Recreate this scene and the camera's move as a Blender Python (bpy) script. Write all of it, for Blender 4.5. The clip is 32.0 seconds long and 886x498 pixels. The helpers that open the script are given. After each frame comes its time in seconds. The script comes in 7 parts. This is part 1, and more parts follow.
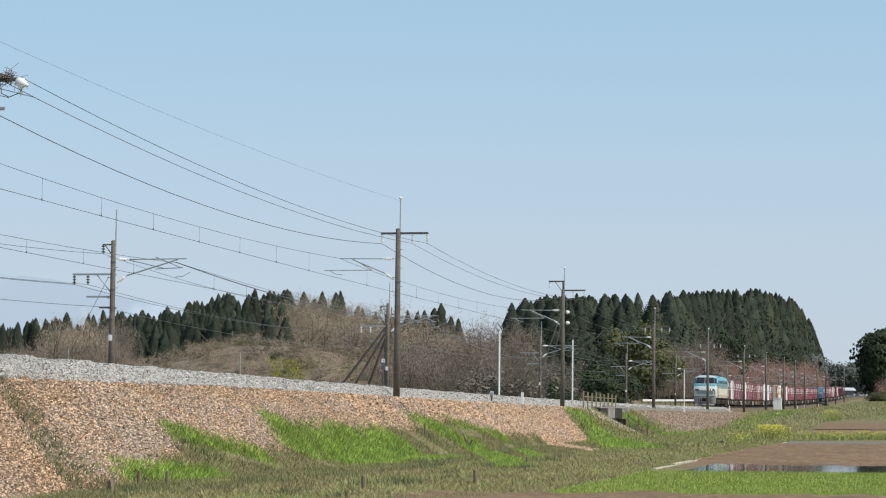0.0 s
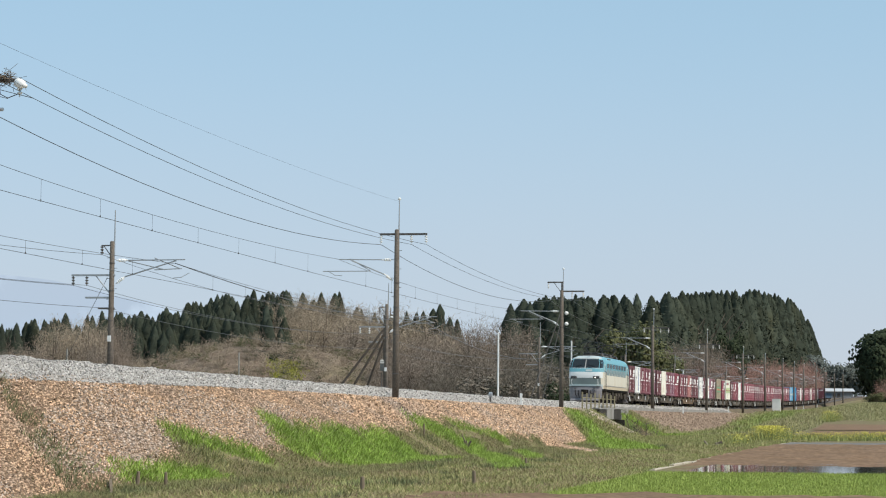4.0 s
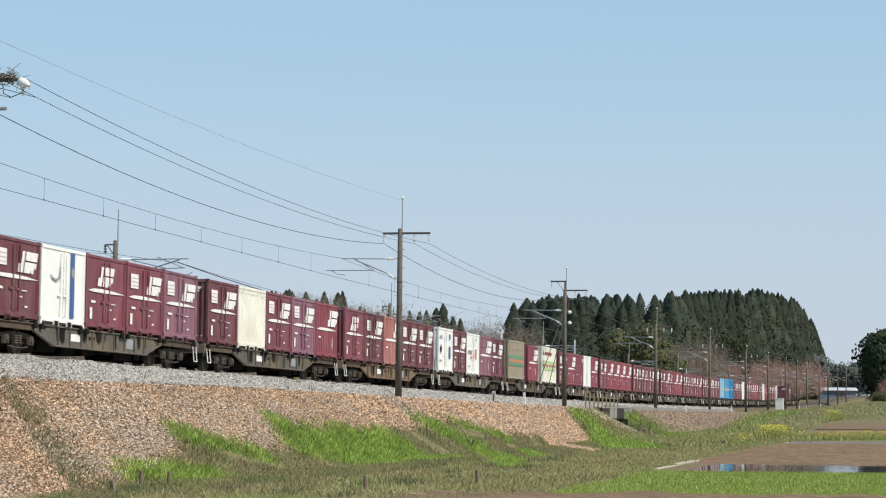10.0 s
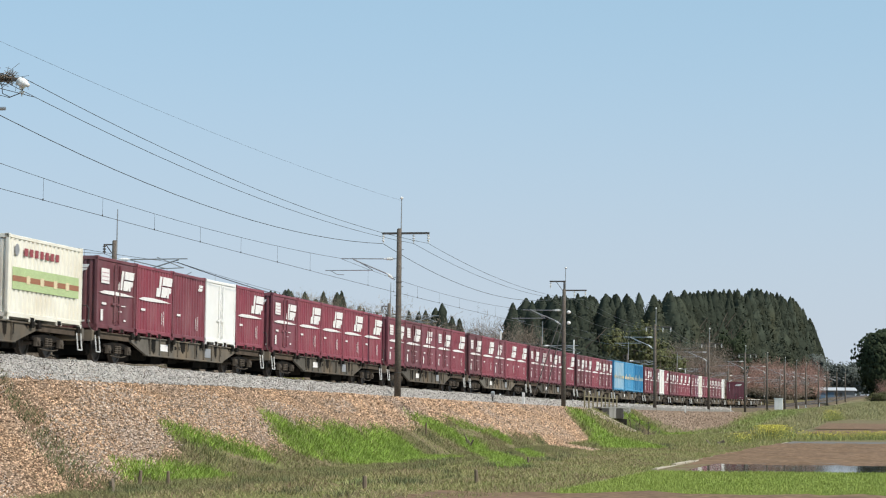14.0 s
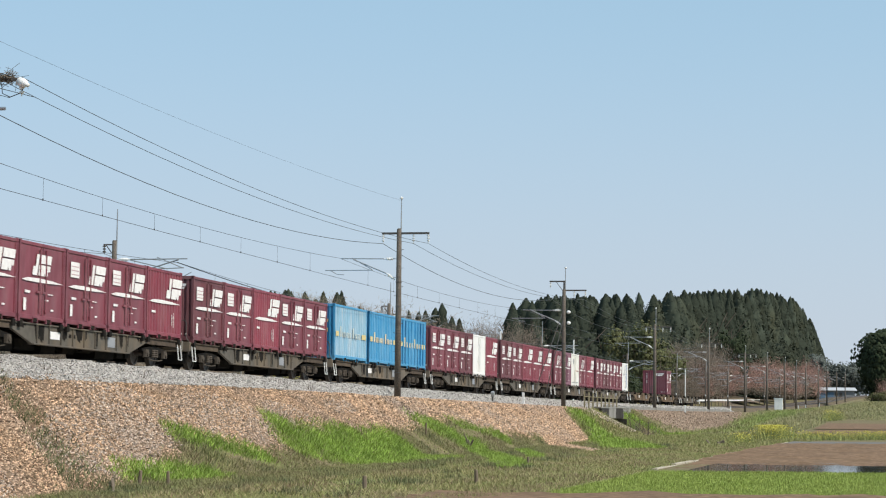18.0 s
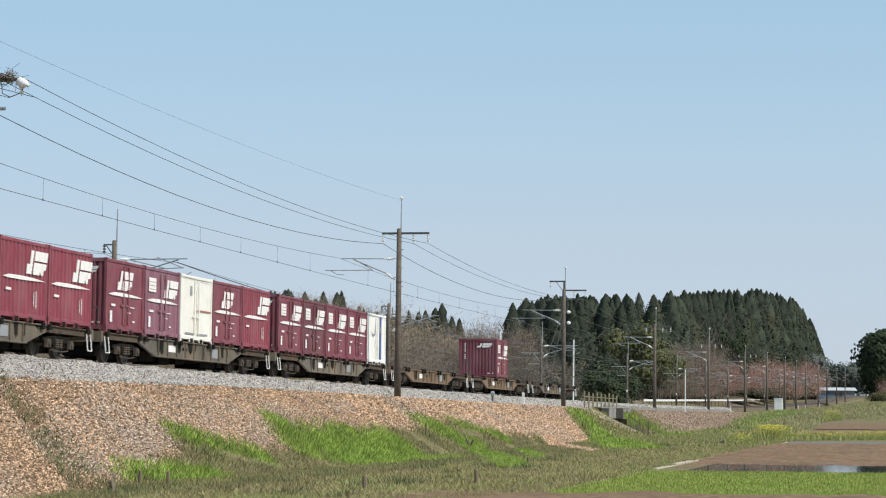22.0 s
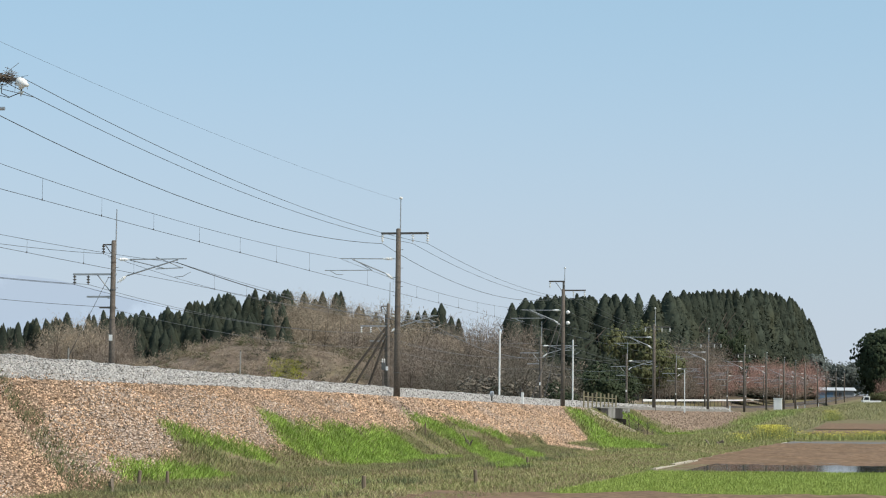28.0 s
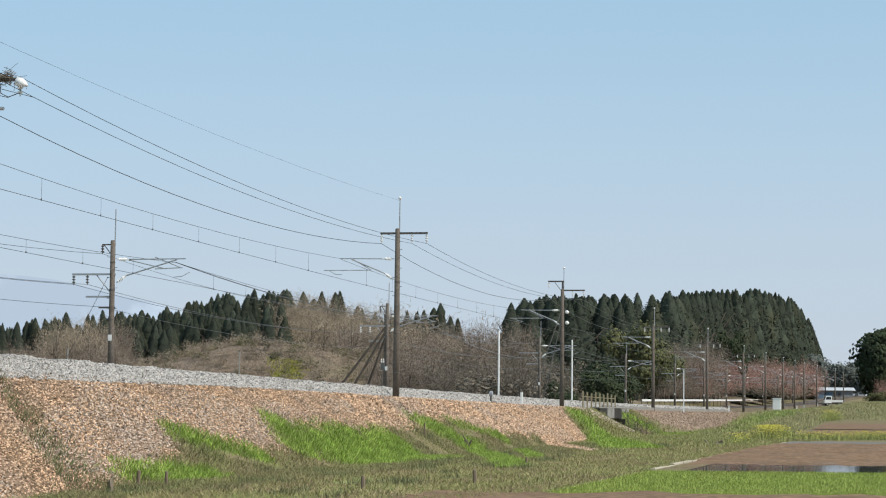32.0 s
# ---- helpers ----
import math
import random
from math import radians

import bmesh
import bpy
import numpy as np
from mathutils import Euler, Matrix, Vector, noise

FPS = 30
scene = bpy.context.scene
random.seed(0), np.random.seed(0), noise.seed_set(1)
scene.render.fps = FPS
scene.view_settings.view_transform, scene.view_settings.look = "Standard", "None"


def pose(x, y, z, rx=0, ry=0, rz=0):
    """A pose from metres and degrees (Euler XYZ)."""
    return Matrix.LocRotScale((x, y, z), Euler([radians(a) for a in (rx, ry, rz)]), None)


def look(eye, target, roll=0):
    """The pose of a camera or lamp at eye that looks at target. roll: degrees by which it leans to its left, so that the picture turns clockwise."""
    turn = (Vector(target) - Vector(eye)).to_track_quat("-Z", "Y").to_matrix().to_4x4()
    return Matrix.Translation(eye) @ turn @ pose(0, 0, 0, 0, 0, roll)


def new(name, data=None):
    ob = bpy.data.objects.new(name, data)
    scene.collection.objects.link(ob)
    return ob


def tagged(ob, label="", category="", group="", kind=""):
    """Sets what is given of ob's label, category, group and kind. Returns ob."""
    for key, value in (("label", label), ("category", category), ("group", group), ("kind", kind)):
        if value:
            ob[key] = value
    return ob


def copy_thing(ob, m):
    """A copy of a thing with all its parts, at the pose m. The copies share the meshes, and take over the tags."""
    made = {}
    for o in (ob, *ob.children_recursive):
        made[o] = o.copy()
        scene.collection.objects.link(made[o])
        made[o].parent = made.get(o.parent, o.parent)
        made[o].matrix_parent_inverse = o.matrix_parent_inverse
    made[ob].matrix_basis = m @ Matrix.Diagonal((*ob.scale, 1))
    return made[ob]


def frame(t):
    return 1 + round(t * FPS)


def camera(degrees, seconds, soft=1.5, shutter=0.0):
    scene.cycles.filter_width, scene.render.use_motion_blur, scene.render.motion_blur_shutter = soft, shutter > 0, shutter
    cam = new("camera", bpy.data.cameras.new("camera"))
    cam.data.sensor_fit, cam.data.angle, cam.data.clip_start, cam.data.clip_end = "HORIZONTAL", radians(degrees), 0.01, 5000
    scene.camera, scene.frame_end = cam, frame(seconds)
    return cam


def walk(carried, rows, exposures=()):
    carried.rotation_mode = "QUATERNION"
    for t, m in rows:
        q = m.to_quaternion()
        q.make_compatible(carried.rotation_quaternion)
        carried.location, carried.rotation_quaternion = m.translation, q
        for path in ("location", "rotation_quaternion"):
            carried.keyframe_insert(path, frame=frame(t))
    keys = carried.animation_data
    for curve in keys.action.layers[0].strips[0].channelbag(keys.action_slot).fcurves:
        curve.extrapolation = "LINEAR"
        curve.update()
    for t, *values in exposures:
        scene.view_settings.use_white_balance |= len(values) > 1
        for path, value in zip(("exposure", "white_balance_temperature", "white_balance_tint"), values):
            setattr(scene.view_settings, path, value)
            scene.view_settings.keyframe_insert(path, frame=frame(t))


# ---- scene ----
# ---------- camera on its tripod, shaken a little by the passing train ----------
EYE = (0.0, 0.0, 1.7)
FOCAL = 4041.0
TILT, LEAN = 3.9425, 0.573
cam = camera(21.959, 32.0, soft=1.1, shutter=0.12)
SHAKE = [(0, -2, 0), (0.5, -2, 1.5), (2, -2, 1.5), (2.5, -4, 1.5), (3, -7, 1.5), (3.5, -6, 2), (4.5, -2, 1), (5.5, 0, 0),
         (6, 0.5, -1.5), (6.5, 1.5, -3), (7, 3, -3.5), (7.5, 3, -3.5), (8, 3, -4), (8.5, 3, -3.5), (9, 5, -3.5), (9.5, 1.5, -1.5),
         (10, 1.5, 0), (12.5, 1, 0), (13, 0, 0), (25.5, -0.5, 0), (27.5, -1.5, 0), (31.5, -1.5, 0), (32, -3, 0)]


def aim(dx, dy):
    turn, up = -dx / FOCAL, radians(TILT) + dy / FOCAL
    way = Vector((math.sin(turn) * math.cos(up), math.cos(turn) * math.cos(up), math.sin(up)))
    return look(EYE, Vector(EYE) + way * 50, LEAN)


walk(cam, [(t, aim(dx, dy)) for t, dx, dy in SHAKE], exposures=[(0, 0.0, 6500, 10), (32, 0.0, 6500, 10)])

# ---------- daylight ----------
SUN_WAY = Vector((0.86, -0.51, 0.0)).normalized()
SUN_UP = radians(47)
world = bpy.data.worlds.new("sky")
scene.world = world
world.use_nodes = True
wn = world.node_tree.nodes
sky = wn.new("ShaderNodeTexSky")
sky.sky_type, sky.sun_disc = "NISHITA", False
sky.sun_elevation, sky.sun_rotation = SUN_UP, math.atan2(SUN_WAY.x, SUN_WAY.y)
sky.altitude, sky.air_density, sky.dust_density, sky.ozone_density = 50, 1.0, 0.25, 2.2
wn["Background"].inputs["Strength"].default_value = 0.136
# the haze of a spring day: the sky's colour is taken a little above the way one looks, and paled
wl = world.node_tree.links
raise_way = wn.new("ShaderNodeVectorMath")
raise_way.operation = "ADD"
raise_way.inputs[1].default_value = (0, 0, 0.09)
wl.new(wn.new("ShaderNodeTexCoord").outputs["Generated"], raise_way.inputs[0])
wl.new(raise_way.outputs[0], sky.inputs[0])
pale = wn.new("ShaderNodeMixRGB")
pale.inputs[0].default_value, pale.inputs[2].default_value = 0.5, (3.75, 5.6, 6.5, 1)
wl.new(sky.outputs[0], pale.inputs[1])
# whiter towards the horizon
split = wn.new("ShaderNodeSeparateXYZ")
wl.new(wn["Texture Coordinate"].outputs["Generated"], split.inputs[0])
low = wn.new("ShaderNodeMapRange")
low.interpolation_type = "SMOOTHSTEP"
low.inputs["From Min"].default_value, low.inputs["From Max"].default_value = -0.02, 0.20
low.inputs["To Min"].default_value, low.inputs["To Max"].default_value = 0.92, 0.0
wl.new(split.outputs["Z"], low.inputs[0])
haze = wn.new("ShaderNodeMixRGB")
haze.inputs[2].default_value = (4.12, 4.5, 5.05, 1)
wl.new(low.outputs[0], haze.inputs[0])
wl.new(pale.outputs[0], haze.inputs[1])
wl.new(haze.outputs[0], wn["Background"].inputs["Color"])
sun = new("sun", bpy.data.lights.new("sun", "SUN"))
sun.data.energy, sun.data.angle, sun.data.color = 4.2, radians(0.53), (1.0, 0.92, 0.80)
sun.matrix_world = look(Vector((0, 0, 0)), -(SUN_WAY * math.cos(SUN_UP) + Vector((0, 0, math.sin(SUN_UP)))))
# ---------- the straight railway line: s metres along it (away), d metres to the side of the fields, from the wagons' near face ----------
TH = 0.21592
SN, CS = math.sin(TH), math.cos(TH)
X0, Y0 = -9.4786, 84.85
MID = -1.225          # centre of the near track
MID2 = -5.05          # centre of the far track


def rail_rise(s):
    if s < -40:
        return 0.449 + 0.0126 * 60 * (1 - math.exp((s + 40) / 60))
    u = min(s, 620)
    z = -0.0101225 * u + 2.66145e-5 * u * u - 5.4639e-9 * u ** 3
    return z + max(0, s - 620) * 0.009


def rail_z(s):
    return 1.7 + 1.2977 + rail_rise(s)


def at(s, d, z=0.0):
    return Vector((X0 + s * SN + d * CS, Y0 + s * CS - d * SN, z))


def sd(x, y):
    u, v = x - X0, y - Y0
    return u * SN + v * CS, u * CS - v * SN


def line_pose(s, d, z):
    """Local x runs along the line towards the camera's end, local y to the fields."""
    m = Matrix(((-SN, CS, 0, 0), (-CS, -SN, 0, 0), (0, 0, 1, 0), (0, 0, 0, 1)))
    m.translation = at(s, d, z)
    return m


def smooth(a, b, x):
    x = min(1, max(0, (x - a) / (b - a)))
    return x * x * (3 - 2 * x)


# ---------- mesh and part helpers ----------
class Geo:
    """Gathers vertices and faces, then becomes one mesh."""

    def __init__(self):
        self.v, self.f, self.m = [], [], []

    def add(self, verts, faces, mi=0):
        o = len(self.v)
        self.v.extend([tuple(p) for p in verts])
        self.f.extend([tuple(i + o for i in f) for f in faces])
        self.m.extend([mi] * len(faces))
        return self

    def box(self, x0, x1, y0, y1, z0, z1, b=0.0, mi=0):
        if b <= 0:
            v = [(x, y, z) for x in (x0, x1) for y in (y0, y1) for z in (z0, z1)]
            return self.add(v, [(0, 1, 3, 2), (4, 6, 7, 5), (0, 4, 5, 1), (2, 3, 7, 6), (0, 2, 6, 4), (1, 5, 7, 3)], mi)
        return self.prism([(y0 + b, z0), (y1 - b, z0), (y1, z0 + b), (y1, z1 - b), (y1 - b, z1), (y0 + b, z1), (y0, z1 - b), (y0, z0 + b)], x0, x1, mi)

    def prism(self, prof, x0, x1, mi=0):
        """A profile in (y, z) drawn out along x."""
        n = len(prof)
        v = [(x0, *p) for p in prof] + [(x1, *p) for p in prof]
        f = [(i, (i + 1) % n, n + (i + 1) % n, n + i) for i in range(n)] + [tuple(range(n))[::-1], tuple(range(n, 2 * n))]
        return self.add(v, f, mi)

    def prism_y(self, prof, y0, y1, mi=0):
        """A profile in (x, z) drawn out along y."""
        n = len(prof)
        v = [(p[0], y0, p[1]) for p in prof] + [(p[0], y1, p[1]) for p in prof]
        f = [(i, n + i, n + (i + 1) % n, (i + 1) % n) for i in range(n)] + [tuple(range(n)), tuple(range(n, 2 * n))[::-1]]
        return self.add(v, f, mi)

    def rod(self, a, b, r0, r1=None, n=8, mi=0, caps=True):
        a, b = Vector(a), Vector(b)
        r1 = r0 if r1 is None else r1
        w = (b - a).normalized()
        u = w.orthogonal().normalized()
        t = w.cross(u)
        v = []
        for p, r in ((a, r0), (b, r1)):
            v += [p + (u * math.cos(k * 2 * math.pi / n) + t * math.sin(k * 2 * math.pi / n)) * r for k in range(n)]
        f = [(k, (k + 1) % n, n + (k + 1) % n, n + k) for k in range(n)]
        if caps:
            f += [tuple(range(n))[::-1], tuple(range(n, 2 * n))]
        return self.add(v, f, mi)

    def path(self, pts, r, n=6, mi=0):
        for a, b in zip(pts, pts[1:]):
            self.rod(a, b, r, r, n, mi)
        return self

    def lathe(self, centre, axis, prof, n=16, mi=0):
        """prof: (along the axis, radius)."""
        w = Vector(axis).normalized()
        u = w.orthogonal().normalized()
        t = w.cross(u)
        c = Vector(centre)
        v = [c + w * h + (u * math.cos(k * 2 * math.pi / n) + t * math.sin(k * 2 * math.pi / n)) * r for h, r in prof for k in range(n)]
        f = [(j * n + k, j * n + (k + 1) % n, (j + 1) * n + (k + 1) % n, (j + 1) * n + k) for j in range(len(prof) - 1) for k in range(n)]
        f += [tuple(range(n))[::-1], tuple(range((len(prof) - 1) * n, len(prof) * n))]
        return self.add(v, f, mi)

    def loft(self, rings, mi=0, caps=True, closed=True):
        n = len(rings[0])
        v = [p for r in rings for p in r]
        f = []
        for j in range(len(rings) - 1):
            for k in range(n if closed else n - 1):
                f.append((j * n + k, j * n + (k + 1) % n, (j + 1) * n + (k + 1) % n, (j + 1) * n + k))
        if caps:
            f += [tuple(range(n))[::-1], tuple(range((len(rings) - 1) * n, len(rings) * n))]
        return self.add(v, f, mi)

    def mesh(self, name, mats, smooth_faces=False):
        me = bpy.data.meshes.new(name)
        me.from_pydata(self.v, [], self.f)
        for m in (mats if isinstance(mats, (list, tuple)) else [mats]):
            me.materials.append(m)
        if len(set(self.m)) > 1:
            me.polygons.foreach_set("material_index", self.m)
        if smooth_faces:
            me.polygons.foreach_set("use_smooth", [True] * len(self.f))
        return me


def fix(me):
    b = bmesh.new()
    b.from_mesh(me)
    bmesh.ops.recalc_face_normals(b, faces=b.faces)
    b.to_mesh(me)
    b.free()
    return me


def part(name, geo, material, parent, label="", smooth_faces=False, m=None):
    me = geo if isinstance(geo, bpy.types.Mesh) else fix(geo.mesh(name, material, smooth_faces))
    ob = new(name, me)
    ob.parent = parent
    if m is not None:
        ob.matrix_basis = m
    return tagged(ob, label)


def thing(name, label, category, m=None, group="", kind="", geo=None, material=None, smooth_faces=False):
    ob = new(name, fix(geo.mesh(name, material, smooth_faces)) if geo else None)
    if m is not None:
        ob.matrix_basis = m
    return tagged(ob, label, category, group, kind)


# ---------- materials ----------
def mat(name, colour, rough=0.6, metal=0.0, spread=0.15, grain=20.0, stain=1.5, stain_col=None, stain_amt=0.3, bump=0.1, per="", spec=None, stretch=None, vary=(0.65, 1.35)):
    m = bpy.data.materials.new(name)
    m.use_nodes = True
    nt = m.node_tree
    n, l = nt.nodes, nt.links
    bs = n["Principled BSDF"]
    bs.inputs["Roughness"].default_value, bs.inputs["Metallic"].default_value = rough, metal
    bs.inputs["Specular IOR Level"].default_value = spec if spec is not None else (0.08 if rough >= 0.7 else 0.5)
    tc = n.new("ShaderNodeTexCoord")
    src = tc.outputs["Object"]
    if stretch:
        mp = n.new("ShaderNodeMapping")
        mp.inputs["Scale"].default_value = stretch
        l.new(src, mp.inputs[0])
        src = mp.outputs[0]
    fine, big = n.new("ShaderNodeTexNoise"), n.new("ShaderNodeTexNoise")
    fine.inputs["Scale"].default_value, big.inputs["Scale"].default_value = grain, stain
    fine.inputs["Detail"].default_value, big.inputs["Detail"].default_value = 5, 6
    l.new(src, fine.inputs["Vector"])
    l.new(src, big.inputs["Vector"])
    ramp = n.new("ShaderNodeValToRGB")
    c = Vector(colour)
    ramp.color_ramp.elements[0].position, ramp.color_ramp.elements[1].position = 0.3, 0.7
    ramp.color_ramp.elements[0].color = (*(c * (1 - spread)), 1)
    ramp.color_ramp.elements[1].color = (*(c * (1 + spread)), 1)
    l.new(fine.outputs[0], ramp.inputs[0])
    out = ramp.outputs[0]
    cut = n.new("ShaderNodeValToRGB")
    cut.color_ramp.elements[0].position, cut.color_ramp.elements[1].position = 0.45, 0.75
    cut.color_ramp.elements[0].color, cut.color_ramp.elements[1].color = (0, 0, 0, 1), (stain_amt,) * 3 + (1,)
    l.new(big.outputs[0], cut.inputs[0])
    mix = n.new("ShaderNodeMixRGB")
    mix.inputs[2].default_value = (*(stain_col or tuple(c * 0.6)), 1)
    l.new(cut.outputs[0], mix.inputs[0])
    l.new(out, mix.inputs[1])
    out = mix.outputs[0]
    if per:
        if per == "object":
            rnd = n.new("ShaderNodeObjectInfo").outputs["Random"]
        else:
            rnd = n.new("ShaderNodeNewGeometry").outputs["Random Per Island"]
        hsv = n.new("ShaderNodeHueSaturation")
        mr = n.new("ShaderNodeMapRange")
        mr.inputs["To Min"].default_value, mr.inputs["To Max"].default_value = vary
        l.new(rnd, mr.inputs[0])
        l.new(mr.outputs[0], hsv.inputs["Value"])
        l.new(out, hsv.inputs["Color"])
        out = hsv.outputs[0]
    l.new(out, bs.inputs["Base Color"])
    if bump:
        bp = n.new("ShaderNodeBump")
        bp.inputs["Strength"].default_value, bp.inputs["Distance"].default_value = bump, 0.02
        l.new(fine.outputs[0], bp.inputs["Height"])
        l.new(bp.outputs[0], bs.inputs["Normal"])
    return m


def tint_by(m, attr, colours):
    """Lays further base colours over a material's colour by float attributes of the mesh."""
    nt = m.node_tree
    n, l = nt.nodes, nt.links
    bs = n["Principled BSDF"]
    out = bs.inputs["Base Color"].links[0].from_socket
    for a, c in zip(attr, colours):
        at_ = n.new("ShaderNodeAttribute")
        at_.attribute_name = a
        nz = n.new("ShaderNodeTexNoise")
        nz.inputs["Scale"].default_value, nz.inputs["Detail"].default_value = 1.1, 8
        l.new(n.new("ShaderNodeTexCoord").outputs["Object"], nz.inputs["Vector"])
        rp = n.new("ShaderNodeValToRGB")
        rp.color_ramp.elements[0].position, rp.color_ramp.elements[1].position = 0.3, 0.75
        rp.color_ramp.elements[0].color = (*[x * 0.65 for x in c], 1)
        rp.color_ramp.elements[1].color = (*[x * 1.3 for x in c], 1)
        l.new(nz.outputs[0], rp.inputs[0])
        mx = n.new("ShaderNodeMixRGB")
        l.new(at_.outputs["Fac"], mx.inputs[0])
        l.new(out, mx.inputs[1])
        l.new(rp.outputs[0], mx.inputs[2])
        out = mx.outputs[0]
    l.new(out, bs.inputs["Base Color"])
    return m


M = {}
M["ballast"] = mat("grey_ballast", (0.44, 0.42, 0.395), 0.9, per="island", vary=(0.78, 1.2), spread=0.3, grain=9, bump=0.3)
M["slag"] = mat("brown_gravel", (0.50, 0.34, 0.225), 0.9, per="island", vary=(0.42, 1.62), spread=0.3, grain=9, stain=0.42, stain_col=(0.37, 0.285, 0.225), stain_amt=1.0, bump=0.3, stretch=(1.0, 0.7, 0.35))
M["soil"] = mat("turf_soil", (0.185, 0.152, 0.088), 0.95, spread=0.4, grain=6, stain=0.35, stain_col=(0.16, 0.17, 0.06), stain_amt=0.8, bump=0.5)
M["concrete"] = mat("weathered_concrete", (0.30, 0.29, 0.27), 0.85, grain=15, stain=1.2, stain_col=(0.15, 0.14, 0.12), stain_amt=0.6, bump=0.2)
M["pole_concrete"] = mat("spun_concrete", (0.15, 0.128, 0.108), 0.85, spread=0.3, grain=14, stain=2.4, stain_col=(0.085, 0.07, 0.06), stain_amt=0.6, bump=0.2)
M["steel"] = mat("galvanised_steel", (0.42, 0.43, 0.44), 0.5, 0.7, grain=30, stain=3, bump=0.05)
M["dark_steel"] = mat("weathered_dark_steel", (0.10, 0.095, 0.09), 0.6, 0.4, grain=25, stain=3, stain_col=(0.16, 0.10, 0.06), stain_amt=0.5, bump=0.08)
M["wire"] = mat("dull_copper_wire", (0.10, 0.10, 0.10), 0.5, 0.6, bump=0)
M["porcelain"] = mat("white_porcelain", (0.8, 0.8, 0.78), 0.25, spread=0.05, stain_amt=0.15, bump=0)
M["rail"] = mat("rail_steel", (0.16, 0.12, 0.10), 0.5, 0.6, bump=0.05)
M["white"] = mat("white_paint", (0.78, 0.78, 0.76), 0.5, spread=0.04, grain=8, stain_col=(0.5, 0.48, 0.43), stain_amt=0.3, bump=0.03)
# ---------- ground ----------
def field_level(s, d):
    y = Y0 + s * CS - d * SN
    z = -0.5 + 3.6 * smooth(200, 430, y)
    if y > 430:
        z += min(y - 430, 600) * 0.006
    # the hollow in which the field road runs
    z -= 0.55 * math.exp(-((y - 420) / 8) ** 2) * smooth(58, 66, X0 + s * SN + d * CS)
    return z


CUT0, CUT1 = 90.4, 101.4
in_cut = lambda s, d: CUT0 + max(0, d - 3.3) * 3.0 < s < CUT1


def bank_top(s):
    return rail_z(s) - 0.66


def ground_z(s, d):
    base = field_level(s, d)
    top = bank_top(s)
    out = max(0, d - 1.9, -8.6 - d)
    z = max(top - out / 1.5, base) if top > base else (top if out < 2 else top + (base - top) * smooth(2, 12, out))
    if d > 1.9 and -45 < s < -15:
        z -= 0.28 * math.exp(-((s + 23.2 + (d - 3) * 1.05) / 0.9) ** 2) * smooth(1.9, 3.2, d) * (1 - smooth(6.5, 9, d))
    if in_cut(s, d) and -16 < d < 9:
        z = min(z, base - 0.2)
    return z


def ground_sheet():
    ss = [-900, -500, -300, -200, -140, -100, -80, -65] + [-55 + 1.0 * i for i in range(20)] + [-35 + 0.5 * i for i in range(44)] + [-13 + 1.0 * i for i in range(213)] + [205 + 5 * i for i in range(50)] + [470, 520, 600, 700, 850, 1050, 1400, 2000, 3200, 4600]
    ds = [-2600, -1500, -800, -400, -200, -120, -70, -40, -25, -18, -14, -12, -10.5, -9.5, -8.6, -6, -3, -1, 0.5, 1.2] + [1.6 + 0.3 * i for i in range(24)] + [9, 10, 11, 12, 13.5, 15, 17, 20, 24, 30, 38, 50, 70, 100, 150, 240, 400, 800, 1600, 2600]
    g = Geo()
    vs = [at(s, d, ground_z(s, d)) for s in ss for d in ds]
    n = len(ds)
    g.add(vs, [(i * n + j, i * n + j + 1, (i + 1) * n + j + 1, (i + 1) * n + j) for i in range(len(ss) - 1) for j in range(n - 1)])
    me = fix(g.mesh("ground", M["soil"], True))
    for name, fn in (("lush_part", lambda s, d: min(1, max(0, 0.35 + lush_depth(s, d))) if 1.9 < d < 17 and -60 < s < 300 else 0.0), ("stone_part", lambda s, d: 1.0 if -9 < d < 11 and s < 215 and (d < gravel_edge(s) or spill(s, d)) else 0.0)):
        at_ = me.attributes.new(name, "FLOAT", "POINT")
        at_.data.foreach_set("value", [fn(s, d) for s in ss for d in ds])
    gr = new("ground", me)
    tagged(gr, "grassy ground with a railway embankment rising from it", "ground", kind="structure")
    return gr


# ---------- what covers the ground, where ----------
GRAVEL = [(-60, 8.0), (-40, 7.8), (-30, 7.4), (-22, 6.0), (-17, 5.5), (-13.5, 4.3), (-10, 4.9), (-7.2, 5.7), (-4, 5.0), (-1, 3.5), (3, 4.2), (14, 4.2), (20, 4.0), (23, 3.3), (30, 3.6),
          (40, 4.5), (50, 4.8), (57, 6.3), (66, 5.2), (70, 3.4), (74, 2.2), (112, 2.2), (118, 3.6), (130, 4.8), (165, 4.6), (190, 3.4), (215, 2.4), (400, 2.2)]
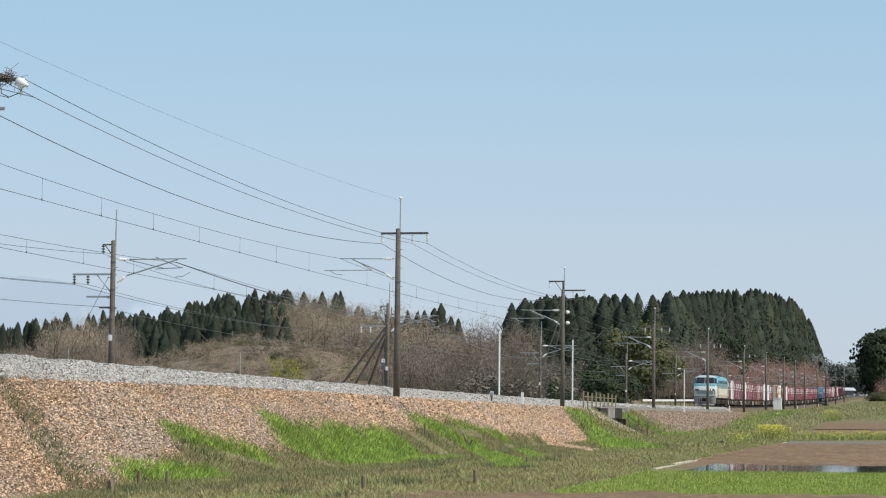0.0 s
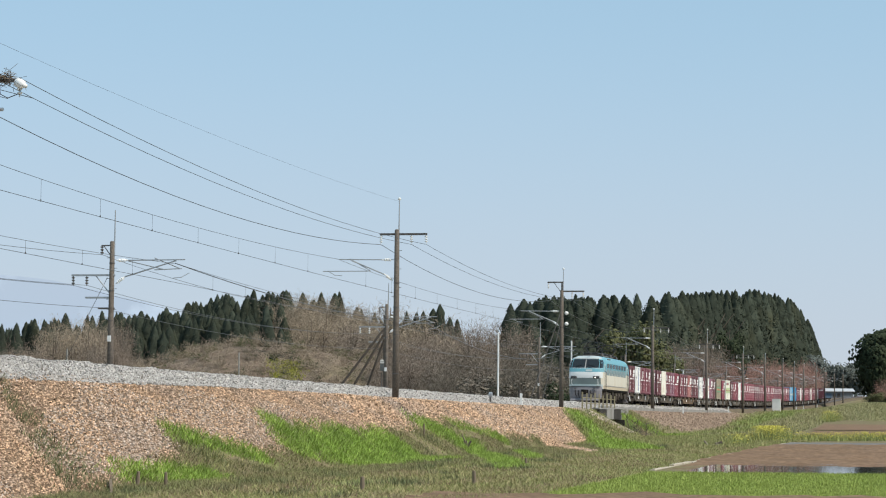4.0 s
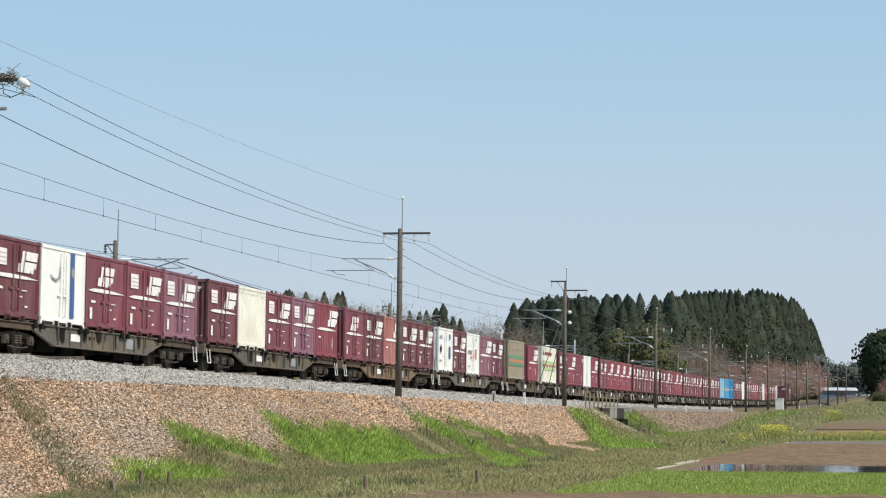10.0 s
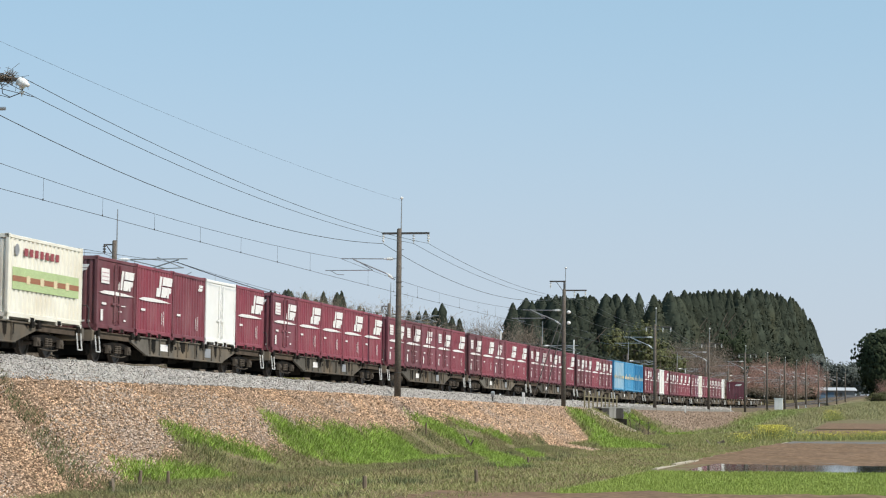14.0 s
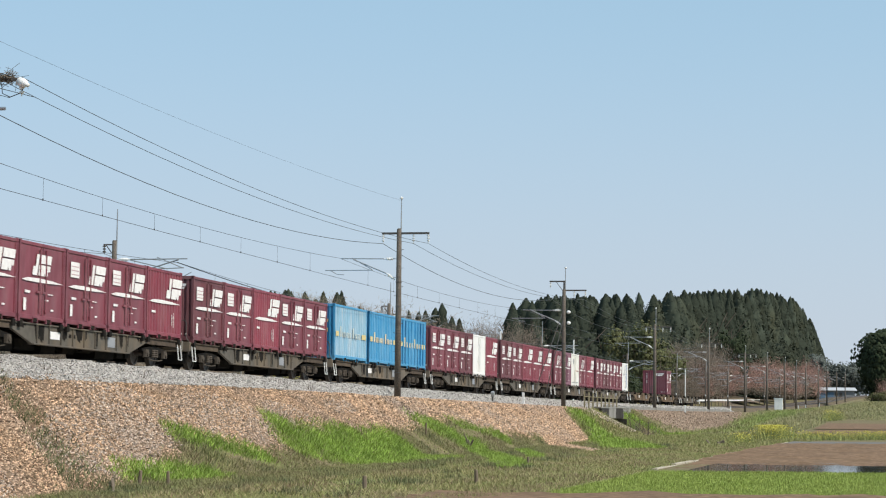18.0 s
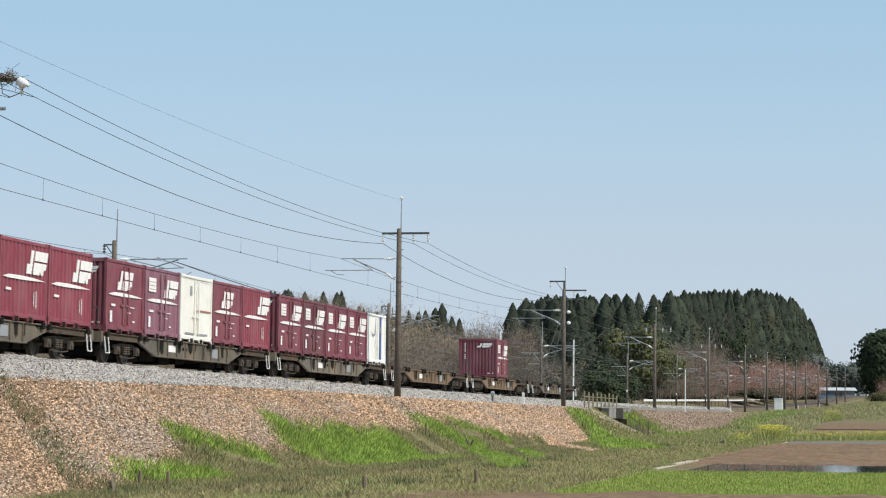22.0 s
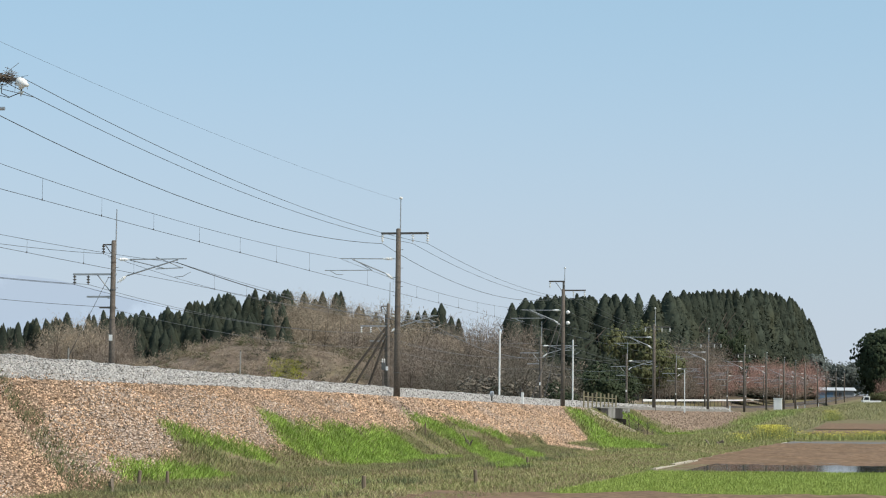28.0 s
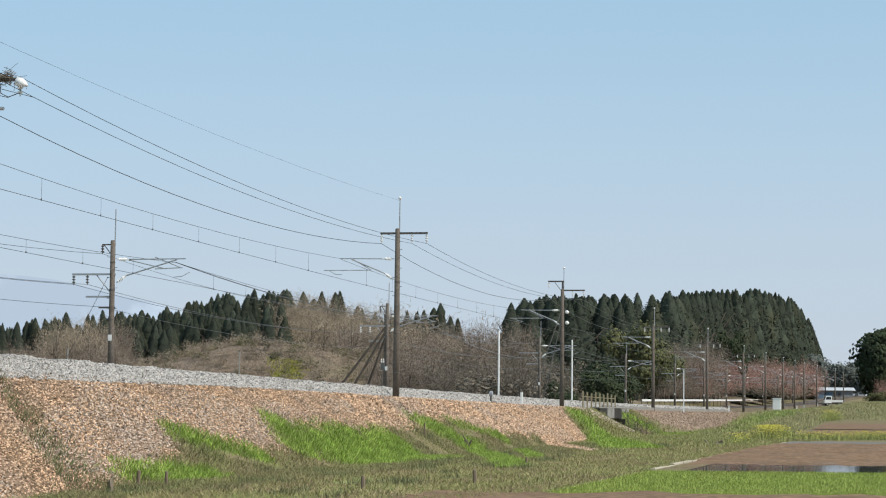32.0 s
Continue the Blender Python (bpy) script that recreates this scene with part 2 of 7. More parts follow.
# strips of lush grass: from (s, d) to (s, d), half as wide as the last number
LUSH = [(-13.3, 4.5, -8.8, 5.2, 0.5), (-22.2, 5.9, -16.4, 6.3, 0.45), (-2.0, 3.9, -0.8, 3.9, 0.6), (-3.1, 4.6, 1.6, 5.2, 0.9), (5.0, 4.3, 7.6, 4.8, 0.8), (1.9, 5.7, 13.0, 5.8, 1.6),
        (23.0, 3.1, 25.7, 4.3, 0.9), (24.5, 4.3, 25.3, 5.1, 0.8), (32.4, 3.6, 36.9, 4.6, 0.5), (28.2, 5.3, 9.6, 10.4, 0.55), (7.8, 10.7, 0.5, 12.3, 0.5), (30.5, 7.1, 17.4, 10.2, 0.3),
        (76.5, 2.5, 74.0, 4.6, 2.0), (75.0, 4.6, 44.0, 10.9, 1.3), (103.0, 2.6, 108.0, 5.6, 1.4), (105, 6.2, 135, 6.2, 1.0), (132, 7.5, 168, 7.5, 1.3), (175, 5.5, 225, 5.5, 1.8), (215, 6.0, 285, 6.0, 2.4)]


def gravel_edge(s):
    return lerp_table(GRAVEL, s) + 0.35 * noise.noise((s * 0.35, 3.1, 0)) + 0.25 * noise.noise((s * 1.3, 7.7, 0))


def lerp_table(table, z):
    for (a, p), (b, q) in zip(table, table[1:]):
        if z <= b:
            return p + (q - p) * max(0, (z - a)) / (b - a)
    return table[-1][1]


def lush(s, d):
    return lush_depth(s, d) > 0


def lush_depth(s, d):
    """How far inside a lush strip a spot lies; below nought outside."""
    v = -9.0
    for s0, d0, s1, d1, w in LUSH:
        u = (s - s0) / (s1 - s0)
        k = min(1.0, max(0.0, u))
        over = (u - k) * (s1 - s0) / (1.2 + 0.02 * abs(s))
        v = max(v, 1 - ((d - d0 - (d1 - d0) * k) / w) ** 2 - over * over)
    return v + 1.0 * noise.noise((s * 0.6, d * 1.1, 1.7)) + 1.0 * noise.noise((s * 1.9, d * 2.6, 8.3)) - 0.1


def soup(name, V, F, material, smooth_faces=False):
    """A mesh from arrays of corners and triangles."""
    me = bpy.data.meshes.new(name)
    V, F = np.asarray(V, np.float32), np.asarray(F, np.int32)
    me.vertices.add(len(V))
    me.vertices.foreach_set("co", V.ravel())
    me.loops.add(F.size)
    me.loops.foreach_set("vertex_index", F.ravel())
    me.polygons.add(len(F))
    me.polygons.foreach_set("loop_start", np.arange(0, F.size, F.shape[1], dtype=np.int32))
    me.polygons.foreach_set("loop_total", np.full(len(F), F.shape[1], np.int32))
    if smooth_faces:
        me.polygons.foreach_set("use_smooth", np.ones(len(F), bool))
    for m in (material if isinstance(material, list) else [material]):
        me.materials.append(m)
    me.update(calc_edges=True)
    me.validate()
    return me


RNG = np.random.default_rng(7)
OCTA = np.array([(1, 0, -0.5), (-1, 0, -0.5), (0, 1, -0.5), (0, -1, -0.5), (0, 0, 0.9)], float)
OCTF = np.array([(0, 2, 4), (2, 1, 4), (1, 3, 4), (3, 0, 4)])


def stones(name, P, size, material, label):
    """Many small angular stones in one mesh."""
    n = len(P)
    v = OCTA[None] * RNG.uniform(0.6, 1.25, (n, 5, 1)) * np.asarray(size)[:, None, None]
    v = v + RNG.normal(0, 0.16, (n, 5, 3)) * np.asarray(size)[:, None, None]
    q = RNG.normal(size=(n, 4)) * (1.0, 0.3, 0.3, 1.0)
    q /= np.linalg.norm(q, axis=1)[:, None]
    w, x, y, z = q.T
    R = np.stack([np.stack([1 - 2 * (y * y + z * z), 2 * (x * y - z * w), 2 * (x * z + y * w)], -1), np.stack([2 * (x * y + z * w), 1 - 2 * (x * x + z * z), 2 * (y * z - x * w)], -1),
                  np.stack([2 * (x * z - y * w), 2 * (y * z + x * w), 1 - 2 * (x * x + y * y)], -1)], 1)
    v = np.einsum("nij,nkj->nki", R, v)
    v[:, :, 2] *= 0.75
    v += np.asarray(P)[:, None]
    F = (OCTF[None] + 5 * np.arange(n)[:, None, None]).reshape(-1, 3)
    return tagged(new(name, soup(name, v.reshape(-1, 3), F, material)), label, "gravel", kind="stuff")


def blades(name, P, h, w, lean, material, label, category="grass"):
    """Grass: slim leaning blades."""
    n = len(P)
    P, h = np.asarray(P), np.asarray(h)
    a, b = RNG.uniform(0, 2 * np.pi, n), RNG.uniform(0, 2 * np.pi, n)
    side = np.stack([np.cos(a), np.sin(a), 0 * a], -1) * (w * RNG.uniform(0.6, 1.4, n))[:, None]
    bend = np.stack([np.cos(b), np.sin(b), 0 * b], -1) * (h * lean * RNG.uniform(0.2, 1, n))[:, None]
    up = np.stack([0 * a, 0 * a, h], -1)
    V = np.stack([P - side, P + side, P + bend + up], 1)
    F = np.arange(3 * n).reshape(-1, 3)
    return tagged(new(name, soup(name, V.reshape(-1, 3), F, material)), label, category, kind="stuff")


def scatter(n, s0, s1, d0, d1, keep, near=True):
    out = []
    S = RNG.uniform(0, 1, n)
    D = RNG.uniform(d0, d1, n)
    for u, d in zip(S, D):
        s = s0 + (s1 - s0) * (u ** 1.35 if near else u)
        if keep(s, d):
            p = at(s, d, ground_z(s, d))
            out.append((p.x, p.y, p.z))
    return np.array(out)


M["turf_dry"] = mat("dry_olive_grass", (0.34, 0.305, 0.155), 0.8, per="island", spread=0.3, grain=2, stain=0.16, stain_col=(0.34, 0.275, 0.155), stain_amt=0.8, bump=0)
M["turf_mid"] = mat("mid_green_grass", (0.26, 0.295, 0.11), 0.8, per="island", spread=0.3, grain=2, stain=0.3, stain_col=(0.24, 0.20, 0.09), stain_amt=0.7, bump=0)
M["weed"] = mat("dark_green_weeds", (0.145, 0.165, 0.08), 0.8, per="island", spread=0.3, grain=2, stain=0.4, stain_col=(0.15, 0.12, 0.08), stain_amt=0.8, bump=0)
M["turf_dead"] = mat("brown_dead_grass", (0.30, 0.225, 0.145), 0.85, per="island", spread=0.3, grain=2, stain=0.4, stain_col=(0.15, 0.11, 0.08), stain_amt=0.7, bump=0)
M["turf_slope"] = mat("grey_green_slope_grass", (0.225, 0.225, 0.105), 0.8, per="island", vary=(0.6, 1.35), spread=0.3, grain=2, stain=0.5, stain_col=(0.24, 0.185, 0.12), stain_amt=0.8, bump=0)
M["turf_far"] = mat("grey_green_field_grass", (0.30, 0.295, 0.15), 0.85, per="island", vary=(0.75, 1.25), spread=0.25, grain=2, stain=0.2, stain_col=(0.27, 0.23, 0.12), stain_amt=0.7, bump=0)
M["turf_lush"] = mat("lush_green_grass", (0.295, 0.41, 0.085), 0.75, per="island", vary=(0.55, 1.35), spread=0.3, grain=2, stain=0.9, stain_col=(0.14, 0.21, 0.05), stain_amt=0.9, bump=0)
M["rice"] = mat("young_green_crop", (0.27, 0.325, 0.09), 0.75, per="island", spread=0.2, grain=2, stain=0.3, stain_col=(0.20, 0.27, 0.06), stain_amt=0.5, bump=0)
M["bloom"] = mat("yellow_rape_blossom", (0.50, 0.45, 0.09), 0.75, per="island", vary=(0.7, 1.3), spread=0.25, grain=3, stain_amt=0.2, bump=0)
M["old_bed"] = mat("dull_brown_ballast", (0.13, 0.105, 0.078), 0.95, spread=0.35, grain=3, stain=0.4, stain_col=(0.2, 0.17, 0.11), stain_amt=0.7, bump=0.6, spec=0.0)
M["sheeting"] = mat("pale_grey_sheeting", (0.19, 0.185, 0.175), 0.9, spread=0.1, grain=3, stain=0.6, stain_amt=0.4, bump=0.1, spec=0.0)
M["kerb"] = mat("sandy_pale_concrete", (0.46, 0.41, 0.33), 0.9, grain=12, stain=1.0, stain_col=(0.28, 0.24, 0.18), stain_amt=0.6, bump=0.2)
M["slag_grey"] = mat("grey_brown_gravel", (0.42, 0.345, 0.285), 0.9, per="island", spread=0.3, grain=9, stain_amt=0.3, bump=0.3, vary=(0.35, 1.65))
M["slag_mid"] = mat("dusty_brown_gravel", (0.33, 0.25, 0.19), 0.9, per="island", spread=0.3, grain=9, stain_amt=0.3, bump=0.3, vary=(0.6, 1.4))
M["mud"] = mat("wet_brown_paddy_soil", (0.215, 0.14, 0.09), 0.95, spread=0.4, grain=4, stain=0.5, stain_col=(0.13, 0.09, 0.06), stain_amt=0.8, bump=0.6, stretch=(1, 3, 1))
M["water"] = mat("still_paddy_water", (0.05, 0.045, 0.04), 0.05, spread=0.1, grain=0.6, stain_amt=0.2, bump=0.01, spec=0.8)

spill = lambda s, d: 3.8 < d < 10 and abs(s - 54 + (d - 4.6) * 3.4) < 4.2 - 0.38 * (d - 4)
# the stony ground is tinted dark, as the shadows between the stones
tint_by(M["soil"], ("lush_part", "stone_part"), ((0.15, 0.22, 0.05), (0.19, 0.13, 0.085)))
ground_sheet()

# brown stone cover of the bank, in two sizes, and the clean grey ballast of the track bed
keep_gravel = lambda s, d: (d + random.gauss(0, 0.16) < gravel_edge(s) or spill(s, d + random.gauss(0, 0.2))) and not in_cut(s, d)
P = scatter(215000, -44, 82, 1.35, 9.0, keep_gravel)
stones("bank_gravel", P + (0, 0, 0.02), RNG.uniform(0.022, 0.048, len(P)), M["slag"], "reddish brown crushed stone covering the railway bank")
P = scatter(62000, -44, 60, 1.35, 8.0, lambda s, d: keep_gravel(s, d) and noise.noise((s * 0.12, d * 0.4, 5)) + 0.35 * smooth(0, -30, s) > 0.12)
stones("bank_gravel", P + (0, 0, 0.025), RNG.uniform(0.022, 0.055, len(P)), M["slag_grey"], "reddish brown crushed stone covering the railway bank")
P = scatter(30000, 14, 80, 1.35, 10.0, keep_gravel, False)
stones("bank_gravel", P + (0, 0, 0.03), RNG.uniform(0.045, 0.085, len(P)), M["slag"], "reddish brown crushed stone covering the railway bank")
P = scatter(15000, 112, 215, 1.35, 5.2, keep_gravel)
stones("bank_gravel", P + (0, 0, 0.02), RNG.uniform(0.05, 0.105, len(P)), M["slag_mid"], "reddish brown crushed stone covering the railway bank")


def bed_z(d):
    """Height of the ballast over the rail head, across the bed."""
    return -0.13 if d < 0.62 else -0.13 - (d - 0.62) * 0.56


def heave(s, d):
    """The uneven heaping of the ballast shoulder."""
    return (0.055 * noise.noise((s * 0.45, d * 0.5, 4)) + 0.03 * noise.noise((s * 1.3, d, 9))) * smooth(-0.2, 0.6, d)


def bed(s0, s1, n, material, label):
    g = Geo()
    ds = (-8.6, -7.2, 0.62, 1.1, 1.75)
    hs = (-0.72, -0.16, -0.16, -0.42, -0.80)
    rows = [s0 + (s1 - s0) * i / n for i in range(n + 1)]
    g.add([at(s, d, rail_z(s) + h + heave(s, d)) for s in rows for d, h in zip(ds, hs)], [(i * 5 + j, i * 5 + j + 1, i * 5 + j + 6, i * 5 + j + 5) for i in range(n) for j in range(4)])
    return thing("track_bed", label, "ballast", kind="structure", geo=g, material=material)


bed(-300, 206, 760, M["ballast"], "grey crushed-stone ballast bed of the double track")
bed(206, 900, 140, M["old_bed"], "dull brown old ballast bed of the double track")
out, size = [], []
for u, d in zip(RNG.uniform(0, 1, 62000), RNG.uniform(0.3, 1.7, 62000)):
    s = -44 + 254 * u ** 1.7
    edge = 1.65 + 0.12 * noise.noise((s * 0.8, 0, 0))
    if d < edge:
        out.append(at(s, d, rail_z(s) + bed_z(d) + 0.015 + heave(s, d) + 0.03 * noise.noise((s * 1.1, d * 2, 4))))
        size.append(RNG.uniform(0.028, 0.054) * (1 + max(0, s) / 150))
for u, v in zip(RNG.uniform(0, 1, 16000), RNG.uniform(0, 1, 16000)):
    s = -44 + 52 * u
    d = 1.45 + v * (0.45 + 0.34 * smooth(6, -24, s) + 0.08 * noise.noise((s * 0.9, 0, 3)))
    out.append(at(s, d, ground_z(s, d) + 0.045))
    size.append(RNG.uniform(0.030, 0.056))
stones("ballast_stones", np.array([tuple(p) for p in out]), np.array(size), M["ballast"], "loose grey ballast stones on the shoulder")

# grass on the lower bank and the verge
keep_turf = lambda s, d: d > gravel_edge(s) - 0.15 and not spill(s, d) and not (in_cut(s, d) and d < 5.5) and not (d > 17.3 and s < 72)
P = scatter(160000, -46, 112, 1.9, 18.5, lambda s, d: keep_turf(s, d) and noise.noise((s * 0.22, d * 0.5, 9)) < 0.2 + 0.1 * smooth(9, 13, d))
blades("verge_grass", P, RNG.uniform(0.04, 0.15, len(P)), 0.012, 1.6, M["turf_dry"], "dry olive grass on the verge below the bank")
P = scatter(160000, -46, 112, 1.9, 18.5, lambda s, d: keep_turf(s, d) and noise.noise((s * 0.22, d * 0.5, 9)) > -0.3)
blades("verge_grass", P, RNG.uniform(0.04, 0.15, len(P)), 0.012, 1.5, M["turf_mid"], "mid-green grass on the verge below the bank")
P = scatter(620000, -30, 60, 2.6, 15.5, lambda s, d: lush_depth(s, d) + random.gauss(0, 0.45) > 0.0 and keep_turf(s, d + random.gauss(0, 0.3)))
blades("lush_grass", P, RNG.uniform(0.07, 0.24, len(P)), 0.015, 1.3, M["turf_lush"], "tall bright green grass in patches on the bank")
P = scatter(110000, -46, 112, 1.9, 18.5, lambda s, d: keep_turf(s, d) and not lush(s, d) and noise.noise((s * 0.16, d * 0.45, 21)) > 0.08)
blades("dead_grass", P, RNG.uniform(0.05, 0.18, len(P)), 0.011, 1.5, M["turf_dead"], "brown dead grass in patches on the verge")
# denser turf on the slope itself
slope_turf = lambda s, d: keep_turf(s, d + random.gauss(0, 0.2)) and lush_depth(s, d) < 0.35
P = scatter(190000, -32, 76, 2.4, 9.5, lambda s, d: slope_turf(s, d) and noise.noise((s * 0.3, d * 0.8, 31)) < 0.25)
blades("slope_grass", P, RNG.uniform(0.06, 0.17, len(P)), 0.012, 1.4, M["turf_slope"], "grey-green grass on the lower slope of the bank")
# darker tufts of weeds in the verge
tufts = [(RNG.uniform(-28, 60), RNG.uniform(4.5, 13.5), RNG.uniform(0.25, 0.7)) for _ in range(110)]
out = []
for cs, cd, r in tufts:
    if keep_turf(cs, cd) and not lush(cs, cd) and noise.noise((cs * 0.2, cd * 0.5, 2)) > -0.1:
        for _ in range(int(260 * r)):
            p = (cs + random.gauss(0, r * 1.3), cd + random.gauss(0, r * 0.6))
            out.append(tuple(at(*p, ground_z(*p))))
blades("weed_tufts", np.array(out), RNG.uniform(0.10, 0.30, len(out)), 0.013, 0.9, M["weed"], "dark green tufts of weeds in the verge", "weeds")
P = scatter(34000, 52, 112, 1.9, 17.5, lambda s, d: keep_turf(s, d) and not lush(s, d), False)
blades("verge_grass", P, RNG.uniform(0.10, 0.28, len(P)), 0.028, 1.2, M["turf_mid"], "mid-green grass on the verge below the bank")
P = scatter(26000, 52, 112, 1.9, 17.5, lambda s, d: keep_turf(s, d) and not lush(s, d), False)
blades("verge_grass", P, RNG.uniform(0.10, 0.26, len(P)), 0.026, 1.3, M["turf_dry"], "dry olive grass on the verge below the bank")
P = scatter(60000, 40, 112, 1.9, 14, lambda s, d: keep_turf(s, d) and lush_depth(s, d) + random.gauss(0, 0.5) > -0.12, False)
blades("lush_grass", P, RNG.uniform(0.12, 0.32, len(P)), 0.03, 1.0, M["turf_lush"], "tall bright green grass in patches on the bank")
open_field = lambda s, d: d < 14.0 or (s > 205 and d < 60) or (84 < s < 108)
P = scatter(60000, 104, 430, 1.9, 30, lambda s, d: keep_turf(s, d) and not lush(s, d) and open_field(s, d), False)
blades("far_grass", P, RNG.uniform(0.15, 0.4, len(P)), 0.04, 1.0, M["turf_far"], "grey-green grass on the far bank")
P = scatter(60000, 104, 430, 1.9, 30, lambda s, d: keep_turf(s, d) and lush(s, d) and open_field(s, d), False)
blades("far_grass", P, RNG.uniform(0.15, 0.4, len(P)), 0.04, 1.0, M["turf_mid"], "green grass on the far bank")
P = scatter(60000, -44, -10, 2.0, 8.4, lambda s, d: abs(s + 23.0 + (d - 3) * 1.0) < abs(random.gauss(0, 0.5)) * (0.7 + 0.35 * (d - 2)) and noise.noise((s, d * 1.4, 3)) > -0.15 - 0.06 * d, False)
blades("gully_weeds", P, RNG.uniform(0.08, 0.24, len(P)), 0.014, 1.1, M["weed"], "weeds along a shallow gully in the stones", "weeds")


# ---------- paddies ----------
def sheet(name, label, category, x0, x1, y0, y1, z, material, left=None, nx=1, ny=1, rough=0.0, dip=0.0, follow=False, furrow=0.0):
    """A level plot; its side by the railway follows the line at the distance left."""
    g = Geo()
    vs = []
    for j in range(ny + 1):
        y = y0 + (y1 - y0) * j / ny
        xl = x0 if left is None else X0 + left / CS + (y - Y0) * SN / CS
        for i in range(nx + 1):
            x = xl + (x1 - xl) * i / nx
            vs.append((x, y, (field_level(*sd(x, y)) if follow else 0) + z + (rough * (noise.noise((x * 0.8, y * 1.6, 0)) + 0.6 * noise.noise((x * 2.1, y * 4.0, 3))) if rough else 0) + furrow * math.sin(y * 4.4 + 1.5 * noise.noise((x * 0.05, y * 0.3, 2))) * (0.5 + noise.noise((x * 0.15, y * 0.4, 6))) - dip * smooth(16, 0, y - y0)))
    g.add(vs, [(j * (nx + 1) + i, j * (nx + 1) + i + 1, (j + 1) * (nx + 1) + i + 1, (j + 1) * (nx + 1) + i) for j in range(ny) for i in range(nx)])
    return thing(name, label, category, kind="structure", geo=g, material=material, smooth_faces=True)


sheet("plot_1", "bare brown soil plot beside the green crop", "field", 0, 80, 40, 57.6, -0.44, M["mud"], 15.0, 60, 30, 0.12)
sheet("plot_2", "wet brown ploughed paddy", "field", 0, 60, 85.5, 139.6, -0.37, M["mud"], 17.6, 110, 210, 0.075, 0.17, False, 0.07)
sheet("water_1", "shallow water standing in the paddy", "water", 0, 90, 79.2, 104, -0.455, M["water"], 18.6)
sheet("plot_6", "pale grey sheeting strip at the paddy's end", "field", 0, 90, 139.8, 150, -0.36, M["sheeting"], 17.8)
sheet("plot_3", "brown paddy beyond the flowering bank", "field", 0, 140, 184, 203, 0.07, M["mud"], 17.0, 40, 30, 0.05, 0.0, True)
sheet("plot_7", "third far brown bare paddy plot", "field", 0, 170, 234, 262, 0.07, M["mud"], 14.4, 60, 20, 0.04, 0.0, True, 0.05)
sheet("plot_4", "far brown paddy", "field", 0, 160, 207, 229, 0.07, M["mud"], 15.2, 60, 16, 0.04, 0.0, True, 0.05)
sheet("plot_5", "green ground of the young crop", "field", 0, 60, 57.6, 79.8, -0.488, M["rice"], 17.5)
xy = np.stack([RNG.uniform(2, 22, 110000), RNG.uniform(57.5, 79.6, 110000)], -1)
ok = (xy[:, 0] - X0) * CS - (xy[:, 1] - Y0) * SN > 17.5
P = np.column_stack([xy[ok], np.full(ok.sum(), -0.5)])
blades("green_crop", P, RNG.uniform(0.05, 0.12, len(P)), 0.012, 0.8, M["rice"], "short bright green crop in rows", "crop")
for i in range(22):
    s0 = 1.5 + i * 3.2
    kb = Geo().box(-1.58, 1.58, -0.10, 0.10, -0.2, 0.03 + 0.05 * random.random(), 0.015)
    thing("kerb_block", "pale concrete kerb block edging the paddy", "kerb", line_pose(s0 + 1.6, 17.25 + 0.05 * random.uniform(-1, 1), -0.5), "kerb blocks along the paddy", geo=kb, material=M["kerb"])


# rape flowers in clumps
def flower_patch(cs, cd, rs, rd, n, h0, h1, bloom=0.6):
    out = []
    for _ in range(n):
        s, d = random.gauss(cs, rs * 0.5), random.gauss(cd, rd * 0.5)
        out.append(tuple(at(s, d, ground_z(s, d))))
    P = np.array(out)
    blades("flower_stems", P, RNG.uniform(h0 * 0.7, h1, n), 0.022, 0.6, M["turf_mid"], "green stems of flowering rape", "flowers")
    n2 = int(n * bloom)
    P, n = P[:n2], n2
    Q = P + np.column_stack([RNG.normal(0, 0.12, n), RNG.normal(0, 0.12, n), RNG.uniform(h0 * 0.35, h1 * 1.02, n)])
    stones("rape_blossom", Q, RNG.uniform(0.026, 0.05, n), M["bloom"], "yellow rape blossom in a clump")["category"] = "flowers"


flower_patch(84, 15.4, 5, 0.8, 4200, 0.4, 1.1, 1.0)
flower_patch(90, 15.8, 4, 0.7, 900, 0.4, 0.9, 0.7)
flower_patch(64, 15.0, 4, 0.7, 420, 0.35, 0.75, 0.6)
flower_patch(205, 14.1, 8, 1.1, 900, 0.5, 1.2, 0.7)
for i in range(14):
    flower_patch(90 + i * 1.2 + random.uniform(-2, 2), 17.0 + i * 0.75, 5, 1.0, random.randint(120, 420), 0.3, 0.65, 0.6)
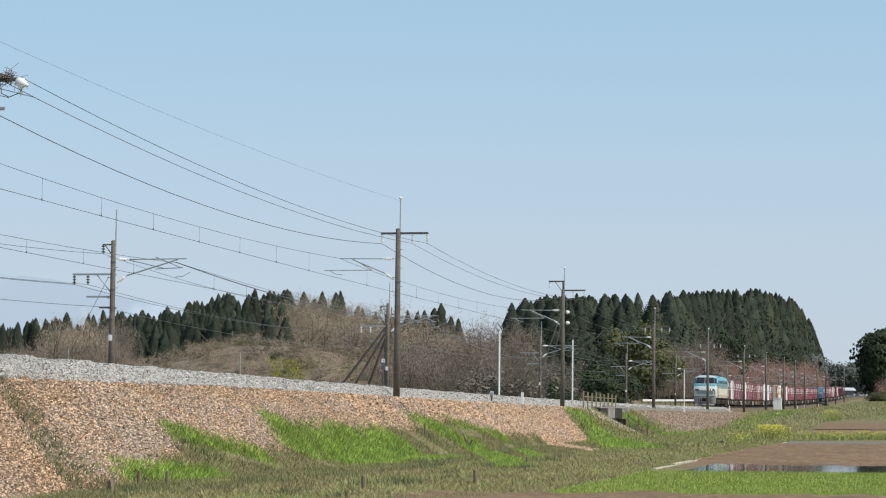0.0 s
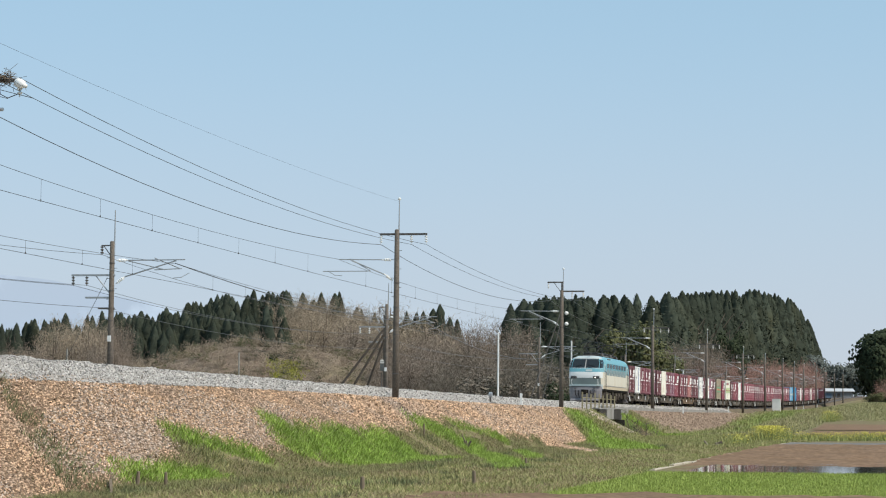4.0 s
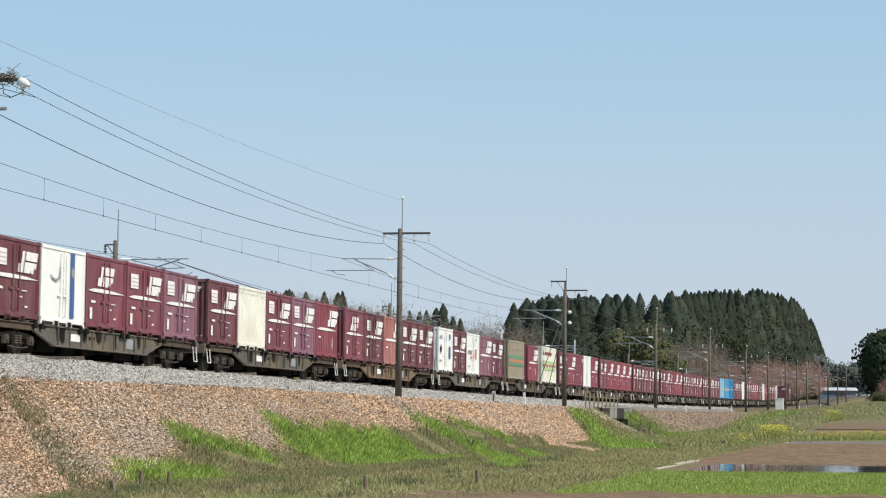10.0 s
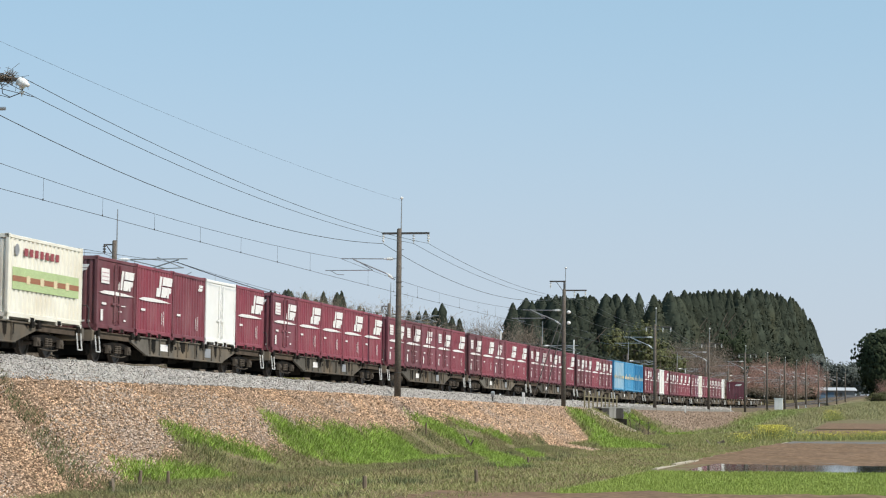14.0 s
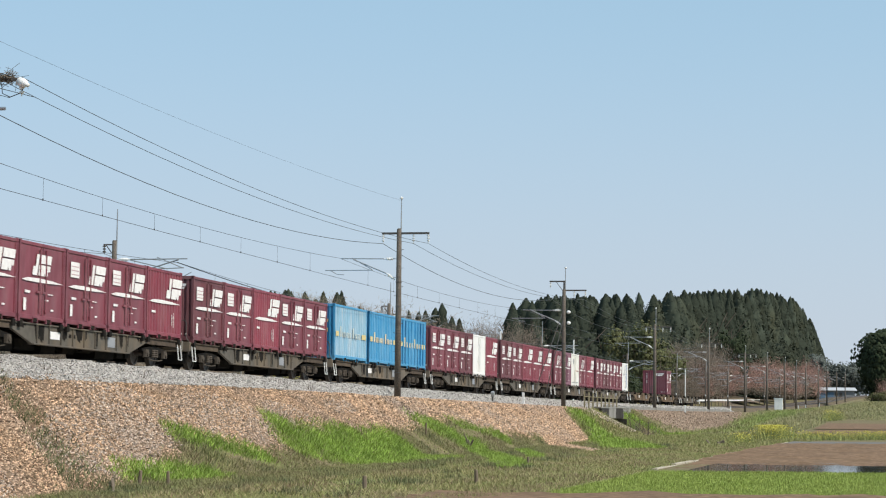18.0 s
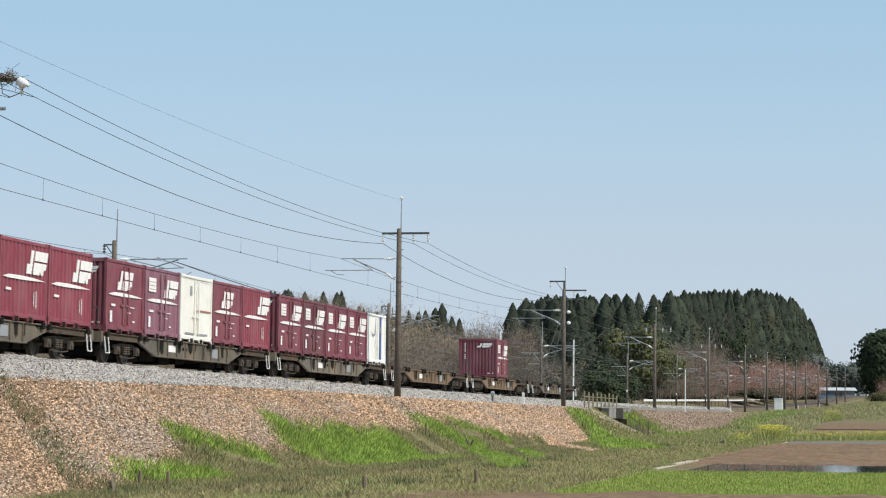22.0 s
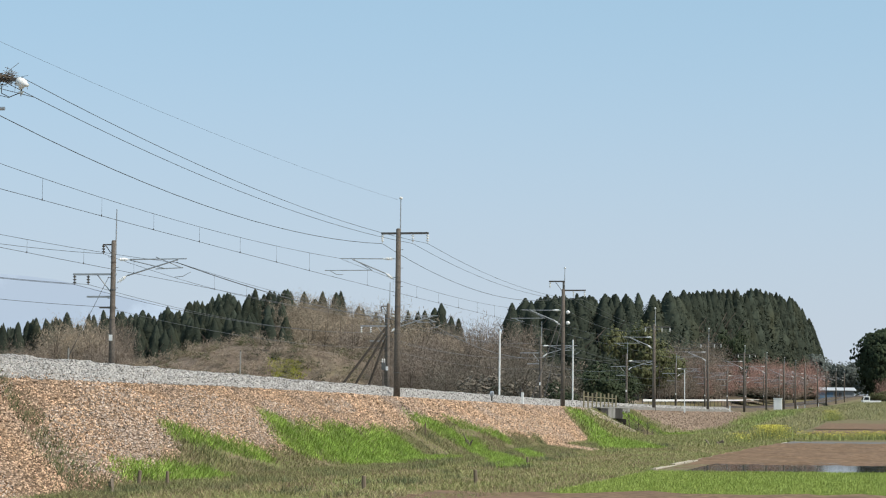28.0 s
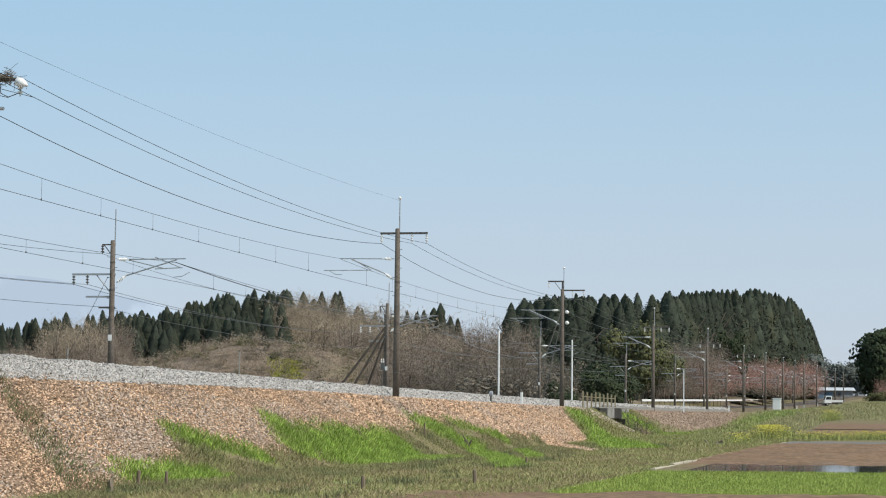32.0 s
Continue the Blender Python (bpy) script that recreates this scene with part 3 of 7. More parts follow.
# ---------- rails and sleepers ----------
for mid, nm in ((MID, "near"), (MID2, "far")):
    for o in (-0.566, 0.566):
        g = Geo()
        rows = [-300 + 10 * i for i in range(121)]
        prof = ((-0.033, 0), (0.033, 0), (0.033, -0.04), (0.01, -0.05), (0.01, -0.12), (0.06, -0.14), (-0.06, -0.14), (-0.01, -0.12), (-0.01, -0.05), (-0.033, -0.04))
        g.loft([[at(s, mid + o + a, rail_z(s) + b) for a, b in prof] for s in rows])
        thing("rail", "rust-brown steel rail with a worn head", "rail", kind="structure", geo=g, material=M["rail"])
    g = Geo()
    for i in range(420):
        s = -60 + i * 1.6
        z = rail_z(s) - 0.14
        a, b = at(s, mid - 1.0, z), at(s, mid + 1.0, z)
        u = Vector((SN, CS, 0)) * 0.13
        g.add([a - u, a + u, b + u, b - u, a - u - Vector((0, 0, .2)), a + u - Vector((0, 0, .2)), b + u - Vector((0, 0, .2)), b - u - Vector((0, 0, .2))],
              [(0, 1, 2, 3), (4, 7, 6, 5), (0, 4, 5, 1), (1, 5, 6, 2), (2, 6, 7, 3), (3, 7, 4, 0)])
    tagged(thing("sleepers", "row of grey concrete sleepers in the ballast", "sleeper", geo=g, material=M["concrete"]), kind="stuff")


# ---------- masts, brackets and wires ----------
def insulator(parent, p, way=(0, 0, -1), n=3, r=0.075, name="insulator", dark=False):
    prof = [(0, 0.02)]
    for i in range(n):
        prof += [(0.03 + i * 0.12, 0.02), (0.05 + i * 0.12, r), (0.09 + i * 0.12, r * 0.9), (0.11 + i * 0.12, 0.02)]
    prof.append((0.06 + n * 0.12, 0.02))
    return part(name, Geo().lathe(p, way, prof, 10), M["dark_steel" if dark else "porcelain"], parent, "dark brown insulator" if dark else "white porcelain insulator")


def pole_shaft(root, h, r0=0.165, r1=0.118, steps=False):
    g = Geo().lathe((0, 0, -0.3), (0, 0, 1), [(0, r0), (h * 0.5, (r0 + r1) / 2), (h + 0.3, r1), (h + 0.34, r1 * 0.6)], 14)
    part("shaft", g, M["pole_concrete"], root, smooth_faces=True)
    for z in (1.2, 3.1, 4.4, 5.6):
        if z < h:
            r = r0 + (r1 - r0) * z / h + 0.012
            part("band", Geo().lathe((0, 0, z), (0, 0, 1), [(0, r), (0.05, r)], 14), M["dark_steel"], root)
    for k in range(int((h - 2.0) / 0.45) if steps else 0):
        z, way = 1.8 + k * 0.45, (-1) ** k
        part("step_bolt", Geo().rod((0, way * 0.09, z), (0.02, way * 0.24, z + 0.01), 0.012, n=5), M["dark_steel"], root)
    return root


def bracket(root, z, reach, side, crossed=False):
    """Hinged cantilever; side: -1 away from the fields, 1 towards them. z: height of its upper tube."""
    s = side
    a = Geo().rod((0, s * 0.75, z), (0, s * (reach + (0.4 if crossed else 0.05)), z + 0.02), 0.026)
    br = part("cantilever", a, M["steel"], root, "galvanised tubular cantilever")
    if crossed:
        part("stay_tube", Geo().rod((0, s * 0.6, z - 0.72), (0, s * reach, z - 0.02), 0.032), M["steel"], br)
        part("cross_tube", Geo().rod((0, s * 0.75, z - 0.03), (0, s * (reach - 0.5), z - 0.42), 0.022), M["steel"], br)
        part("registration_tube", Geo().rod((0, s * (reach - 1.0), z - 0.42), (0, s * (reach + 0.25), z - 0.37), 0.022), M["steel"], br)
        part("strut", Geo().rod((0, s * (reach - 1.0), z + 0.1), (0, s * (reach + 0.2), z - 0.38), 0.02), M["steel"], br)
    else:
        part("stay_tube", Geo().rod((0, s * 0.6, z - 0.72), (0, s * (reach - 0.55), z - 0.02), 0.032), M["steel"], br)
        part("registration_tube", Geo().rod((0, s * 1.3, z - 0.55), (0, s * (reach + 0.85), z - 0.56), 0.022), M["steel"], br)
        part("strut", Geo().rod((0, s * (reach - 1.5), z - 0.52), (0, s * (reach - 0.5), z + 0.05), 0.02), M["steel"], br)
    part("steady_arm", Geo().path([(0, s * (reach + 0.6), z - 0.56), (0.05, s * (reach + 0.25), z - 0.75), (0.05, s * (reach - 0.1), z - 0.78)], 0.018), M["steel"], br)
    for zz, y0, y1 in ((z, 0.2, 0.75), (z - 1.02, 0.2, 0.6)):
        e = (0, s * y1, z if zz == z else z - 0.72)
        part("rod_insulator", Geo().lathe((0, s * y0, zz), Vector(e) - Vector((0, s * y0, zz)), [(0, 0.03), (0.1, 0.03), (0.12, 0.08), (0.18, 0.05), (0.2, 0.08), (0.26, 0.05), (0.28, 0.08), (0.34, 0.05), (0.36, 0.08), (0.46, 0.035), (0.55, 0.03)], 10), M["porcelain"], br)
    return br


def near_mast(s, h=8.2, rod=1.5, arm=True, reach=2.85, split=False, d=1.6):
    root = thing("catenary_mast", "grey-brown concrete catenary mast with a crossarm beside the track", "mast", line_pose(s, d, bank_top(s)), "masts along the field side")
    pole_shaft(root, h, steps=s < 130)
    if rod:
        rd = part("lightning_rod", Geo().rod((0, 0.09, h - 0.6), (0, 0.1, h + rod), 0.035, 0.025), M["steel"], root)
        part("rod_cap", Geo().lathe((0, 0.1, h + rod - 0.05), (0, 0, 1), [(0, 0.03), (0.05, 0.085), (0.11, 0.085), (0.15, 0.02)], 10), M["porcelain"], rd)
    if split:
        z = h + 0.58
        ca = part("crossarm", Geo().box(-0.05, 0.05, -1.02, 0.1, z - 0.05, z + 0.05, 0.01), M["dark_steel"], root)
        part("upright", Geo().box(-0.05, 0.05, -0.05, 0.05, h - 0.1, z - 0.05, 0.01), M["dark_steel"], ca)
        part("arm_brace", Geo().rod((0, -0.06, h - 0.12), (0, -0.55, z - 0.05), 0.02, n=6), M["dark_steel"], ca)
        insulator(ca, (0, -0.95, z - 0.05))
        z = h - 0.05
        ca = part("crossarm", Geo().box(-0.05, 0.05, 0.1, 1.58, z - 0.05, z + 0.05, 0.01), M["dark_steel"], root)
        for y in (0.72, 1.5):
            insulator(ca, (0, y, z - 0.05))
        z = h - 0.1
        for k in (1.45, 2.2):
            part("ball_insulator", Geo().lathe((0, 0.2, z - k), (0, 1, -0.15), [(0, 0.04), (0.05, 0.1), (0.14, 0.135), (0.23, 0.1), (0.28, 0.04)], 12), M["porcelain"], root, "white porcelain ball insulator")
    elif arm:
        z = h - 0.2
        ca = part("crossarm", Geo().box(-0.05, 0.05, -0.86, 1.5, z - 0.05, z + 0.05, 0.01), M["dark_steel"], root)
        for y in (-0.8, 0.72, 1.45):
            insulator(ca, (0, y, z - 0.05))
    if s == -22.3:
        part("side_arm", Geo().rod((0, 0, 7.2), (0, 0.98, 7.2), 0.05, n=8), M["steel"], root)
    bracket(root, 6.76, reach, -1)
    return root


def far_mast(s, h=6.55, reach=2.95, d=-7.9):
    root = thing("catenary_mast", "grey-brown concrete catenary mast with side arms behind the tracks", "mast", line_pose(s, d, bank_top(s)), "masts behind the tracks")
    pole_shaft(root, h, 0.142, 0.105, s < 70)
    part("lightning_rod", Geo().rod((0, 0.1, h - 0.6), (0, 0.11, h + 1.4), 0.035, 0.025), M["steel"], root)
    z = h - 0.15
    ca = part("top_arm", Geo().rod((0, 0, z), (0, -0.5, z), 0.03), M["dark_steel"], root)
    part("arm_brace", Geo().rod((0, -0.1, z - 0.4), (0, -0.4, z), 0.02), M["dark_steel"], ca)
    insulator(ca, (0, -0.47, z), dark=True)
    z = h - 1.45
    ca = part("feeder_arm", Geo().box(-0.05, 0.05, -1.85, 0.15, z - 0.04, z + 0.04, 0.01), M["steel"], root)
    part("arm_brace", Geo().rod((0, -0.12, z - 0.75), (0, -0.75, z), 0.025), M["steel"], ca)
    for y in (-1.78, -1.15):
        insulator(ca, (0, y, z - 0.04), dark=s != 64.0)
    part("lower_arm", Geo().box(-0.04, 0.04, -1.2, 0.1, h - 2.47, h - 2.39, 0.01), M["steel"], root)
    part("lower_arm", Geo().box(-0.04, 0.04, -0.6, 0.15, h - 2.94, h - 2.86, 0.01), M["dark_steel"], root)
    part("pole_plate", Geo().box(0.15, 0.19, -0.075, 0.075, 2.2, 2.46), M["white"], root, "small white plate strapped to the pole")
    bracket(root, 5.75, reach, 1, True)
    return root


NEAR = [-71.5, -22.3, 27.0, 76.6, 128.2, 177.6, 226.0, 265.2, 304.3, 334.5, 364.2, 409.6, 446.2, 495, 545]
FAR = [-36.5, 13.3, 64.0, 122.0, 179.5, 229.0, 268.0, 305, 342, 385, 430, 480, 530]
for i, s in enumerate(NEAR):
    near_mast(s, 8.2 if i < 4 else 7.9, 1.5 if i in (2, 3, 4, 5) else 0.9 if i > 5 else 0, arm=i < 7, split=i == 3, d=1.22 if i == 1 else 1.6)
for s in FAR:
    far_mast(s)


def sag_line(a, b, sag, n=16):
    a, b = Vector(a), Vector(b)
    return [a.lerp(b, i / n) - Vector((0, 0, sag * 4 * (i / n) * (1 - i / n))) for i in range(n + 1)]


def tube(pts, r, n=5):
    """One unbroken tube along the points."""
    pts = [Vector(p) for p in pts]
    rings = []
    for i, p in enumerate(pts):
        w = (pts[min(i + 1, len(pts) - 1)] - pts[max(i - 1, 0)]).normalized()
        u = w.cross(Vector((0, 0, 1))).normalized()
        t = u.cross(w)
        rings.append([p + (u * math.cos(k * 2 * math.pi / n) + t * math.sin(k * 2 * math.pi / n)) * r for k in range(n)])
    return Geo().loft(rings)


def wire(pts, r, label, name="wire"):
    return thing(name, label, "wire", geo=tube(pts, r), material=M["wire"])


def overhead(stations, mid, upper=6.14, lower=5.16):
    """Carrier and contact wire with droppers for one track, so high over the rails."""
    for i, (a, b) in enumerate(zip(stations, stations[1:])):
        st = 0.15 if i % 2 else -0.15
        pa, pb = at(a, mid + st, rail_z(a) + upper), at(b, mid - st, rail_z(b) + upper)
        ca, cb = at(a, mid + st, rail_z(a) + lower), at(b, mid - st, rail_z(b) + lower)
        root = thing("overhead_line", "thin dark carrier and contact wire over the track", "wire", group="overhead wires")
        top = sag_line(pa, pb, 0.42)
        low = sag_line(ca, cb, 0.03)
        part("carrier_wire", tube(top, 0.009), M["wire"], root)
        part("contact_wire", tube(low, 0.010), M["wire"], root)
        n = int((b - a) / 5)
        for k in range(1, n):
            u = k / n * 16
            j = min(15, int(u))
            p, q = top[j].lerp(top[j + 1], u - j), low[j].lerp(low[j + 1], u - j)
            part("dropper", Geo().rod(p, q, 0.006, n=4).rod(q - Vector((0, 0, 0.02)), q + Vector((0, 0, 0.05)), 0.022, n=5), M["wire"], root)


overhead(NEAR, MID)
overhead(FAR, MID2, 4.92, 4.10)
for a, b in zip(NEAR[:7], NEAR[1:7]):
    for y, sg, r in ((-0.8, 0.92, 0.013), (0.72, 0.62, 0.010), (1.45, 0.60, 0.010)):
        lift = (0.56 if y > 0 else 0.14) if a == NEAR[1] else 0.0
        back = 0.38 if a == NEAR[1] and y > 0 else 0.0
        wire(sag_line(at(a, 1.6 + y - back, bank_top(a) + 7.5 + lift), at(b, 1.6 + y, bank_top(b) + 7.5), sg), r, "dark feeder wire sagging between masts", "feeder_wire")
for a, b in zip(FAR[:8], FAR[1:8]):
    for y, z, sg in ((-1.78, 4.66, 0.5), (-1.15, 4.66, 0.55), (-0.47, 6.0, 0.7), (-0.5, 3.68, 0.45)):
        wire(sag_line(at(a, -7.9 + y, bank_top(a) + z), at(b, -7.9 + y, bank_top(b) + z), sg), 0.010, "dark feeder wire sagging between masts", "feeder_wire")
# a heavier line that comes down from the bracket behind the tracks
wire(sag_line(at(13.3, -5.0, rail_z(13.3) + 4.95), at(64, -5.4, rail_z(64) + 4.7), 0.5), 0.022, "thick dark cable slung beneath the wires", "cable")
wire(sag_line(at(64, -5.2, rail_z(64) + 4.7), at(122, -6.6, rail_z(122) + 4.2), 1.0), 0.022, "thick dark cable slung beneath the wires", "cable")
wire(sag_line(at(-71, 3.0, bank_top(-71) + 10.2), at(27, 1.7, bank_top(27) + 9.6), 1.0), 0.004, "very thin earth wire between mast tips", "earth_wire")
# twigs of a nest on the arm of the mast near the camera, and its bell insulator
nest = Geo()
m0 = line_pose(-22.3, 1.22, bank_top(-22.3))
for i in range(170):
    c = Vector((random.gauss(0, 0.13), 0.92 + random.gauss(0, 0.20), 8.06 + random.gauss(0, 0.10)))
    w = Vector((random.uniform(-1, 1), random.uniform(-1, 1), random.uniform(-0.5, 0.5))).normalized() * random.uniform(0.08, 0.24)
    nest.rod(m0 @ (c - w), m0 @ (c + w), 0.007, n=3)
M["twig"] = mat("dry_grey_twigs", (0.17, 0.14, 0.11), 0.9, per="island", bump=0)
thing("bird_nest", "untidy nest of dry grey twigs on the crossarm", "nest", geo=nest, material=M["twig"])
ins = Geo().lathe(m0 @ Vector((0, 1.32, 7.98)), m0.to_3x3() @ Vector((0.3, 1, -0.45)), [(0, 0.05), (0.06, 0.12), (0.2, 0.13), (0.3, 0.11), (0.34, 0.07), (0.42, 0.05)], 14)
thing("bell_insulator", "white porcelain bell insulator at the crossarm's end", "insulator", geo=ins, material=M["porcelain"], smooth_faces=True)
wire([m0 @ Vector((0, 0.85, 7.9)), m0 @ Vector((0.05, 0.9, 7.62)), m0 @ Vector((0.1, 1.15, 7.5)), m0 @ Vector((0.05, 1.45, 7.62)), m0 @ Vector((0, 1.5, 7.78))], 0.014, "dark jumper wire looped under the crossarm", "jumper_wire")

# bracing struts of the mast behind the tracks
M["tarred"] = mat("tarred_dark_brown_wood", (0.045, 0.038, 0.032), 0.85, grain=8, stain=1.5, stain_col=(0.10, 0.09, 0.075), stain_amt=0.5, bump=0.2)
for k, (ds, y) in enumerate(((-16, -1.2), (-9, -1.0), (-5, -0.6))):
    a, b = at(64 + ds * 0.35, -7.9 + y * 2.2, bank_top(64) - 0.2), at(63.6, -7.9 + y * 0.1, bank_top(64) + 4.9 - k * 0.35)
    thing("guy_strut", "dark tarred strut bracing a mast", "stay", group="stays", geo=Geo().rod(a, b, 0.085, n=6), material=M["tarred"])
for k in range(2):
    a, b = at(76.6, 1.6, bank_top(77) + 6.9 - k * 0.6), at(74.0 + k, 0.5 - 0.7 * (1 - k), bank_top(77) + 0.35)
    thing("guy_strut", "thin steel stay bracing a mast", "stay", group="stays", geo=Geo().rod(a, b, 0.03, n=6), material=M["dark_steel"])

thing("bare_post", "plain weathered pole standing beside a braced mast", "post", line_pose(65.0, -8.25, bank_top(65.0)), geo=Geo().rod((0, 0, -0.3), (0, 0, 5.9), 0.13, 0.1, 10), material=M["pole_concrete"])
# back stay and switch case of two masts behind the tracks
wire([at(13.3, -8.1, bank_top(13.3) + 5.0), at(13.3, -9.9, bank_top(13.3) + 1.5), at(13.3, -11.2, bank_top(13.3) - 1.1)], 0.011, "thin steel back stay of a mast", "guy_wire")
sw = thing("switch_case", "pale grey switch case strapped to a pole", "switch", line_pose(64.6, -8.2, bank_top(64.6)))
part("case", Geo().box(0.14, 0.40, -0.16, 0.16, 2.25, 2.7, 0.03), M["concrete"], sw)
part("conduit", Geo().rod((0.2, -0.1, 0.0), (0.2, -0.1, 2.1), 0.03, n=6), M["dark_steel"], sw)
for k in range(3):
    insulator(sw, (0.28, -0.13 + 0.13 * k, 2.7), (0, 0, 1), 2, 0.06)
thing("dark_post", "short dark timber post behind the tracks", "post", line_pose(126.7, -10.5, ground_z(126.7, -10.5)), geo=Geo().rod((0, 0, -0.2), (0, 0, 3.2), 0.13, 0.12, 10), material=M["dark_steel"])
# slim white posts behind the tracks
for s, d, h in ((116.1, -10.5, 8.1), (156.8, -10.5, 8.7), (263.5, -10.5, 6.2), (89.8, -26, 6.3), (53.9, -26, 5.6)):
    po = thing("white_post", "slim white-painted concrete post behind the tracks", "post", line_pose(s, d, ground_z(s, d)), "white posts")
    part("shaft", Geo().rod((0, 0, -0.2), (0, 0, h), 0.09 if d > -20 else 0.07, 0.08 if d > -20 else 0.055, 10), M["white"] if d > -20 else M["concrete"], po)
    part("cap", Geo().rod((0, 0, h), (0, 0, h + 0.12), 0.03, n=6), M["dark_steel"], po)
# ---------- hills and woods behind the railway ----------
MOUNDS = [(-36, 500, 45, 45, 8.0), (-75, 480, 45, 40, 3.0), (-120, 560, 60, 60, 3.0), (8, 505, 45, 45, 4.5), (-28.5, 334, 20, 24, 8.3), (-8, 340, 14, 20, 3.0), (0, 390, 30, 30, 2.0), (60, 560, 60, 60, 1.5)]


def hill_z(x, y):
    z = field_level(*sd(x, y))
    for cx, cy, rx, ry, h in MOUNDS:
        z += h * math.exp(-((x - cx) / rx) ** 2 - ((y - cy) / ry) ** 2)
    return z + 0.35 * noise.noise((x * 0.08, y * 0.08, 2))


M["scrub_soil"] = mat("brushwood_slope", (0.19, 0.145, 0.11), 0.95, spread=0.35, grain=0.9, stain=0.09, stain_col=(0.20, 0.18, 0.10), stain_amt=0.6, bump=0.5)
M["cedar"] = mat("dark_cedar_needles", (0.045, 0.054, 0.041), 0.9, per="island", vary=(0.72, 1.28), spec=0.0, spread=0.3, grain=0.5, stain=0.12, stain_col=(0.060, 0.063, 0.040), stain_amt=0.8, bump=0)
M["evergreen"] = mat("dark_evergreen_leaves", (0.040, 0.052, 0.028), 0.7, per="island", spread=0.3, grain=0.8, stain_amt=0.3, bump=0)
M["olive_leaf"] = mat("olive_green_leaves", (0.10, 0.105, 0.05), 0.8, per="island", spread=0.3, grain=0.8, stain_amt=0.3, bump=0)
M["bare"] = mat("grey_brown_bare_twigs", (0.25, 0.204, 0.163), 0.9, per="island", vary=(0.8, 1.2), spread=0.25, grain=0.8, stain=0.10, stain_col=(0.15, 0.12, 0.095), stain_amt=0.9, bump=0)
M["bare_pale"] = mat("pale_budding_twigs", (0.35, 0.285, 0.21), 0.9, per="island", vary=(0.82, 1.18), spread=0.25, grain=0.8, stain=0.11, stain_col=(0.20, 0.165, 0.12), stain_amt=0.9, bump=0)
# dark twigs; the shade low in the woods is put into this tone too
M["bare_dark"] = mat("dark_shaded_undergrowth_twigs", (0.17, 0.148, 0.118), 0.9, per="island", vary=(0.75, 1.2), spread=0.3, grain=0.8, stain=0.13, stain_col=(0.08, 0.07, 0.058), stain_amt=0.9, bump=0)
M["rust_leaf"] = mat("reddish_brown_young_leaves", (0.37, 0.225, 0.19), 0.85, per="island", spread=0.25, grain=0.8, stain_col=(0.26, 0.2, 0.14), stain_amt=0.5, bump=0)
# distant leaves: the air's haze is mixed into this grey-green
M["hazed_leaf"] = mat("haze_greyed_distant_leaves", (0.105, 0.12, 0.11), 0.9, per="island", vary=(0.8, 1.2), spread=0.15, grain=0.8, bump=0)
M["herb"] = mat("yellow_green_herbs", (0.36, 0.36, 0.07), 0.8, per="island", spread=0.2, grain=1, bump=0)
M["bark"] = mat("grey_brown_bark", (0.13, 0.105, 0.085), 0.9, grain=3, bump=0.3)

g = Geo()
xs, ys = [-420 + 7.5 * i for i in range(90)], [262 + 7 * i for i in range(120)]
g.add([(x, y, hill_z(x, y) + (0.06 if sd(x, y)[1] < -24 else -1.2)) for y in ys for x in xs],
      [(j * 90 + i, j * 90 + i + 1, (j + 1) * 90 + i + 1, (j + 1) * 90 + i) for j in range(119) for i in range(89) if sd(xs[i], ys[j])[1] < -16])
thing("hillside", "low brown hills of brushwood behind the railway", "hill", kind="structure", geo=g, material=M["scrub_soil"], smooth_faces=True)


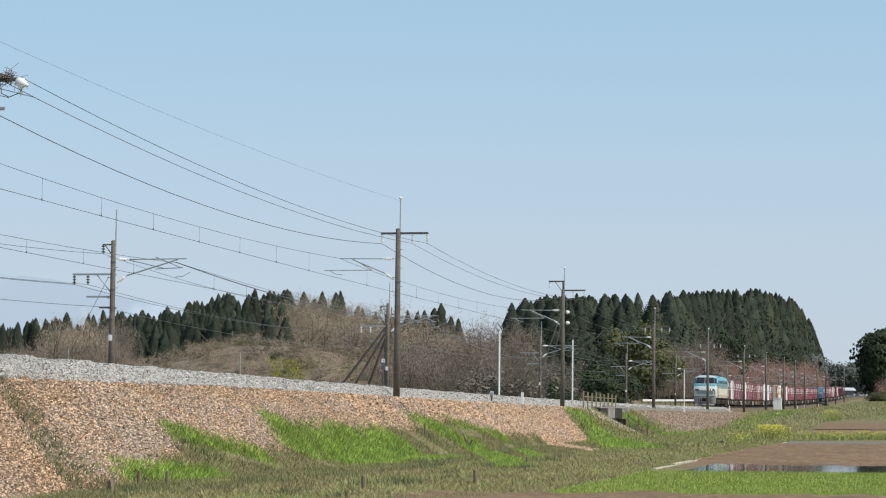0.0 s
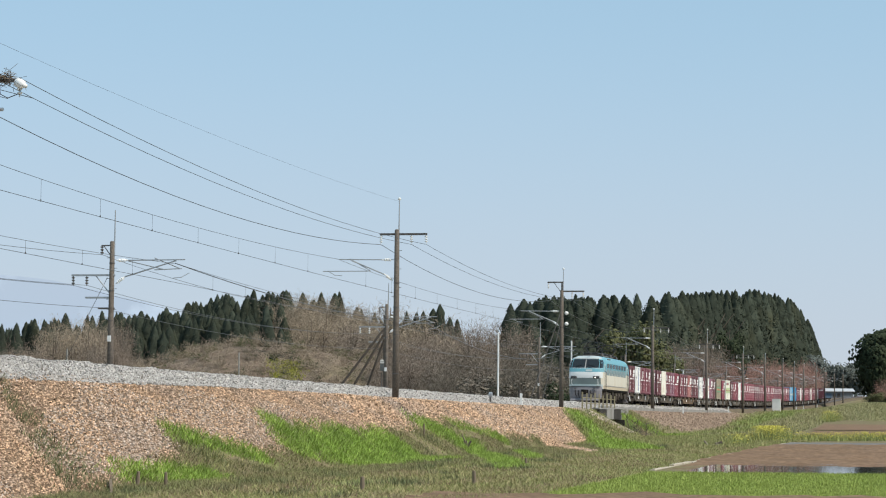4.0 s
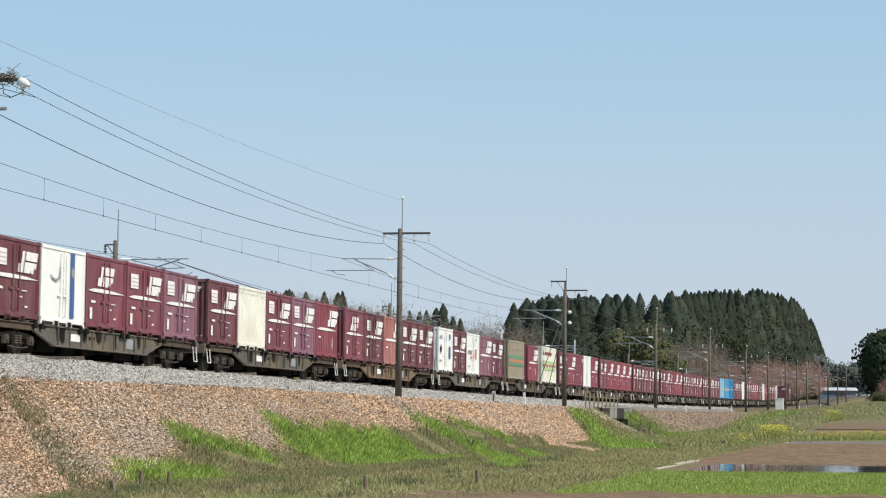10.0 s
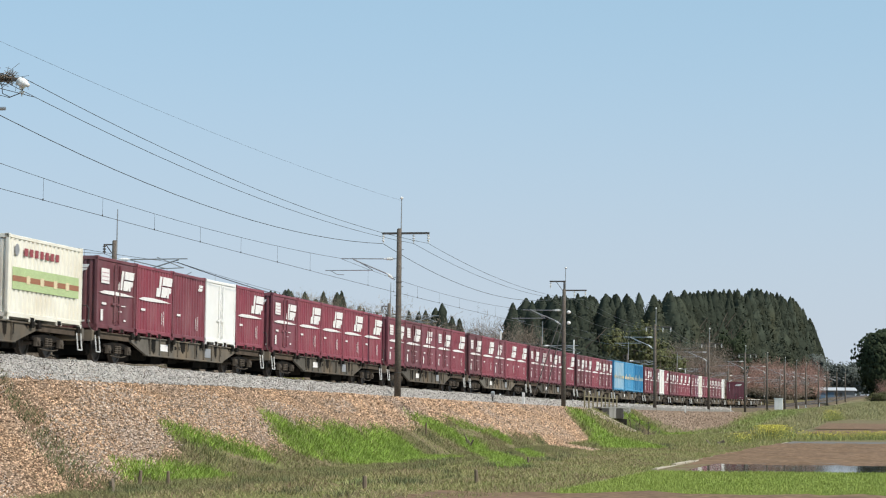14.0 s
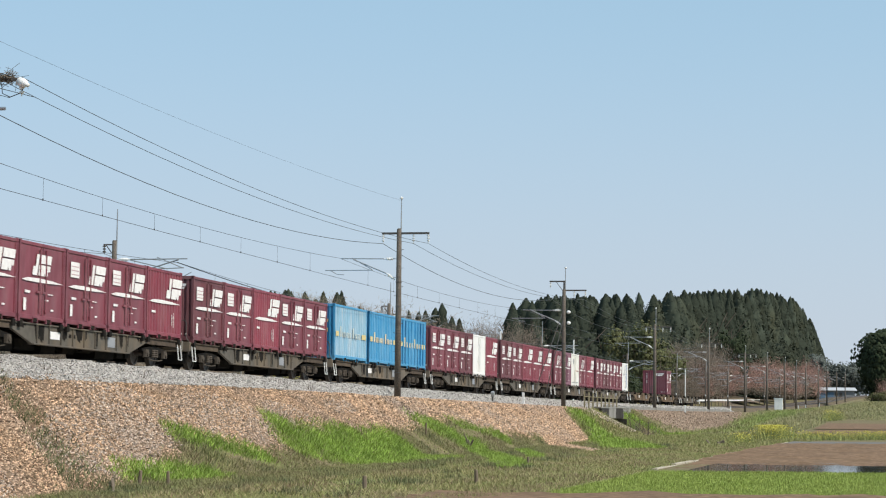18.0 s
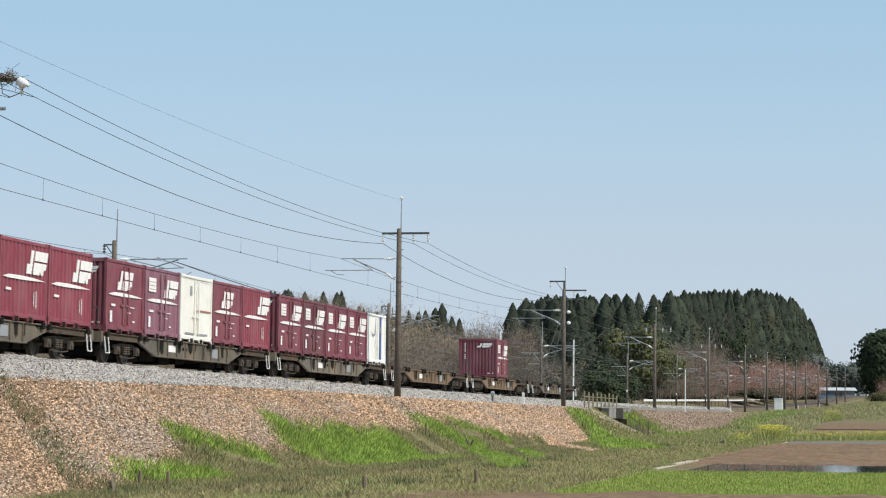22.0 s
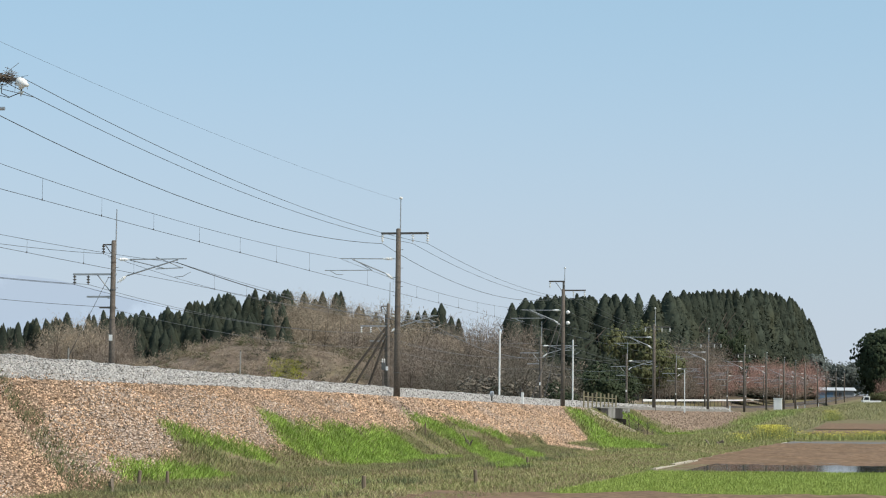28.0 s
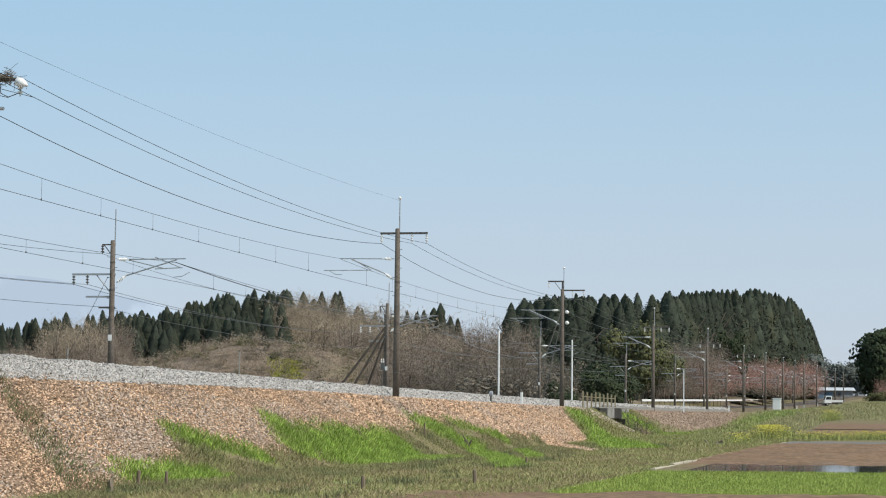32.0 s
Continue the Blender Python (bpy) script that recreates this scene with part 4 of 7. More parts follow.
def cedar_crown(seed, n=1050, rows=15, cols=11):
    """A lumpy cone of foliage fringed with fine sprays, one metre high, as corners and triangles."""
    r = np.random.default_rng(seed)
    lean = r.uniform(0.62, 0.82)
    wide = lambda z: 0.18 * np.clip(1.004 - z, 0.004, 1) ** lean
    lump = lambda a, z: 1 + 0.13 * np.sin(a * 3 + seed + z * 7) * np.sin(z * (19 + seed % 3) + seed) + 0.09 * np.sin(a * 5 - seed) * np.sin(z * 41 + a * 2)
    zs = 1 - (1 - np.linspace(0, 1, rows)) ** 1.15 * 0.97
    A = np.arange(cols) * 2 * np.pi / cols
    ZZ, AA = np.meshgrid(zs, A, indexing="ij")
    AA = AA + (np.arange(rows) % 2)[:, None] * np.pi / cols + r.normal(0, 0.07, AA.shape)
    ZZ = np.clip(ZZ + r.normal(0, 0.011, ZZ.shape) * (1 - ZZ) ** 0.4, 0, 1)
    R = 0.86 * wide(ZZ) * lump(AA, ZZ) * (1 + r.normal(0, 0.16, ZZ.shape))
    body = np.stack([np.cos(AA) * R, np.sin(AA) * R, ZZ], -1).reshape(-1, 3)
    q4 = [(a * cols + b, a * cols + (b + 1) % cols, (a + 1) * cols + (b + 1) % cols, (a + 1) * cols + b) for a in range(rows - 1) for b in range(cols)]
    C = np.array([t3 for f in q4 for t3 in ((f[0], f[1], f[2]), (f[0], f[2], f[3]))])
    h = 1 - r.uniform(0, 1, n) ** 0.85 * 0.95
    a = r.uniform(0, 2 * np.pi, n)
    o = np.stack([np.cos(a), np.sin(a), 0 * a], -1)
    t = np.stack([-np.sin(a), np.cos(a), 0 * a], -1)
    up = np.array([0, 0, 1.0])
    p = o * (wide(h) * lump(a, h) * r.uniform(0.84, 1.10, n))[:, None] + up * h[:, None]
    way = o * r.uniform(-0.1, 0.6, (n, 1)) + t * r.uniform(-0.8, 0.8, (n, 1)) + up * (r.uniform(-0.9, 0.1, (n, 1)) + 7 * np.clip(h - 0.85, 0, 1)[:, None])
    way /= np.linalg.norm(way, axis=1)[:, None]
    ln = (0.0045 + 0.0095 * (1 - h) ** 0.6)[:, None] * r.uniform(0.7, 1.4, (n, 1))
    side = np.cross(way, o + up * 0.35 + r.normal(0, 0.28, (n, 3)))
    side /= np.linalg.norm(side, axis=1)[:, None] + 1e-9
    w = ln * r.uniform(0.5, 0.95, (n, 1))
    V = np.stack([p - way * ln + side * w, p - way * ln - side * w, p + way * ln], 1).reshape(-1, 3)
    return np.concatenate([body, V]), np.concatenate([C, np.arange(len(V)).reshape(-1, 3) + len(body)])


def bare_crown(seed, n=2700, limbs=44, base=0.22, slim=1.0):
    """A leafless dome one metre high: fans of fine twigs along limbs that rise from the fork."""
    r = np.random.default_rng(seed)
    el = np.arcsin(r.uniform(0.02, 1.0, limbs))
    az = np.arange(limbs) * 2.4 + r.normal(0, 0.3, limbs)
    reach = r.uniform(0.80, 1.08, limbs)
    end = np.stack([np.cos(az) * np.cos(el) * 0.40 * reach, np.sin(az) * np.cos(el) * 0.40 * reach, base + np.sin(el) * (0.97 - base) * reach], -1)
    root = np.array([0, 0, base * 0.55])
    i = r.integers(0, limbs, n)
    t = r.uniform(0.04, 1.0, n) ** 0.42
    arm = end[i] - root
    p = root + arm * t[:, None] + r.normal(0, 0.048, (n, 3)) * t[:, None]
    p[:, 2] = np.maximum(p[:, 2], 0.015)
    way = arm / np.linalg.norm(arm, axis=1)[:, None] * 0.55 + r.normal(0, 0.5, (n, 3)) + np.array([0, 0, 0.12])
    way /= np.linalg.norm(way, axis=1)[:, None]
    ln = r.uniform(0.015, 0.042, n)[:, None] * slim ** 0.4
    u = np.cross(way, r.normal(size=(n, 3)))
    u /= np.linalg.norm(u, axis=1)[:, None] + 1e-9
    w = r.uniform(0.0014, 0.0031, n)[:, None] * slim
    V = np.stack([p - way * ln - u * w, p - way * ln + u * w, p + way * ln], 1)
    return V.reshape(-1, 3), np.arange(3 * n).reshape(-1, 3)


def round_crown(seed, n=300, low=0.12, drop=0.0, fine=1.0, tight=1.0):
    """A broad crown of leaf clumps, one metre high."""
    r = np.random.default_rng(seed)
    k = 9
    cen = np.stack([r.normal(0, 0.17 * tight, k), r.normal(0, 0.17 * tight, k), r.uniform(0.36 - drop, 0.80, k)], -1)
    rad = r.uniform(0.13, 0.24, k) * (1.9 - 0.9 * tight)
    i = r.integers(0, k, n)
    d = r.normal(size=(n, 3))
    d /= np.linalg.norm(d, axis=1)[:, None]
    d[:, 2] = np.where(d[:, 2] < -0.5, -d[:, 2], d[:, 2])
    p = cen[i] + d * (rad[i] * r.uniform(0.55, 1.05, n))[:, None]
    p[:, 2] = np.clip(p[:, 2], low, 1.0)
    s = r.uniform(0.018, 0.042, n)[:, None] * fine
    u = np.cross(d, r.normal(size=(n, 3)))
    u /= np.linalg.norm(u, axis=1)[:, None] + 1e-9
    w = np.cross(d, u)
    V = np.stack([p + u * s, p + w * s * 0.9 - d * s * 0.3, p - u * s, p - w * s * 0.9 - d * s * 0.3, p + d * s * 0.7], 1)
    F = np.array([(0, 1, 4), (1, 2, 4), (2, 3, 4), (3, 0, 4)])
    return V.reshape(-1, 3), (F[None] + 5 * np.arange(n)[:, None, None]).reshape(-1, 3)


CROWNS = {"cedar": [cedar_crown(i + 1) for i in range(8)], "leaf": [round_crown(i + 20, 620, 0.08, 0.1, 0.8) for i in range(5)], "bare": [bare_crown(i + 40) for i in range(7)],
          "brush": [bare_crown(i + 60, 240, 16, 0.08, 3.6) for i in range(6)], "dense": [round_crown(i + 90, 2200, 0.04, 0.12, 1.0, 0.5) for i in range(2)], "bush": [round_crown(i + 80, 120, 0.0, 0.3) for i in range(4)]}
TREE_MESH = {}


def tree_mesh(kind, v, material):
    key = (kind, v, material)
    if key not in TREE_MESH:
        V, F = CROWNS[kind][v]
        TREE_MESH[key] = soup("crown", V, F, M[material])
    return TREE_MESH[key]


tg = Geo().rod((0, 0, -0.02), (0, 0, 0.45), 0.018, 0.011, 7).rod((0, 0, 0.45), (0.01, 0.0, 0.85), 0.011, 0.003, 6)
for a, zb, ze in ((0.3, 0.34, 0.6), (2.3, 0.42, 0.7), (4.2, 0.38, 0.62), (5.4, 0.52, 0.78)):
    tg.rod((0, 0, zb), (0.17 * math.cos(a), 0.17 * math.sin(a), ze), 0.008, 0.002, 5)
TRUNK = fix(tg.mesh("trunk", M["bark"]))


def tree(kind, material, x, y, z, h, wide, label):
    root = thing("tree", label, "tree", Matrix.LocRotScale((x, y, z), Euler((0, 0, random.uniform(0, 6.28))), (h * wide, h * wide, h)), "trees behind the railway")
    part("trunk", TRUNK, None, root)
    part("crown", tree_mesh(kind, random.randrange(len(CROWNS[kind])), material), None, root)
    return root


def wood(name, kind, material, spots, label, wide=1.0):
    """Many trees in one mesh: spots of (x, y, z, height)."""
    VV, FF, o = [], [], 0
    for x, y, z, h in spots:
        V, F = CROWNS[kind][random.randrange(len(CROWNS[kind]))]
        a = random.uniform(0, 6.28)
        w = h * wide * random.uniform(0.85, 1.2)
        c, s = math.cos(a), math.sin(a)
        W = np.column_stack([x + (V[:, 0] * c - V[:, 1] * s) * w, y + (V[:, 0] * s + V[:, 1] * c) * w, z + V[:, 2] * h])
        VV.append(W)
        FF.append(F + o)
        o += len(V)
    return tagged(new(name, soup(name, np.concatenate(VV), np.concatenate(FF), M[material])), label, "woods", kind="stuff")


def spots(n, b0, b1, y0, y1, h0, h1, keep=None):
    """Places between two bearings (sideways per metre of depth) and two depths."""
    out = []
    for _ in range(n):
        y = random.uniform(y0, y1) if not callable(y0) else None
        b = random.uniform(b0, b1)
        if y is None:
            y = y0(b) + random.uniform(0, y1)
        x = b * y
        along, aside = sd(x, y)
        if aside > (-15.5 if along < 465 else -9.5) and keep is None:
            continue
        hh = h0(b) if callable(h0) else random.uniform(h0, h1)
        if callable(h0):
            hh *= random.uniform(h1, 1.0)
        out.append((x, y, hill_z(x, y) - 0.2, hh))
    return out


def plant(name, kind, material, sp, label, singles, wide=1.0):
    """The foremost trees are things of their own, the rest is woodland."""
    sp = sorted(sp, key=lambda q: q[1])
    for q in sp[:singles]:
        tree(kind, material, *q, wide, label)
    if sp[singles:]:
        wood(name, kind, material, sp[singles:], label, wide)


edge = lambda b: 44.0 / (0.2142 - 0.9768 * b)      # depth at which the road's far side is reached
front = lambda b: max(405 + 333 * (b - 0.02), 52.5 / (0.2142 - 0.9768 * b))
high = lambda b: lerp_table([(0.024, 14.5), (0.035, 18.0), (0.050, 20.6), (0.053, 99)], b)
rise = lambda b: lerp_table([(0.02, 0.0495), (0.080, 0.0505), (0.095, 0.0512), (0.105, 0.0525), (0.14, 0.0532), (0.147, 0.0520), (0.153, 0.0497), (0.1585, 0.0450), (0.1625, 0.0385), (0.1655, 0.031), (0.168, 0.024)], b)


def topped(sp, slope, low, most=None):
    """Give each tree the height at which the wood's outline rises by the slope."""
    out = []
    for x, y, z, h in sp:
        b = x / y
        h = (slope(b) if callable(slope) else slope) * y + EYE[2] - z
        out.append((x, y, z, min(h, most(b) if most else h) * random.uniform(low, 1.0)))
    return out


plant("cedar_wood", "cedar", "cedar", topped(spots(80, 0.026, 0.112, front, 36, 1, 1), rise, 0.91, high), "tall dark green cedar in a dense wood", 34, 1.55)
plant("cedar_wood", "cedar", "cedar", topped(spots(130, 0.108, 0.1675, front, 44, 1, 1), rise, 0.90, high), "tall dark green cedar in a dense wood", 26, 1.15)
plant("cedar_wood", "cedar", "cedar", spots(165, -0.142, -0.066, 450, 505, lambda b: lerp_table([(-0.14, 10.2), (-0.11, 11.0), (-0.095, 12.6), (-0.07, 13.0)], b), 0.8), "dark green conifer on the hillside", 20, 1.55)
plant("cedar_wood", "cedar", "cedar", spots(60, -0.078, 0.008, 515, 545, 10.6, 13.2), "dark green conifer on the ridge", 10, 1.45)
plant("cedar_wood", "cedar", "cedar", spots(36, -0.077, -0.038, 515, 540, 13.2, 15.0), "dark green conifer on the ridge", 4, 1.45)
plant("cedar_wood", "cedar", "cedar", spots(80, -0.205, -0.140, 505, 535, 11.5, 13), "dark green conifer on the far slope", 8, 1.3)
plant("brown_wood", "bare", "bare_pale", spots(46, -0.078, -0.028, 455, 500, 10.5, 13.5), "pale brown budding tree on the hill", 12, 1.1)
plant("brown_wood", "bare", "bare", spots(34, -0.040, 0.040, 355, 430, 10.5, 13.5), "grey-brown leafless tree at the hill's foot", 14, 1.1)
plant("brown_wood", "bare", "bare_pale", spots(13, -0.034, 0.004, 352, 420, 10.5, 13.0), "pale brown budding tree at the hill's foot", 8, 1.15)
plant("undergrowth", "bare", "bare_dark", spots(10, -0.040, 0.036, 345, 400, 8.0, 11.0), "dark leafless tree at the hill's foot", 5, 1.1)
plant("evergreen_wood", "leaf", "evergreen", spots(9, -0.055, 0.004, 395, 440, 4.0, 6.5), "dark evergreen shrub among bare trees", 9, 1.1)
plant("brown_wood", "bare", "rust_leaf", spots(3, -0.047, -0.042, 385, 395, 6.0, 7.5), "reddish budding tree among bare trees", 3, 0.9)
plant("brown_wood", "bare", "bare", spots(24, -0.192, -0.136, 395, 440, 8.5, 10.5), "grey-brown leafless tree by the slope", 12, 1.2)
plant("brown_wood", "bare", "bare_pale", spots(12, -0.170, -0.150, 420, 445, 12, 14.5), "pale budding tree by the slope", 6, 0.95)
plant("brown_wood", "bare", "bare", spots(6, -0.149, -0.139, 420, 440, 12, 14.5), "round grey-brown leafless tree by the slope", 6, 0.9)
plant("undergrowth", "bare", "bare_dark", spots(66, -0.012, 0.058, 275, 335, 5.0, 8.0), "dark tangled leafless undergrowth", 16, 1.3)
plant("undergrowth", "bare", "bare", spots(30, -0.030, 0.022, 290, 345, 6.0, 8.5), "brown leafless thicket behind rails", 8, 1.2)
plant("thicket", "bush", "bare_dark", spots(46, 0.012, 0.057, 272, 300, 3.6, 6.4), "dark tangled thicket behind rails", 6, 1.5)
plant("shrubs", "leaf", "evergreen", spots(16, 0.020, 0.057, 270, 290, 2.6, 4.8), "dark evergreen shrub in the thicket", 4, 1.3)
plant("shrubs", "brush", "bare_pale", spots(430, -0.134, -0.024, 298, 366, 1.4, 2.8), "low straw-coloured shrub on the cleared mound", 14, 1.7)
plant("shrubs", "bush", "olive_leaf", spots(150, -0.134, -0.030, 304, 372, 0.9, 2.2), "low olive shrub on the cleared mound", 10, 1.5)
plant("shrubs", "brush", "bare_dark", spots(150, -0.140, 0.0, 285, 312, 1.2, 2.4), "dark brush at the foot of the mound", 8, 1.5)
plant("shrubs", "brush", "bare", spots(140, -0.134, -0.020, 300, 372, 1.4, 2.8), "low grey-brown shrub on the cleared mound", 8, 1.6)
plant("shrubs", "brush", "bare", spots(70, -0.078, -0.026, 294, 330, 1.2, 2.6), "low grey-brown shrub on the cleared mound", 6, 1.7)
plant("shrubs", "bush", "olive_leaf", spots(40, -0.085, -0.026, 294, 330, 0.8, 1.8), "low olive shrub on the cleared mound", 6, 1.5)
plant("shrubs", "bush", "evergreen", spots(12, -0.080, -0.050, 300, 325, 1.2, 2.0), "low dark shrub on the cleared mound", 6, 1.5)
P = np.array([(b * y, y, hill_z(b * y, y)) for b, y in ((random.gauss(-0.0675, 0.0034), random.uniform(312, 323)) for _ in range(2200))])
blades("mound_herbs", P, RNG.uniform(0.2, 0.5, len(P)), 0.08, 0.8, M["herb"], "yellow-green flowering herbs on the mound", "herbs")
plant("rust_wood", "bare", "rust_leaf", topped(spots(46, 0.110, 0.164, edge, 12, 1, 1), 0.0242, 0.8), "reddish-brown budding tree before the cedars", 16, 1.15)
plant("brown_wood", "bare", "bare", topped(spots(44, 0.098, 0.165, edge, 9, 1, 1), 0.0185, 0.72), "grey-brown leafless tree before the cedars", 12, 1.25)
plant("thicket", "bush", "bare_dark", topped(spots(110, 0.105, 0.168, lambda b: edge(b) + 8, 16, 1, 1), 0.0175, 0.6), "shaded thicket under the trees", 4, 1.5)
for b, kind, material, slope, wide, label in ((0.1165, "bare", "bare", 0.0365, 0.85, "round grey-brown leafless tree before the cedars"), (0.1195, "bare", "bare", 0.034, 0.8, "round grey-brown leafless tree before the cedars"),
                                              (0.1266, "leaf", "evergreen", 0.0402, 0.62, "round dark green tree before the cedars"), (0.1285, "leaf", "evergreen", 0.036, 0.6, "round dark green tree before the cedars")):
    y = edge(b) + 14
    z = hill_z(b * y, y) - 0.2
    tree(kind, material, b * y, y, z, slope * y + EYE[2] - z, wide, label)
plant("evergreen_wood", "leaf", "evergreen", spots(56, 0.0605, 0.091, 296, 326, 4.4, 7.0), "dark evergreen bush by the line", 10, 1.2)
plant("evergreen_wood", "leaf", "olive_leaf", topped(spots(5, 0.083, 0.0915, 385, 400, 1, 1), 0.0392, 0.9), "olive-green leafy tree before the cedars", 5, 0.8)
plant("evergreen_wood", "leaf", "olive_leaf", topped(spots(5, 0.093, 0.100, 385, 405, 1, 1), 0.0285, 0.85), "olive-green leafy tree before the cedars", 5, 0.9)
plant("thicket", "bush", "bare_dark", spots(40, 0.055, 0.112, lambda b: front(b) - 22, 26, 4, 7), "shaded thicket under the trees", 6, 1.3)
plant("brown_wood", "bare", "bare", spots(18, 0.098, 0.122, 410, 430, 8, 12), "brown leafless tree before the cedars", 12, 1.1)
for b, y, h in ((-0.1640, 470, 11.6), (-0.1715, 462, 10.4), (-0.1690, 466, 9.4)):
    tree("cedar", "cedar", b * y, y, hill_z(b * y, y), h, 1.75, "lone dark conifer above brown trees")
# dark clump on the field side and far woods
for b, y, h, w in ((0.1905, 514, 14.8, 0.68), (0.194, 512, 15.8, 0.95), (0.1895, 524, 13.4, 0.56), (0.1920, 510, 13.0, 0.7), (0.198, 520, 17.0, 1.2), (0.2035, 520, 16.8, 1.2), (0.209, 515, 16.5, 1.2)):
    for k in range(3):
        tree("dense", "evergreen", b * y + (0, 1.2, 0.6)[k], y + random.uniform(-4, 4), field_level(*sd(b * y, y)) - 0.4 - 0.6 * k, h * (1, 0.82, 0.66)[k], w, "dark dense evergreen tree beside the fields")
for b, y, h in ((0.1955, 498, 6.5), (0.199, 500, 7.0), (0.192, 498, 4.0)):
    tree("bare", "rust_leaf", b * y, y, field_level(*sd(b * y, y)), h, 1.2, "reddish bush before dark trees")
for b, y, h in ((0.1885, 430, 2.2), (0.191, 428, 2.8), (0.1935, 432, 2.4), (0.196, 430, 2.0), (0.199, 435, 1.8)):
    tree("leaf", "olive_leaf", b * y, y, field_level(*sd(b * y, y)), h, 1.5, "low green bush at the field's edge")
# far woods, their haze carried by the leaf colour
VS = [(b * y, y, field_level(*sd(b * y, y)), random.uniform(14, 19)) for b, y in ((random.uniform(0.15, 0.30), random.uniform(1100, 1250)) for _ in range(80))]
wood("far_wood", "bush", "hazed_leaf", VS, "distant woods greyed for haze beyond the fields", 1.2)
VS = [(b * y, y, field_level(*sd(b * y, y)), random.uniform(13, 18)) for b, y in ((random.uniform(0.160, 0.186), random.uniform(850, 950)) for _ in range(34))]
wood("far_wood", "leaf", "hazed_leaf", VS, "distant grey-green woods paled for haze beyond the fields", 1.2)
VS = [(b * y, y, hill_z(b * y, y), random.uniform(11, 15)) for b, y in ((random.uniform(-0.5, -0.2), random.uniform(500, 650)) for _ in range(16))]
wood("far_wood", "cedar", "cedar", VS, "dark woods on the far slope", 1.2)

# the faint snowy range beyond; a pale blue self-glow stands in for haze
g = Geo()
top = [(-0.34 + 0.01 * i, 150 + 95 * math.exp(-((i - 15) / 7) ** 2) + 18 * noise.noise((i * 0.45, 0, 5))) for i in range(34)]
g.add([(b * 4400, 4400, 0) for b, z in top] + [(b * 4400, 4400, z) for b, z in top], [(i, i + 1, 35 + i - 0, 34 + i) for i in range(33)])
M["range"] = mat("haze_glow_blue_range", (0.02, 0.02, 0.02), 1.0, spread=0.05, grain=0.01, stain=0.006, stain_col=(0.75, 0.8, 0.85), stain_amt=0.6, bump=0)
rb = M["range"].node_tree.nodes["Principled BSDF"]
rb.inputs["Emission Color"].default_value, rb.inputs["Emission Strength"].default_value = (0.46, 0.565, 0.695, 1), 1.0
thing("mountain_range", "faint haze-blue snow-streaked mountains on the horizon", "mountain", kind="structure", geo=g, material=M["range"])
# ---------- small bridge over the ditch ----------
# dark concrete: alternate girder panels, and the shade under the deck as colour
M["dark_shaded"] = mat("dark_shaded_concrete", (0.06, 0.055, 0.05), 0.9, grain=6, stain=1, stain_amt=0.6, bump=0.2)
M["fence_wood"] = mat("weathered_olive_wood", (0.30, 0.26, 0.17), 0.9, grain=12, stain=3, bump=0.3, stretch=(1, 1, 0.2))
br = thing("track_bridge", "grey concrete bridge girder over a dark ditch", "bridge", kind="structure")
for i, (s, w) in enumerate(((91.7, 1.85), (95.5, 1.9), (99.5, 2.05), (103.8, 2.15))):
    part("girder_panel", Geo().box(-w, w, -0.2, 0.2 + 0.02 * (i % 2), -1.38, -0.58, 0.03), M["concrete"] if i % 2 else M["dark_shaded"], br, m=line_pose(s, 2.15, rail_z(s)))
part("coping", Geo().box(-8.2, 8.2, -0.32, 0.28, -0.58, -0.48, 0.02), M["concrete"], br, m=line_pose(97.7, 2.1, rail_z(97.7)))
for s in (89.9, 102.2):
    part("abutment", Geo().box(-0.5, 0.5, -13.0, -0.1, -3.6, -0.66, 0.04), M["dark_shaded"], br, m=line_pose(s, 2.0, rail_z(s)))
# added lining, coloured dark as the shadow inside the opening
part("culvert_wall", Geo().box(-0.15, 0.15, -13.0, 0.7, -3.6, -1.4, 0.02), M["dark_shaded"], br, m=line_pose(101.3, 2.0, rail_z(101.3)))
part("deck_slab", Geo().box(-6.2, 6.2, -11.0, -0.1, -0.95, -0.75, 0.02), M["concrete"], br, m=line_pose(97.5, 2.0, rail_z(97.5)))
for s, d, h in ((101.0, 3.0, 1.3), (101.2, 3.7, 1.2), (100.8, 4.5, 1.0), (101.8, 5.2, 0.9), (102.0, 2.6, 0.8)):
    p = at(s, d, ground_z(s, d) - 0.1)
    tree("brush", "bare_dark", p.x, p.y, p.z, h + (0.9 if s < 101.4 else 0.0), 1.2, "dark dry bush at the mouth of the culvert")["category"] = "bush"
fence = thing("bridge_railing", "weathered olive wooden railing on the small bridge", "railing")
for i in range(9):
    s = 83.6 + i * 2.1
    part("post", Geo().box(-0.05, 0.05, -0.05, 0.05, -0.25, 1.25 - 0.06 * (i % 3), 0.012), M["fence_wood"], fence, m=line_pose(s, 2.0, bank_top(s)))
for z in (0.45, 0.85):
    part("rail", Geo().rod(at(83.6, 1.96, bank_top(83.6) + z), at(100.4, 1.96, bank_top(100.4) + z), 0.028, n=6), M["fence_wood"], fence)
wing = Geo().loft([[at(q + (d - 2.2) * 3.0, d, ground_z(85.6 + (d - 2.2) * 3.0, d) + h) for h, q in ((-0.2, 86.6), (0.10, 86.6), (0.14, 86.1), (-0.2, 86.1))] for d in (2.1, 2.7, 3.3, 3.9, 4.5)])
thing("drain_chute", "pale concrete drain edge running down the bank", "drain", geo=wing, material=M["kerb"])
